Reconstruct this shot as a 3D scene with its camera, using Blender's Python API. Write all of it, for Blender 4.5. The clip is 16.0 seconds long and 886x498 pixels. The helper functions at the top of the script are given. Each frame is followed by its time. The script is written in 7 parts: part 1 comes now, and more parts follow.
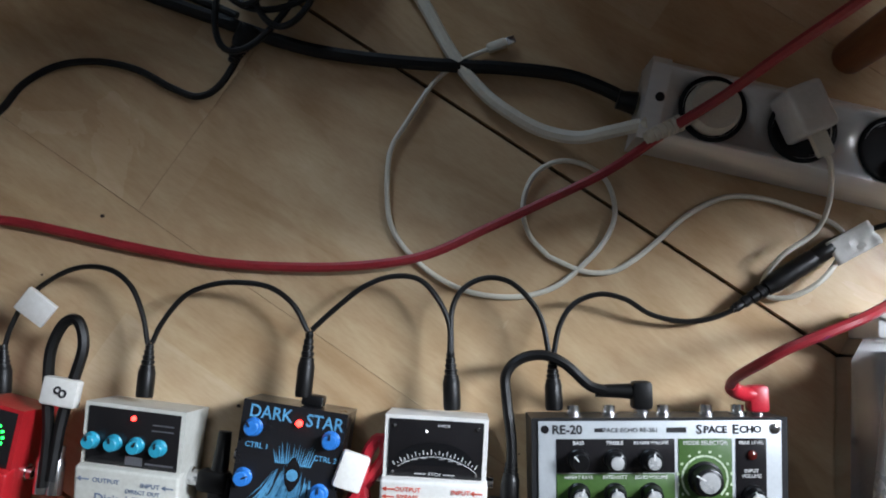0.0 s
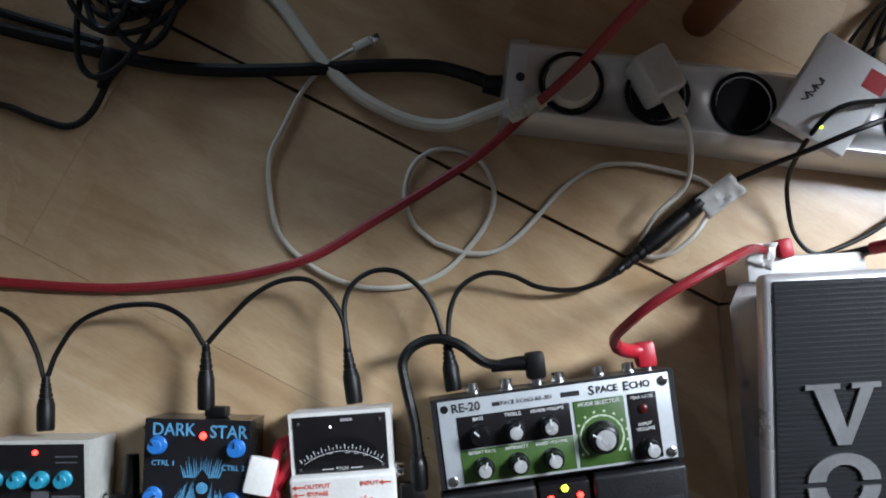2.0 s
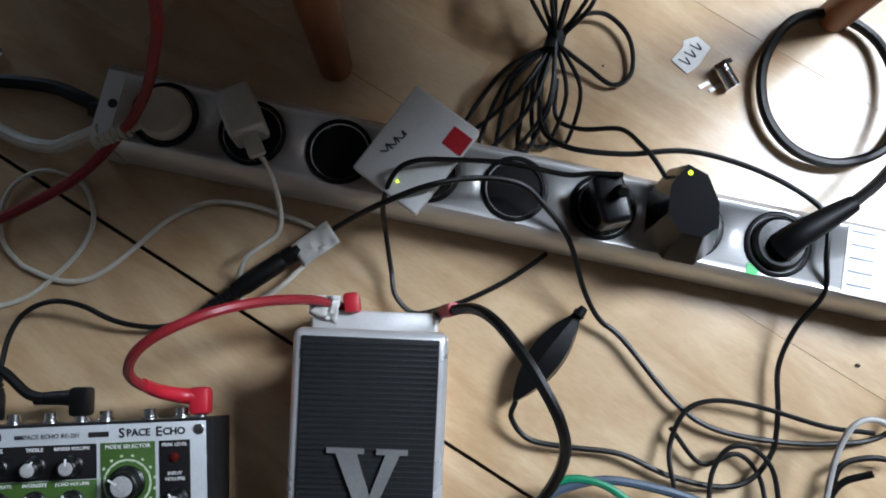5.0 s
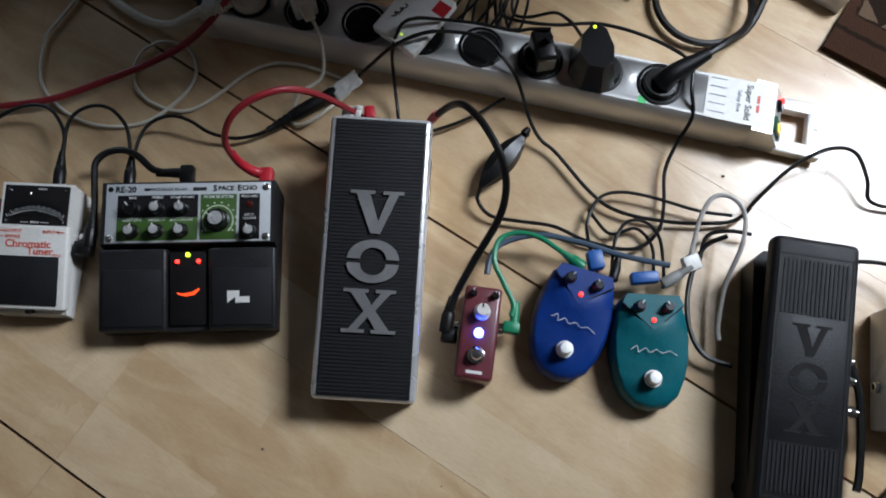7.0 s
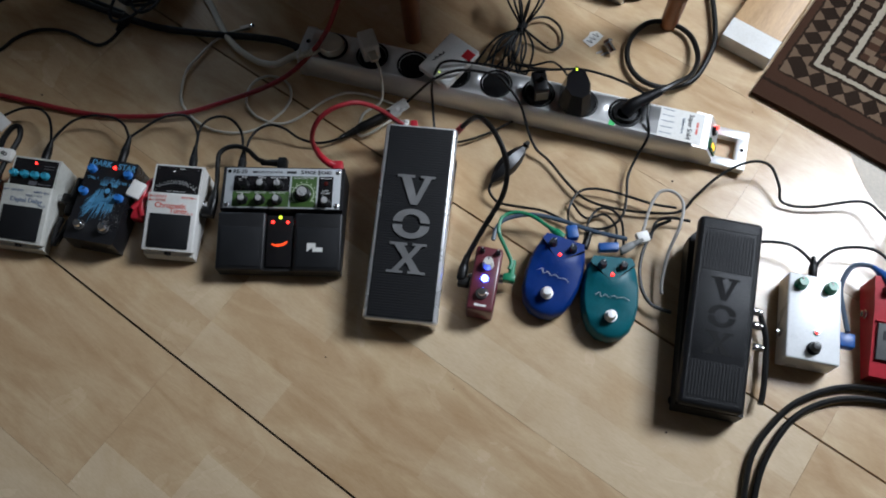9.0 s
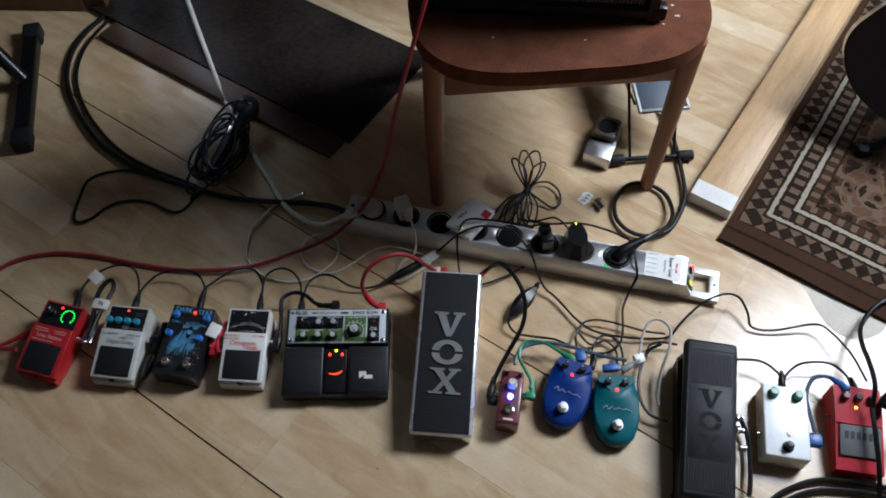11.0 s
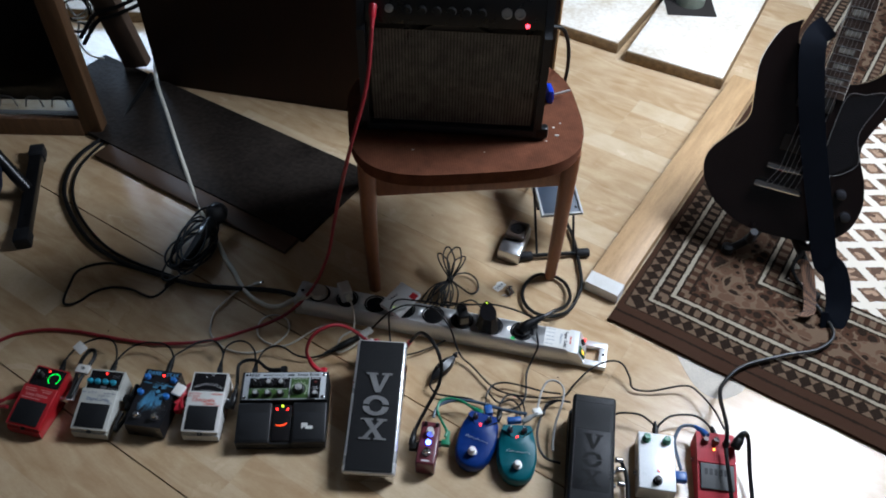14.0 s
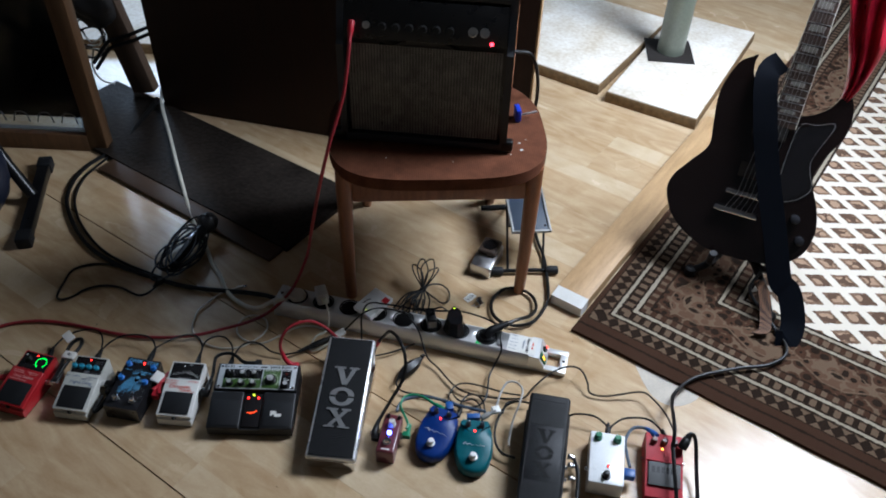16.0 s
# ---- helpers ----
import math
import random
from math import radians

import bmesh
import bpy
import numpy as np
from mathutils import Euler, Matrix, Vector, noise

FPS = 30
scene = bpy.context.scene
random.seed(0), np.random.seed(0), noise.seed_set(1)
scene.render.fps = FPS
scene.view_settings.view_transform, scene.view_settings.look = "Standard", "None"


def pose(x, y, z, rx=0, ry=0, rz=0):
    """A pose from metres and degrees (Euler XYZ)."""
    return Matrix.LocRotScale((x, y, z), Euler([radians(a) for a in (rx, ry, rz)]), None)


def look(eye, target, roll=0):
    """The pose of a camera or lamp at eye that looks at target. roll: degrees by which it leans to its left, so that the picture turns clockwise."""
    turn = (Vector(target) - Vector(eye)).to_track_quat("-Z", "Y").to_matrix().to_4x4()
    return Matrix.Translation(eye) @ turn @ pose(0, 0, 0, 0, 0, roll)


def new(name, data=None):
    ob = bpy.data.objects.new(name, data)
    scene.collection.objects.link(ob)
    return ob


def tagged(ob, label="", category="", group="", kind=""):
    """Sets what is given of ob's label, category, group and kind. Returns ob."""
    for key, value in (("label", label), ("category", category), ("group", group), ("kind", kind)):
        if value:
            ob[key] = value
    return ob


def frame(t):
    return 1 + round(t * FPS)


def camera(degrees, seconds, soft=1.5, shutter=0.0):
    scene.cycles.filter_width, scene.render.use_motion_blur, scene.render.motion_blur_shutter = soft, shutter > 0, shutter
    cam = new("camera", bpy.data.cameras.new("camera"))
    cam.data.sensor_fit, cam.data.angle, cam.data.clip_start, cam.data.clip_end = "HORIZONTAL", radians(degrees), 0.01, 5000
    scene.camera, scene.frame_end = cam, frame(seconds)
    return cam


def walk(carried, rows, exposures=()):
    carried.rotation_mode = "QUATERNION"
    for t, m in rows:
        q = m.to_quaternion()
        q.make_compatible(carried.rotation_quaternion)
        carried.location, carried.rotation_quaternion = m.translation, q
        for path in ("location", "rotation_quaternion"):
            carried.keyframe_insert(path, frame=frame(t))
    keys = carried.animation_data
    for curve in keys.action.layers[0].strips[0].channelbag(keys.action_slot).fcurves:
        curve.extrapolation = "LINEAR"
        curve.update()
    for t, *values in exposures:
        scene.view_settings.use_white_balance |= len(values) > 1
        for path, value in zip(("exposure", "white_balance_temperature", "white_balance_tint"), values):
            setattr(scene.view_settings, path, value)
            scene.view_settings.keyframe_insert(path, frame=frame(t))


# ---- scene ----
cam = camera(57.3, 16.0, 1.9)
PATH = [
    (0, (0.187, 0.202, 0.617), (0.122, 0.42, -1.37), -11.9),
    (0.5, (0.216, 0.204, 0.615), (0.109, 0.386, -1.374), -23.8),
    (1, (0.235, 0.21, 0.616), (0.224, 0.436, -1.371), -0.4),
    (1.5, (0.239, 0.198, 0.625), (0.281, 0.451, -1.358), 8.0),
    (2, (0.237, 0.191, 0.629), (0.288, 0.427, -1.356), 9.9),
    (2.5, (0.27, 0.2, 0.631), (0.305, 0.455, -1.352), 5.6),
    (3, (0.329, 0.208, 0.637), (0.311, 0.477, -1.345), -5.2),
    (3.5, (0.385, 0.204, 0.631), (0.42, 0.469, -1.351), 6.4),
    (4, (0.428, 0.208, 0.623), (0.505, 0.46, -1.359), 12.5),
    (4.5, (0.481, 0.215, 0.618), (0.551, 0.47, -1.364), 12.3),
    (5, (0.545, 0.194, 0.616), (0.597, 0.536, -1.353), 11.6),
    (5.2, (0.562, 0.178, 0.628), (0.631, 0.51, -1.343), 16.0),
    (7.3, (0.601, -0.148, 0.856), (0.545, 0.49, -1.034), -1.1),
    (7.5, (0.615, -0.159, 0.879), (0.513, 0.524, -0.993), -3.7),
    (8, (0.658, -0.214, 0.943), (0.465, 0.504, -0.91), -7.9),
    (8.2, (0.671, -0.249, 0.969), (0.501, 0.47, -0.886), -5.8),
    (10.3, (0.566, -0.467, 1.191), (0.449, 0.497, -0.557), -2.0),
    (10.5, (0.578, -0.477, 1.206), (0.444, 0.52, -0.523), -2.7),
    (11, (0.578, -0.502, 1.264), (0.46, 0.598, -0.402), -1.4),
    (11.5, (0.565, -0.538, 1.312), (0.466, 0.647, -0.296), -1.2),
    (12, (0.576, -0.603, 1.353), (0.423, 0.675, -0.178), -2.2),
    (12.5, (0.631, -0.665, 1.365), (0.521, 0.597, -0.183), 0.0),
    (13, (0.676, -0.722, 1.384), (0.493, 0.577, -0.126), -1.8),
    (13.5, (0.707, -0.761, 1.407), (0.603, 0.605, -0.05), 2.2),
    (14, (0.687, -0.773, 1.423), (0.615, 0.605, -0.024), 1.2),
    (14.5, (0.672, -0.786, 1.431), (0.544, 0.644, 0.038), -1.1),
    (15, (0.735, -0.856, 1.418), (0.599, 0.557, 0.01), 0.9),
    (15.5, (0.792, -0.909, 1.409), (0.686, 0.552, 0.048), 2.2),
    (16, (0.793, -0.928, 1.407), (0.678, 0.559, 0.074), 2.1),
]
walk(cam, [(t, look(eye, target, roll)) for t, eye, target, roll in PATH], exposures=[(0, 1.24, 6330, 10), (1.5, 1.08, 6280, 10), (3.5, 0.92, 6180, 10), (5.2, 0.40, 6130, 10), (7.4, 0.05, 6330, 10), (10.4, 0.05, 6220, 10), (12, 0.03, 6040, 10), (16, 0.03, 6030, 10)])

# ---- world and light ----
world = bpy.data.worlds.new("world")
scene.world = world
world.use_nodes = True
wn = world.node_tree
sky = wn.nodes.new("ShaderNodeTexSky")
sky.sky_type, sky.sun_disc = "NISHITA", False
sky.sun_elevation, sky.sun_rotation = radians(35), radians(60)
wn.links.new(sky.outputs[0], wn.nodes["Background"].inputs[0])
wn.nodes["Background"].inputs[1].default_value = 0.08


def window_light(name, eye, target, sx, sy, watts, colour):
    d = bpy.data.lights.new(name, "AREA")
    d.shape, d.size, d.size_y, d.energy, d.color = "RECTANGLE", sx, sy, watts, colour
    ob = new(name, d)
    ob.matrix_world = look(eye, target)
    return ob


window_light("skylight_lamp", (1.93, 0.95, 1.65), (0.782, 0.95, 0.012), 0.56, 0.84, 61, (0.895, 0.973, 1.08))
window_light("gable_lamp", (-1.55, 3.39, 1.62), (-0.40, 1.20, 0.15), 0.56, 1.36, 32, (0.70, 0.89, 1.12))

# ---- helpers of this scene ----


def mat(name, base, rough=0.5, metal=0.0, var=0.12, scale=40.0, bump=0.15, dist=0.001, base2=None, stretch=(1, 1, 1), emit=None, power=0.0, coat=0.0, spec=0.5):
    """A surface with grain and slow stains in its colour, relief and gloss."""
    m = bpy.data.materials.new(name)
    m.use_nodes = True
    n, l = m.node_tree.nodes, m.node_tree.links
    p = n["Principled BSDF"]
    p.inputs["Metallic"].default_value = metal
    p.inputs["Coat Weight"].default_value = coat
    p.inputs["Specular IOR Level"].default_value = spec
    tc = n.new("ShaderNodeTexCoord")
    mp = n.new("ShaderNodeMapping")
    mp.inputs["Scale"].default_value = stretch
    l.new(tc.outputs["Object"], mp.inputs[0])
    fine, slow = n.new("ShaderNodeTexNoise"), n.new("ShaderNodeTexNoise")
    fine.inputs["Scale"].default_value, fine.inputs["Detail"].default_value = scale * 12, 5
    slow.inputs["Scale"].default_value, slow.inputs["Detail"].default_value = scale, 4
    l.new(mp.outputs[0], fine.inputs[0])
    l.new(mp.outputs[0], slow.inputs[0])
    b2 = base2 or tuple(c * (1 - var * 2.2) for c in base)
    hi = tuple(min(1, c * (1 + var)) for c in base)
    ramp = n.new("ShaderNodeValToRGB")
    ramp.color_ramp.elements[0].position, ramp.color_ramp.elements[1].position = 0.3, 0.7
    ramp.color_ramp.elements[0].color, ramp.color_ramp.elements[1].color = (*b2, 1), (*hi, 1)
    mix = n.new("ShaderNodeMix")
    mix.data_type = "FLOAT"
    mix.inputs[0].default_value = 0.4
    l.new(slow.outputs[0], mix.inputs[2])
    l.new(fine.outputs[0], mix.inputs[3])
    l.new(mix.outputs[0], ramp.inputs[0])
    l.new(ramp.outputs[0], p.inputs["Base Color"])
    rr = n.new("ShaderNodeMapRange")
    rr.inputs[3].default_value, rr.inputs[4].default_value = max(0.03, rough - 0.12), min(1, rough + 0.12)
    l.new(slow.outputs[0], rr.inputs[0])
    l.new(rr.outputs[0], p.inputs["Roughness"])
    bp = n.new("ShaderNodeBump")
    bp.inputs["Strength"].default_value, bp.inputs["Distance"].default_value = bump, dist
    l.new(fine.outputs[0], bp.inputs["Height"])
    l.new(bp.outputs[0], p.inputs["Normal"])
    if emit:
        p.inputs["Emission Color"].default_value = (*emit, 1)
        p.inputs["Emission Strength"].default_value = power
    return m


def thing(name, x, y, z=0.0, rz=0.0, label="", category="", group="", rx=0.0, ry=0.0):
    ob = new(name)
    ob.matrix_basis = pose(x, y, z, rx, ry, rz)
    return tagged(ob, label, category, group)


def part(name, bm, material, parent=None, label="", m=None, smooth=True):
    if m is not None:
        bm.transform(m)
    me = bpy.data.meshes.new(name)
    bmesh.ops.recalc_face_normals(bm, faces=bm.faces)
    bm.to_mesh(me)
    bm.free()
    if smooth:
        me.shade_smooth()
        me.set_sharp_from_angle(angle=radians(38))
    me.materials.append(material)
    ob = new(name, me)
    ob.parent = parent
    if label:
        ob["label"] = label
    return ob


def bevelled(bm, width, seg=2):
    if width:
        es = [e for e in bm.edges if len(e.link_faces) == 2 and e.calc_face_angle(0) > 0.5]
        bmesh.ops.bevel(bm, geom=es, offset=width, segments=seg, profile=0.5, affect="EDGES", clamp_overlap=True)
    return bm


def box(x0, x1, y0, y1, z0, z1, bev=0.0015, seg=2):
    bm = bmesh.new()
    bmesh.ops.create_cube(bm, size=1)
    bm.transform(Matrix.Translation(((x0 + x1) / 2, (y0 + y1) / 2, (z0 + z1) / 2)) @ Matrix.Diagonal((x1 - x0, y1 - y0, z1 - z0, 1)))
    return bevelled(bm, bev, seg)


def cyl(r, z0, z1, x=0.0, y=0.0, seg=24, r2=None, bev=0.0):
    bm = bmesh.new()
    bmesh.ops.create_cone(bm, cap_ends=True, segments=seg, radius1=r, radius2=r if r2 is None else r2, depth=z1 - z0)
    bm.transform(Matrix.Translation((x, y, (z0 + z1) / 2)))
    return bevelled(bm, bev) if bev else bm


def prism(pts, z0, z1, bev=0.001, seg=2):
    """An outline in x and y, raised from z0 to z1."""
    bm = bmesh.new()
    low = [bm.verts.new((x, y, z0)) for x, y in pts]
    top = [bm.verts.new((x, y, z1)) for x, y in pts]
    bm.faces.new(low[::-1]), bm.faces.new(top)
    for i in range(len(pts)):
        j = (i + 1) % len(pts)
        bm.faces.new((low[i], low[j], top[j], top[i]))
    return bevelled(bm, bev, seg)


def side_prism(pts, x0, x1, bev=0.001, seg=2):
    """An outline in y and z, drawn out along x."""
    bm = prism(pts, x0, x1, 0)
    bm.transform(Matrix(((0, 0, 1, 0), (1, 0, 0, 0), (0, 1, 0, 0), (0, 0, 0, 1))))
    return bevelled(bm, bev, seg)


def joined(*bms):
    out = bmesh.new()
    for b in bms:
        me = bpy.data.meshes.new("tmp")
        b.to_mesh(me)
        b.free()
        out.from_mesh(me)
        bpy.data.meshes.remove(me)
    return out


def spline(pts, steps=8):
    """A smooth line through the points."""
    P = [Vector(p) for p in pts]
    P = [P[0] * 2 - P[1]] + P + [P[-1] * 2 - P[-2]]
    out = []
    for i in range(1, len(P) - 2):
        a, b, c, d = P[i - 1 : i + 3]
        for k in range(steps):
            t = k / steps
            out.append(0.5 * (2 * b + (c - a) * t + (2 * a - 5 * b + 4 * c - d) * t * t + (3 * b - a - 3 * c + d) * t ** 3))
    return out + [P[-2]]


def tube(pts, r, sides=8, steps=8, r_end=None, raw=False):
    line = [Vector(p) for p in pts] if raw else spline(pts, steps)
    bm = bmesh.new()
    rings, side = [], None
    for i, p in enumerate(line):
        d = (line[min(i + 1, len(line) - 1)] - line[max(i - 1, 0)]).normalized()
        side = (side - d * side.dot(d)) if side else d.orthogonal()
        side = side.normalized() if side.length > 1e-6 else d.orthogonal().normalized()
        up = d.cross(side)
        rad = r if r_end is None else r + (r_end - r) * i / (len(line) - 1)
        rings.append([bm.verts.new(p + rad * (math.cos(a) * side + math.sin(a) * up)) for a in [2 * math.pi * k / sides for k in range(sides)]])
    for a, b in zip(rings, rings[1:]):
        for k in range(sides):
            bm.faces.new((a[k], a[(k + 1) % sides], b[(k + 1) % sides], b[k]))
    bm.faces.new(rings[0][::-1]), bm.faces.new(rings[-1])
    return bm


def lathe(profile, seg=28):
    """A turned form from pairs of radius and height."""
    bm = bmesh.new()
    rings = [[bm.verts.new((r * math.cos(2 * math.pi * k / seg), r * math.sin(2 * math.pi * k / seg), z)) for k in range(seg)] for r, z in profile]
    for a, b in zip(rings, rings[1:]):
        for k in range(seg):
            bm.faces.new((a[k], a[(k + 1) % seg], b[(k + 1) % seg], b[k]))
    bm.faces.new(rings[0][::-1]), bm.faces.new(rings[-1])
    return bm


def words(text, size, depth=0.0003, align="CENTER", shear=0.0, thick=0.0, width=1.0):
    """Letters as a mesh, lying in x and y."""
    c = bpy.data.curves.new("letters", "FONT")
    c.body, c.size, c.extrude, c.align_x, c.align_y, c.shear, c.offset, c.resolution_u = text, size, depth, align, "CENTER", shear, thick, 3
    ob = new("letters", c)
    me = bpy.data.meshes.new_from_object(ob.evaluated_get(bpy.context.evaluated_depsgraph_get()))
    bm = bmesh.new()
    bm.from_mesh(me)
    bpy.data.objects.remove(ob)
    bpy.data.curves.remove(c)
    bpy.data.meshes.remove(me)
    bm.transform(Matrix.Diagonal((width, 1, 1, 1)))
    return bm


def at(x, y, z, rx=0, ry=0, rz=0):
    return pose(x, y, z, rx, ry, rz)


# ---- materials ----
BLACK = mat("black_plastic", (0.0055, 0.0055, 0.006), 0.32, scale=30, spec=0.32)
RUBBER = mat("black_rubber", (0.010, 0.0105, 0.012), 0.62, scale=60, bump=0.4, spec=0.3)
CABLE = mat("black_cable", (0.0045, 0.0042, 0.0042), 0.42, scale=60, spec=0.32)
WHITEPAINT = mat("white_paint", (0.74, 0.73, 0.70), 0.4, scale=25, var=0.05, base2=(0.62, 0.60, 0.55))
CREAM = mat("cream_cable", (0.66, 0.62, 0.52), 0.5, scale=50, var=0.08)
REDCABLE = mat("red_cable", (0.30, 0.018, 0.026), 0.45, scale=50)
REDPLASTIC = mat("red_plastic", (0.48, 0.016, 0.03), 0.4, scale=50)
REDPAINT = mat("red_paint", (0.45, 0.016, 0.022), 0.35, scale=30, coat=0.2)
CHROME = mat("chrome", (0.75, 0.75, 0.76), 0.16, 1.0, var=0.05, scale=30, bump=0.03)
BRUSHED = mat("brushed_metal", (0.62, 0.62, 0.62), 0.34, 1.0, var=0.08, scale=60, bump=0.06)
ALU = mat("aluminium_profile", (0.72, 0.72, 0.71), 0.40, 0.50, var=0.05, scale=20, bump=0.06, stretch=(0.1, 1, 1))
SILVERPAINT = mat("silver_paint", (0.50, 0.52, 0.53), 0.45, 0.2, var=0.05, scale=30)
TEAK = mat("teak", (0.27, 0.10, 0.038), 0.42, var=0.18, scale=14, bump=0.15, stretch=(6, 6, 0.6), base2=(0.16, 0.055, 0.02))
PALEWOOD = mat("pale_wood", (0.52, 0.335, 0.175), 0.5, var=0.2, scale=12, stretch=(6, 0.6, 6), base2=(0.36, 0.22, 0.10))
DARKWOOD = mat("dark_veneer", (0.026, 0.011, 0.007), 0.6, spec=0.2, var=0.2, scale=6, stretch=(8, 8, 0.5))
PLASTER = mat("grey_plaster", (0.20, 0.20, 0.20), 0.9, scale=6, var=0.06, bump=0.3)


def laminate():
    """Maple-look boards: short strips of differing tone, long grain, wavy figure, scuffs."""
    m = bpy.data.materials.new("maple_laminate")
    m.use_nodes = True
    n, l = m.node_tree.nodes, m.node_tree.links
    p = n["Principled BSDF"]
    tc, info = n.new("ShaderNodeTexCoord"), n.new("ShaderNodeObjectInfo")
    off = n.new("ShaderNodeVectorMath")
    off.operation = "MULTIPLY_ADD"
    off.inputs[1].default_value = (1, 1, 1)
    comb = n.new("ShaderNodeCombineXYZ")
    mul = n.new("ShaderNodeMath")
    mul.operation = "MULTIPLY"
    mul.inputs[1].default_value = 37.0
    l.new(info.outputs["Random"], mul.inputs[0])
    l.new(mul.outputs[0], comb.inputs[0])
    l.new(mul.outputs[0], comb.inputs[2])
    l.new(tc.outputs["Object"], off.inputs[0])
    l.new(comb.outputs[0], off.inputs[2])
    brick = n.new("ShaderNodeTexBrick")
    brick.inputs["Scale"].default_value = 1.0
    brick.inputs["Brick Width"].default_value, brick.inputs["Row Height"].default_value = 0.42, 0.0684
    brick.inputs["Mortar Size"].default_value = 0.0
    brick.inputs["Color1"].default_value, brick.inputs["Color2"].default_value = (0, 0, 0, 1), (1, 1, 1, 1)
    l.new(off.outputs[0], brick.inputs[0])
    mp = n.new("ShaderNodeMapping")
    mp.inputs["Scale"].default_value = (1.0, 4.0, 1.0)
    l.new(off.outputs[0], mp.inputs[0])
    g1, g2, g3 = (n.new("ShaderNodeTexNoise") for _ in range(3))
    for g, s, d, ds in ((g1, 5, 5, 2.2), (g2, 120, 3, 0.0), (g3, 6.0, 5, 1.6)):
        g.inputs["Scale"].default_value, g.inputs["Detail"].default_value, g.inputs["Distortion"].default_value = s, d, ds
    l.new(mp.outputs[0], g1.inputs[0])
    l.new(mp.outputs[0], g2.inputs[0])
    l.new(off.outputs[0], g3.inputs[0])
    ramp = n.new("ShaderNodeValToRGB")
    e = ramp.color_ramp.elements
    e[0].position, e[0].color = 0.30, (0.465, 0.310, 0.172, 1)
    e[1].position, e[1].color = 0.72, (0.605, 0.455, 0.280, 1)
    l.new(g1.outputs[0], ramp.inputs[0])
    tone = n.new("ShaderNodeMix")
    tone.data_type, tone.blend_type = "RGBA", "MIX"
    tone.inputs[7].default_value = (0.69, 0.57, 0.40, 1)
    tm = n.new("ShaderNodeMath")
    tm.operation = "POWER"
    tm.inputs[1].default_value = 3.5
    l.new(brick.outputs[0], tm.inputs[0])
    half = n.new("ShaderNodeMath")
    half.operation = "MULTIPLY"
    half.inputs[1].default_value = 0.62
    l.new(tm.outputs[0], half.inputs[0])
    l.new(half.outputs[0], tone.inputs[0])
    l.new(ramp.outputs[0], tone.inputs[6])
    fig = n.new("ShaderNodeMix")
    fig.data_type, fig.blend_type = "RGBA", "MULTIPLY"
    fr = n.new("ShaderNodeValToRGB")
    fr.color_ramp.elements[0].position, fr.color_ramp.elements[0].color = 0.30, (0.86, 0.80, 0.72, 1)
    fr.color_ramp.elements[1].position, fr.color_ramp.elements[1].color = 0.6, (1, 1, 1, 1)
    l.new(g3.outputs[0], fr.inputs[0])
    fig.inputs[0].default_value = 0.8
    l.new(tone.outputs[2], fig.inputs[6])
    l.new(fr.outputs[0], fig.inputs[7])
    gr = n.new("ShaderNodeMix")
    gr.data_type, gr.blend_type = "RGBA", "MULTIPLY"
    gc = n.new("ShaderNodeValToRGB")
    gc.color_ramp.elements[0].position, gc.color_ramp.elements[0].color = 0.3, (0.86, 0.82, 0.76, 1)
    gc.color_ramp.elements[1].position, gc.color_ramp.elements[1].color = 0.6, (1, 1, 1, 1)
    l.new(g2.outputs[0], gc.inputs[0])
    gr.inputs[0].default_value = 0.45
    l.new(fig.outputs[2], gr.inputs[6])
    l.new(gc.outputs[0], gr.inputs[7])
    l.new(gr.outputs[2], p.inputs["Base Color"])
    rr = n.new("ShaderNodeMapRange")
    rr.inputs[3].default_value, rr.inputs[4].default_value = 0.17, 0.33
    l.new(g3.outputs[0], rr.inputs[0])
    l.new(rr.outputs[0], p.inputs["Roughness"])
    bp = n.new("ShaderNodeBump")
    bp.inputs["Strength"].default_value, bp.inputs["Distance"].default_value = 0.06, 0.001
    l.new(g2.outputs[0], bp.inputs["Height"])
    l.new(bp.outputs[0], p.inputs["Normal"])
    return m


MAPLE = laminate()
JOINT = mat("joint_dirt", (0.05, 0.03, 0.018), 0.9)

# ---- the room ----
GRAIN = -29.4  # the run of the boards, degrees


def wall(name, x0, x1, y0, y1, z0, z1, material=PLASTER, label=""):
    return tagged(part(name, box(x0, x1, y0, y1, z0, z1, 0), material), label, "wall", kind="structure")


floor = tagged(part("floor", box(-2.2, 3.4, -2.4, 3.4, -0.06, -0.009, 0), JOINT), "maple-look laminate floor with dark open joints", "floor", kind="structure")
# Walls and ceiling stand out of view; dim grey keeps bounced light low.
wall("wall_south", -2.3, 3.5, -2.5, -2.4, -0.06, 2.5, label="unseen grey plastered wall behind the floor")
wall("wall_west", -2.3, -2.2, -2.4, 3.4, -0.06, 2.5, label="unseen grey plastered wall beside the floor")
wall("wall_east", 3.4, 3.5, -2.4, 3.4, -0.06, 2.5, label="unseen grey plastered wall beside the carpet")
gable = joined(box(-2.3, -1.9, 3.4, 3.5, -0.06, 2.5, 0), box(-1.2, 3.5, 3.4, 3.5, -0.06, 2.5, 0), box(-1.9, -1.2, 3.4, 3.5, -0.06, 0.85, 0), box(-1.9, -1.2, 3.4, 3.5, 2.4, 2.5, 0))
tagged(part("wall_north", gable, PLASTER), "grey plastered gable wall with a tall window", "wall", kind="structure")
gable_win = tagged(new("window_2"), "tall narrow gable window letting in daylight", "window", kind="structure")
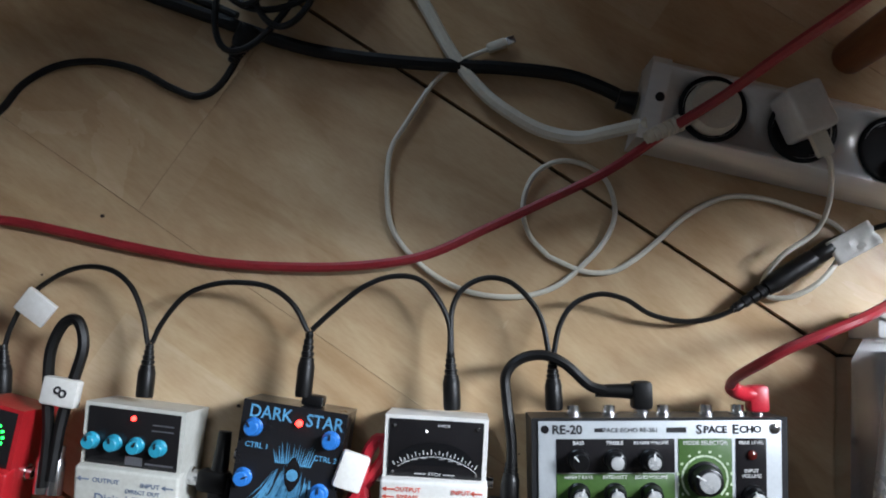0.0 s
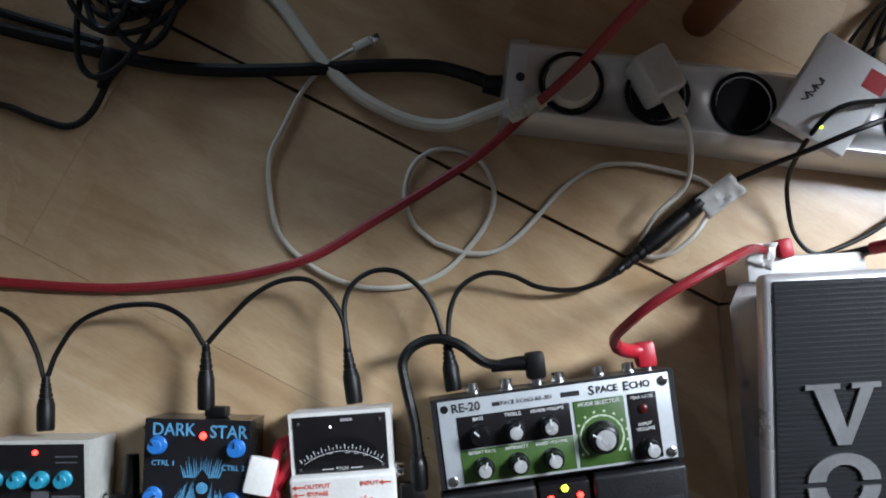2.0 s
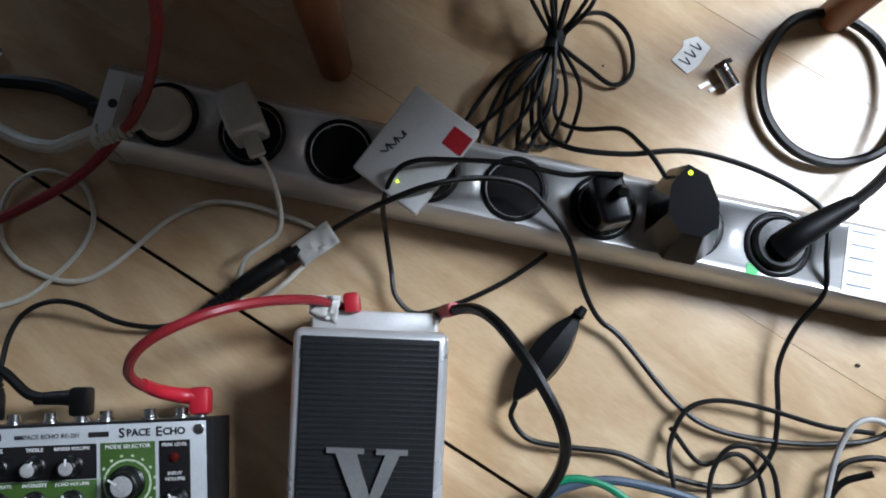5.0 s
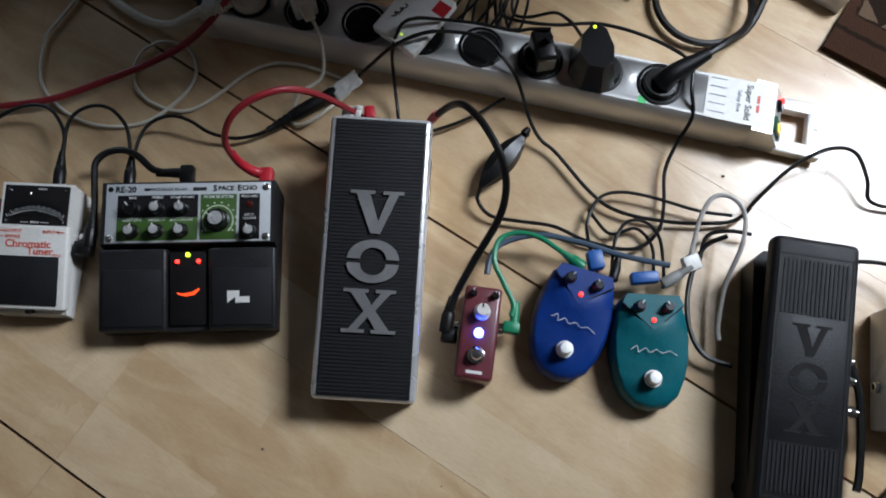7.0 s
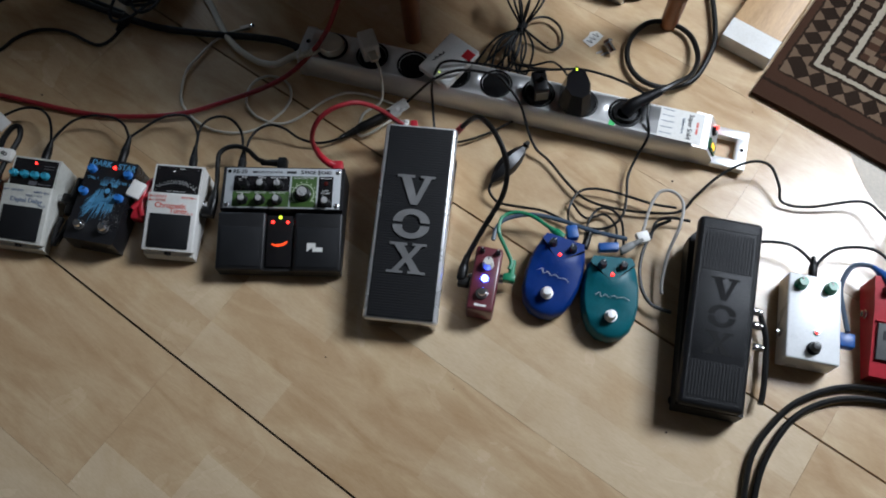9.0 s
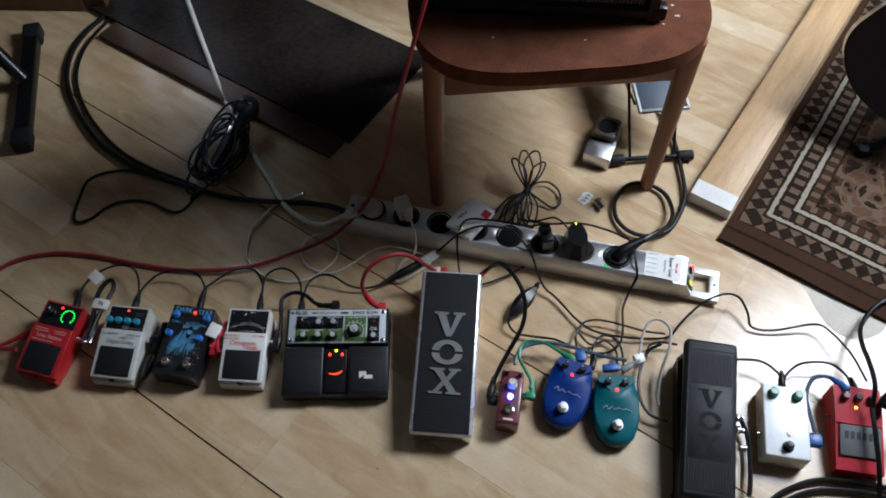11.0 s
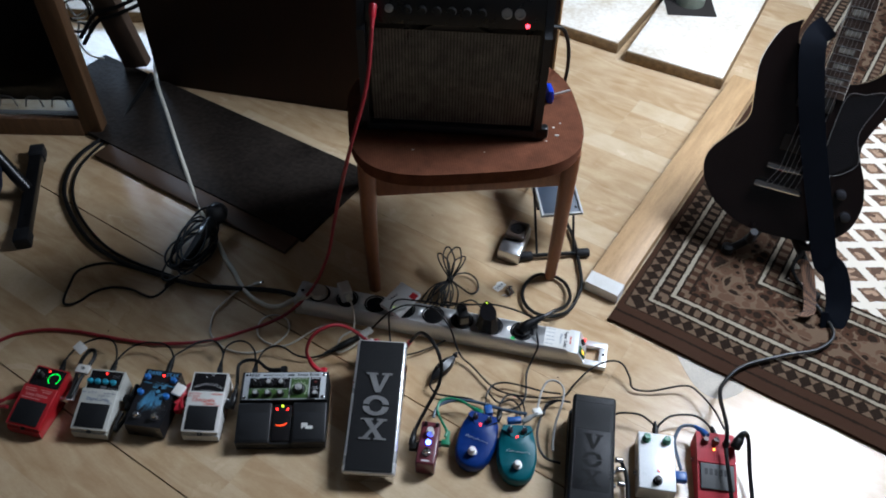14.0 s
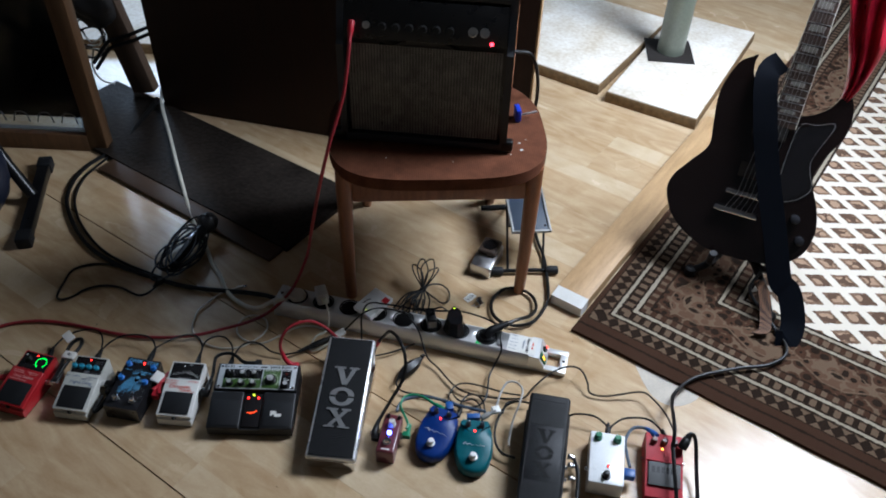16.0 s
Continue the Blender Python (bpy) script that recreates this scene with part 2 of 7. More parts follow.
for b_ in (box(-1.9, -1.85, 3.42, 3.48, 0.85, 2.4, 0.004), box(-1.25, -1.2, 3.42, 3.48, 0.85, 2.4, 0.004), box(-1.85, -1.25, 3.42, 3.48, 0.85, 0.90, 0.004), box(-1.85, -1.25, 3.42, 3.48, 2.35, 2.4, 0.004)):
    part("window_frame", b_, PALEWOOD, gable_win)
tagged(part("ceiling", box(-2.3, 0.745, -2.5, 3.5, 2.5, 2.6, 0), PLASTER), "unseen grey plastered ceiling", "ceiling", kind="structure")
slope = pose(0.745, 0, 2.5, 0, 35, 0)
tagged(part("sloping_ceiling", joined(box(0, 1.10, -2.5, 3.5, 0.0, 0.08, 0), box(1.80, 3.6, -2.5, 3.5, 0.0, 0.08, 0), box(1.10, 1.80, -2.5, 0.47, 0.0, 0.08, 0), box(1.10, 1.80, 1.43, 3.5, 0.0, 0.08, 0)), PLASTER, m=slope.copy()), "sloping grey attic ceiling with a roof window", "ceiling", kind="structure")
win = tagged(new("window_1"), "wooden roof window letting in daylight", "window", kind="structure")
for n_, b_ in (("window_frame", box(1.10, 1.14, 0.47, 1.43, 0.0, 0.09, 0.004)), ("window_frame", box(1.76, 1.80, 0.47, 1.43, 0.0, 0.09, 0.004)), ("window_frame", box(1.14, 1.76, 0.47, 0.51, 0.0, 0.09, 0.004)), ("window_frame", box(1.14, 1.76, 1.39, 1.43, 0.0, 0.09, 0.004))):
    part(n_, b_, PALEWOOD, win, m=slope.copy())

# ---- carpet, boards and the far end ----


def closed_loop(pts, steps=5):
    n, out = len(pts), []
    for i in range(n):
        a, b, c, d = (Vector((*pts[(i + k) % n], 0)) for k in (-1, 0, 1, 2))
        for k in range(steps):
            t = k / steps
            v = 0.5 * (2 * b + (c - a) * t + (2 * a - 5 * b + 4 * c - d) * t * t + (3 * b - a - 3 * c + d) * t ** 3)
            out.append((v.x, v.y))
    return out


EDGE = -29.5


def carpet_material():
    """Rows of border bands round a cream field with a lattice of brown lozenges."""
    m = bpy.data.materials.new("carpet_pile")
    m.use_nodes = True
    n, l = m.node_tree.nodes, m.node_tree.links
    p = n["Principled BSDF"]
    p.inputs["Roughness"].default_value = 0.95
    p.inputs["Specular IOR Level"].default_value = 0.08
    tc = n.new("ShaderNodeTexCoord")
    sep = n.new("ShaderNodeSeparateXYZ")
    l.new(tc.outputs["Object"], sep.inputs[0])

    def op(kind, a, b=None, c=None):
        k = n.new("ShaderNodeMath")
        k.operation = kind
        for i, v in enumerate((a, b, c)):
            if v is None:
                continue
            if isinstance(v, (int, float)):
                k.inputs[i].default_value = v
            else:
                l.new(v, k.inputs[i])
        return k.outputs[0]

    def mixc(f, a, b):
        k = n.new("ShaderNodeMix")
        k.data_type = "RGBA"
        if isinstance(f, (int, float)):
            k.inputs[0].default_value = f
        else:
            l.new(f, k.inputs[0])
        for i, v in ((6, a), (7, b)):
            if isinstance(v, tuple):
                k.inputs[i].default_value = (*v, 1)
            else:
                l.new(v, k.inputs[i])
        return k.outputs[2]

    x, y = sep.outputs[0], sep.outputs[1]
    wob = n.new("ShaderNodeTexNoise")
    wob.inputs["Scale"].default_value = 160
    l.new(tc.outputs["Object"], wob.inputs[0])
    jit = op("MULTIPLY", op("SUBTRACT", wob.outputs[0], 0.5), 0.008)
    d = op("ADD", op("MINIMUM", op("ADD", x, 0.045), y), jit)      # from the two edges seen
    along = op("MAXIMUM", op("ADD", x, 0.045), y)
    dark, brown, beige, cream, rust = (0.011, 0.006, 0.004), (0.042, 0.019, 0.011), (0.125, 0.082, 0.052), (0.33, 0.285, 0.215), (0.050, 0.023, 0.013)
    inside = lambda a, b: op("MULTIPLY", op("GREATER_THAN", d, a), op("LESS_THAN", d, b))

    def saw(v, step):
        return op("PINGPONG", v, step)

    col = mixc(op("GREATER_THAN", d, 0.057), brown, dark)
    col = mixc(inside(0.030, 0.036), col, dark)
    tooth = op("GREATER_THAN", op("ADD", saw(along, 0.0145), op("MULTIPLY", op("ABSOLUTE", op("SUBTRACT", d, 0.076)), 0.8)), 0.0150)
    col = mixc(op("MULTIPLY", inside(0.060, 0.092), tooth), col, beige)
    col = mixc(inside(0.098, 0.106), col, cream)
    dots = op("GREATER_THAN", saw(along, 0.013), 0.007)
    col = mixc(inside(0.112, 0.132), col, mixc(dots, beige, dark))
    col = mixc(inside(0.137, 0.146), col, cream)
    col = mixc(inside(0.151, 0.168), col, mixc(dots, brown, beige))
    # long medallions of the main border, with a broken pale outline
    cell = op("SUBTRACT", saw(along, 0.17), 0.085)
    mid = op("SUBTRACT", d, 0.230)
    rad0 = op("ADD", op("MULTIPLY", op("ABSOLUTE", cell), 0.55), op("ABSOLUTE", mid))
    rad0 = op("MAXIMUM", rad0, op("MULTIPLY", op("ABSOLUTE", mid), 1.35))
    rad = op("ADD", rad0, op("MULTIPLY", jit, 1.8))
    petal = n.new("ShaderNodeTexVoronoi")
    petal.inputs["Scale"].default_value = 40
    l.new(tc.outputs["Object"], petal.inputs[0])
    main = mixc(op("LESS_THAN", petal.outputs[0], 0.42), rust, dark)
    main = mixc(op("GREATER_THAN", petal.outputs[0], 0.66), main, beige)
    inner = mixc(op("LESS_THAN", petal.outputs[0], 0.30), (0.095, 0.052, 0.031), dark)
    inner = mixc(op("GREATER_THAN", petal.outputs[0], 0.60), inner, beige)
    main = mixc(op("LESS_THAN", rad, 0.048), main, inner)
    main = mixc(op("MULTIPLY", op("GREATER_THAN", rad, 0.048), op("LESS_THAN", rad, 0.0525)), main, beige)
    main = mixc(op("LESS_THAN", rad, 0.016), main, beige)
    main = mixc(op("LESS_THAN", rad, 0.009), main, dark)
    col = mixc(inside(0.173, 0.286), col, main)
    col = mixc(inside(0.291, 0.299), col, cream)
    col = mixc(inside(0.304, 0.324), col, mixc(dots, beige, brown))
    col = mixc(inside(0.329, 0.338), col, cream)
    # slanting lattice of the field
    u, v = op("DIVIDE", x, 0.109), op("DIVIDE", y, 0.0775)
    fu = op("ABSOLUTE", op("SUBTRACT", op("FRACT", op("SUBTRACT", op("ADD", u, v), 0.119)), 0.5))
    fv = op("ABSOLUTE", op("SUBTRACT", op("FRACT", op("ADD", op("SUBTRACT", u, v), 20.339)), 0.5))
    loz = op("ADD", op("MAXIMUM", fu, fv), op("MULTIPLY", jit, 16.0))
    field = mixc(op("LESS_THAN", loz, 0.335), (0.68, 0.61, 0.51), (0.17, 0.105, 0.068))
    field = mixc(op("LESS_THAN", loz, 0.20), field, (0.36, 0.235, 0.155))
    field = mixc(op("MULTIPLY", op("LESS_THAN", loz, 0.335), op("GREATER_THAN", petal.outputs[0], 0.58)), field, (0.10, 0.06, 0.04))
    col = mixc(op("GREATER_THAN", d, 0.345), col, field)
    soil = n.new("ShaderNodeTexNoise")
    soil.inputs["Scale"].default_value = 9
    l.new(tc.outputs["Object"], soil.inputs[0])
    grey = mixc(op("MULTIPLY", soil.outputs[0], 0.16), col, (0.11, 0.075, 0.052))
    l.new(grey, p.inputs["Base Color"])
    pile = n.new("ShaderNodeTexNoise")
    pile.inputs["Scale"].default_value = 700
    l.new(tc.outputs["Object"], pile.inputs[0])
    bp = n.new("ShaderNodeBump")
    bp.inputs["Strength"].default_value, bp.inputs["Distance"].default_value = 0.8, 0.002
    l.new(pile.outputs[0], bp.inputs["Height"])
    l.new(bp.outputs[0], p.inputs["Normal"])
    return m


def carpet():
    t = thing("carpet", 1.0, 0.393, 0, EDGE, "brown and cream patterned oriental carpet on the laminate floor", "carpet")
    bm = bmesh.new()
    bmesh.ops.create_grid(bm, x_segments=60, y_segments=80, size=0.5)
    bm.transform(Matrix.Translation((0.5, 0.5, 0)))
    bm.transform(Matrix.Diagonal((1.5, 2.3, 1, 1)))
    for v in bm.verts:
        v.co.z = 0.008 + 0.003 * noise.noise((v.co.x * 4, v.co.y * 4, 0))
        if v.co.y < 0.001:
            v.co.y += 0.004 * noise.noise((v.co.x * 7, 3, 0))
    ext = bmesh.ops.extrude_face_region(bm, geom=bm.faces[:])
    for v in ext["geom"]:
        if isinstance(v, bmesh.types.BMVert):
            v.co.z = 0.0005
    part("woven_face", bm, carpet_material(), t)
    return t


carpet()

plank = thing("threshold_board", 1.003, 0.490, 0, EDGE, "raised pale wooden board with a white-painted end beside the carpet", "board")
part("board", box(-0.041, 0.041, 0.0, 0.96, 0.001, 0.034, 0.0025), PALEWOOD, plank)
part("end_cap", side_prism([(-0.0005, 0.001), (-0.0005, 0.0345), (-0.034, 0.028), (-0.034, 0.001)], -0.041, 0.041, 0.001), WHITEPAINT, plank, "white-painted chamfered end")

CHIP = mat("painted_chipboard", (0.86, 0.83, 0.77), 0.6, scale=7, var=0.14, bump=0.6, base2=(0.58, 0.47, 0.33))
RAWEDGE = mat("raw_chipboard_edge", (0.24, 0.15, 0.07), 0.9, scale=60, var=0.25)


def slab(x, y, sx, sy, rz, label):
    t = thing("chipboard_slab", x, y, 0, rz, label, "board", "boards on the floor")
    part("core", box(0, sx, 0, sy, 0.001, 0.036, 0.002), RAWEDGE, t)
    part("painted_face", box(0.003, sx - 0.003, 0.003, sy - 0.003, 0.0365, 0.040, 0.001), CHIP, t, "worn white-painted face")
    return t


slab(1.126, 1.437, 0.305, 0.70, -25, "worn white-painted chipboard slab round a drain pipe")
slab(0.633, 1.726, 0.535, 0.6, -28, "white-painted chipboard slab behind a chair")

pipe = thing("drain_pipe", 1.365, 1.745, 0, 0, "grey-green painted vertical drain pipe through the floor", "pipe")
part("pipe", tube([(0, 0, -0.005), (0, 0, 1.2), (0, 0, 2.02)], 0.047, 24, 2), mat("grey_green_paint", (0.17, 0.19, 0.15), 0.35, scale=10, coat=0.3), pipe)
# Flat plate in place of a hole; the hole's shade is its colour.
part("cut_out_plate", box(-0.085, 0.075, -0.085, 0.085, 0.0405, 0.043, 0.001), mat("cut_out_shade", (0.02, 0.015, 0.012), 0.9), pipe, "dark plate for the shaded square cut-out")

panel = thing("wooden_panel", 0.291, 1.122, 0, -8.5, "tall dark-stained wooden panel standing behind the chair", "panel")
# The unseen upper part is added height that blocks the gable light.
part("face", box(-0.565, 0.582, -0.015, 0.015, 0.002, 1.80, 0.002), DARKWOOD, panel)
part("edge_strip", box(0.5825, 0.588, -0.015, 0.015, 0.002, 1.80, 0.001), PALEWOOD, panel, "pale bare edge")

sheet = thing("floor_board", -0.30, 0.92, 0, GRAIN + 1, "dark scuffed hardboard sheet lying on the floor", "board")
part("sheet", prism([(-0.12, -0.03), (0.67, -0.03), (0.67, 0.26), (-0.34, 0.26), (-0.34, 0.11)], 0.001, 0.014, 0.002), mat("dark_hardboard", (0.026, 0.020, 0.016), 0.6, scale=6, var=0.6, base2=(0.004, 0.003, 0.0025), spec=0.14, bump=0.9, dist=0.003), sheet)
part("edging", box(0.0, 0.66, -0.085, -0.032, 0.001, 0.012, 0.002), mat("brown_batten", (0.075, 0.042, 0.024), 0.5, scale=10, stretch=(0.4, 6, 6)), sheet, "brown wooden batten")


# ---- chair and amplifier ----
def chair():
    t = thing("chair", 0.657, 0.56, 0, 9.5, "teak dining chair with a ribbed rust-brown upholstered seat", "chair")
    fabric = mat("rust_corduroy", (0.132, 0.048, 0.025), 0.9, scale=30, var=0.2, bump=0.6, spec=0.1)
    w = fabric.node_tree.nodes.new("ShaderNodeTexWave")
    w.inputs["Scale"].default_value = 70
    fn = fabric.node_tree
    b2 = fn.nodes.new("ShaderNodeBump")
    b2.inputs["Strength"].default_value, b2.inputs["Distance"].default_value = 0.22, 0.001
    fn.links.new(fn.nodes["Mapping"].outputs[0], w.inputs[0])
    fn.links.new(w.outputs[1], b2.inputs["Height"])
    fn.links.new(b2.outputs[0], fn.nodes["Principled BSDF"].inputs["Normal"])
    out = []
    for k in range(64):
        a = 2 * math.pi * k / 64
        c, s = math.cos(a), math.sin(a)
        px = 0.238 * math.copysign(abs(c) ** 0.55, c)
        py = 0.20 * math.copysign(abs(s) ** 0.62, s)
        px *= 1.0 if py < 0.06 else 1.0 - 0.55 * (py - 0.06)
        out.append((px, py + 0.03))
    part("seat", prism(out, 0.384, 0.412, 0.011, 4), fabric, t, "ribbed rust-brown seat")
    for sx in (-1, 1):
        part("front_leg", tube([(sx * 0.205, -0.083, 0.001), (sx * 0.207, -0.088, 0.2), (sx * 0.205, -0.095, 0.388)], 0.0135, 14, 6, 0.019), TEAK, t)
        part("back_leg", tube([(sx * 0.17, 0.27, 0.001), (sx * 0.175, 0.24, 0.2), (sx * 0.18, 0.225, 0.40), (sx * 0.185, 0.265, 0.62)], 0.013, 14, 6, 0.016), TEAK, t)
        part("side_rail", box(sx * 0.205 - 0.009, sx * 0.205 + 0.009, -0.08, 0.22, 0.315, 0.365, 0.004), TEAK, t)
    part("front_rail", box(-0.19, 0.19, -0.100, -0.080, 0.300, 0.352, 0.006), TEAK, t)
    part("back_rail", box(-0.17, 0.17, 0.215, 0.235, 0.345, 0.385, 0.005), TEAK, t)
    return t


chair()


def amplifier():
    t = thing("guitar_amplifier", 0.632, 0.500, 0.4125, 0, "black combo guitar amplifier with grey grille on the chair", "amplifier")
    tolex = mat("black_tolex", (0.014, 0.017, 0.022), 0.5, scale=60, bump=0.6, dist=0.0015)
    panelm = mat("black_panel", (0.012, 0.012, 0.013), 0.3)
    W, Hh, D = 0.176, 0.331, 0.19
    prof = [(0.0, 0.004), (D, 0.004), (D, Hh), (0.035, Hh), (0.010, 0.237), (0.0, 0.228)]
    part("cabinet_side", side_prism(prof, -W, -W + 0.015, 0.004), tolex, t)
    part("cabinet_side", side_prism(prof, W - 0.015, W, 0.004), tolex, t)
    part("cabinet_top", box(-W + 0.014, W - 0.014, 0.034, D - 0.002, Hh - 0.014, Hh - 0.0005, 0.003), tolex, t)
    part("cabinet_bottom", box(-W + 0.014, W - 0.014, 0.001, D - 0.002, 0.005, 0.022, 0.003), tolex, t)
    part("cabinet_back", box(-W + 0.014, W - 0.014, D - 0.012, D - 0.001, 0.02, Hh - 0.012, 0.001), tolex, t)
    part("baffle", box(-W + 0.014, W - 0.014, 0.022, 0.026, 0.02, 0.234, 0), panelm, t)
    # woven grille: threads with a faint speaker ring behind
    silver = mat("grille_thread", (0.21, 0.20, 0.175), 0.6, scale=50, var=0.3)
    g = bmesh.new()
    vs, fs = [], []

    def strand(x0, x1, z0, z1, y):
        k = len(vs)
        vs.extend([(x0, y, z0), (x1, y, z0), (x1, y, z1), (x0, y, z1), (x0, y + 0.001, z0), (x1, y + 0.001, z0), (x1, y + 0.001, z1), (x0, y + 0.001, z1)])
        fs.extend([tuple(k + i for i in q) for q in ((0, 1, 2, 3), (0, 4, 5, 1), (1, 5, 6, 2), (2, 6, 7, 3), (3, 7, 4, 0))])

    for i in range(52):
        x = -0.152 + 0.304 * i / 51
        strand(x - 0.0017, x + 0.0017, 0.026, 0.228, 0.0105)
    for i in range(40):
        z = 0.029 + 0.197 * i / 39
        strand(-0.155, 0.155, z - 0.0006, z + 0.0006, 0.0108)
    me = bpy.data.meshes.new("grille")
    me.from_pydata(vs, [], fs)
    me.materials.append(silver)
    gr = new("grille", me)
    gr.parent = t
    gr["label"] = "woven silver-grey grille cloth"
    g.free()
    cone = lathe([(0.035, 0.0), (0.075, 0.004), (0.098, 0.008), (0.105, 0.008), (0.105, 0.004)])
    part("speaker", cone, mat("speaker_cone", (0.05, 0.045, 0.038), 0.75), t, m=at(0.0, 0.0215, 0.14, 90))
    tilt = math.degrees(math.atan2(0.035 - 0.010, Hh - 0.237))
    M = at(0, 0.0105, 0.239, 90 - tilt)
    part("control_panel", box(-W + 0.016, W - 0.016, 0.0, 0.078, -0.010, 0.0, 0.0008), panelm, t, m=M)
    knob_m = mat("amp_knob", (0.02, 0.02, 0.02), 0.35)
    for i in range(6):
        part("knob", joined(cyl(0.0085, 0.0, 0.010, -0.085 + 0.0265 * i, 0.026, 18, 0.007), box(-0.0857 + 0.0265 * i, -0.0843 + 0.0265 * i, 0.026, 0.033, 0.010, 0.0106, 0)), knob_m, t, m=M)
    for x in (-0.145, -0.117, 0.092, 0.115):
        r = 0.0095 if x > 0 else 0.0075
        part("jack_socket", lathe([(r, 0.0), (r, 0.004), (r * 0.62, 0.0045), (r * 0.55, 0.0015), (0.0005, 0.0015)], 20), BRUSHED, t, "metal ringed socket", m=M @ at(x, 0.027, 0))
    part("power_lamp", cyl(0.004, 0.0, 0.004, 0.130, 0.006, 16, 0.003), mat("red_lamp", (0.6, 0.02, 0.02), 0.3, emit=(1.0, 0.03, 0.05), power=9), t, "glowing red lamp", m=M)
    for sx in (-1, 1):
        part("corner_guard", box(sx * W - 0.014, sx * W + 0.014, -0.001, 0.02, 0.003, 0.03, 0.006), BLACK, t)
        part("handle_mount", box(sx * 0.1 - 0.016, sx * 0.1 + 0.016, 0.08, 0.11, Hh, Hh + 0.012, 0.004), CHROME, t)
    part("handle", tube([(-0.105, 0.095, Hh + 0.008), (-0.07, 0.095, Hh + 0.022), (0.07, 0.095, Hh + 0.022), (0.105, 0.095, Hh + 0.008)], 0.009, 10), RUBBER, t)
    return t


amplifier()

t = thing("cable_clip", 0.828, 0.640, 0.413, 12, "small bright blue plastic clip on the chair seat beside the amplifier", "clip")
part("body", box(-0.006, 0.006, -0.016, 0.016, 0.0, 0.030, 0.003), mat("bright_blue_plastic", (0.01, 0.04, 0.45), 0.35), t)
part("wire", tube([(0.006, 0.0, 0.010), (0.022, 0.002, 0.012), (0.045, 0.006, 0.014)], 0.0022, 8, 5), BRUSHED, t, "thin metal wire")
rg = random.Random(21)
t = thing("seat_crumbs", 0, 0, 0, 0, "pale flakes scattered on the chair seat", "crumbs")
bits = []
for x, y, r in ((0.842, 0.520, 0.0032), (0.836, 0.545, 0.0022), (0.850, 0.560, 0.0018), (0.820, 0.500, 0.0015), (0.560, 0.452, 0.0016), (0.700, 0.456, 0.0014)):
    b = bmesh.new()
    bmesh.ops.create_icosphere(b, subdivisions=1, radius=r)
    b.transform(Matrix.Translation((x, y, 0.4125)) @ Matrix.Diagonal((1.6, 0.7, 0.3, 1)))
    bits.append(b)
tagged(part("flake", joined(*bits), WHITEPAINT, t), kind="stuff")
tagged(t, kind="stuff")

stain = thing("water_stain", 1.205, 0.252, 0, 0, "dried pale water stain on the laminate by the carpet", "stain")
part("film", prism(closed_loop([(-0.060, 0.062), (-0.052, 0.020), (-0.030, -0.030), (0.006, -0.052), (0.048, -0.040), (0.072, -0.012), (0.040, 0.018), (0.0, 0.040), (-0.030, 0.058)]), 0.00005, 0.0004, 0), mat("dried_film", (0.50, 0.44, 0.36), 0.6, scale=18, var=0.12), stain)

# ---- pedals ----
PRINT_BLACK = mat("black_print", (0.015, 0.015, 0.017), 0.5)
PRINT_WHITE = mat("white_print", (0.7, 0.7, 0.68), 0.5)
PRINT_RED = mat("red_print", (0.65, 0.10, 0.06), 0.5)
PRINT_GREY = mat("grey_blue_print", (0.16, 0.20, 0.28), 0.5)
PRINT_BLUE = mat("light_blue_print", (0.12, 0.38, 0.62), 0.5, var=0.2)
BLUEKNOB = mat("blue_knob", (0.03, 0.20, 0.62), 0.4)
CYANKNOB = mat("cyan_knob", (0.03, 0.33, 0.48), 0.4)
LED_RED = mat("led_red", (0.8, 0.05, 0.03), 0.3, emit=(1.0, 0.02, 0.015), power=6)
LED_GREEN = mat("led_green", (0.05, 0.8, 0.1), 0.3, emit=(0.02, 1.0, 0.08), power=2.2)
LED_BLUE = mat("led_blue", (0.05, 0.1, 0.9), 0.3, emit=(0.05, 0.10, 1.0), power=40)
LED_YELLOW = mat("led_yellow", (0.6, 0.8, 0.05), 0.3, emit=(0.6, 0.9, 0.03), power=2.5)
PANELBLACK = mat("gloss_black_panel", (0.012, 0.011, 0.012), 0.22)
STEPS = "pedals standing in a row"


def led(parent, m, r=0.0024, material=None, label="lit red lamp"):
    return part("led", lathe([(r, 0.0), (r, r * 0.6), (r * 0.6, r * 1.3), (r * 0.05, r * 1.5)], 14), material or LED_RED, parent, label, m=m)


def knob(parent, m, r, h, body, cap=None, mark=PRINT_WHITE, angle=0.0, ribs=0):
    k = part("knob", lathe([(r, 0.0), (r, h * 0.14), (r * 0.88, h * 0.22), (r * 0.80, h * 0.93), (r * 0.70, h)], 24), body, parent, m=m)
    if cap:
        part("cap", lathe([(r * 0.60, h), (r * 0.58, h + 0.0008), (r * 0.30, h + 0.0012), (0.0004, h + 0.0009)], 24), cap, k, m=m)
    if mark:
        part("pointer", box(-0.0005, 0.0005, r * 0.25, r * 0.85, h, h + 0.0012, 0), mark, k, m=m @ pose(0, 0, 0, 0, 0, angle))
    return k


def jack(parent, x, y, z, side):
    """A threaded socket nut on a side wall; side: degrees about z of the way it points."""
    M = pose(x, y, z, 0, 0, side) @ pose(0, 0, 0, 0, 90, 0)
    return part("jack_socket", lathe([(0.0062, 0.0), (0.0062, 0.002), (0.0048, 0.0022), (0.0048, 0.006), (0.0032, 0.006), (0.0030, 0.002)], 12), CHROME, parent, m=M)


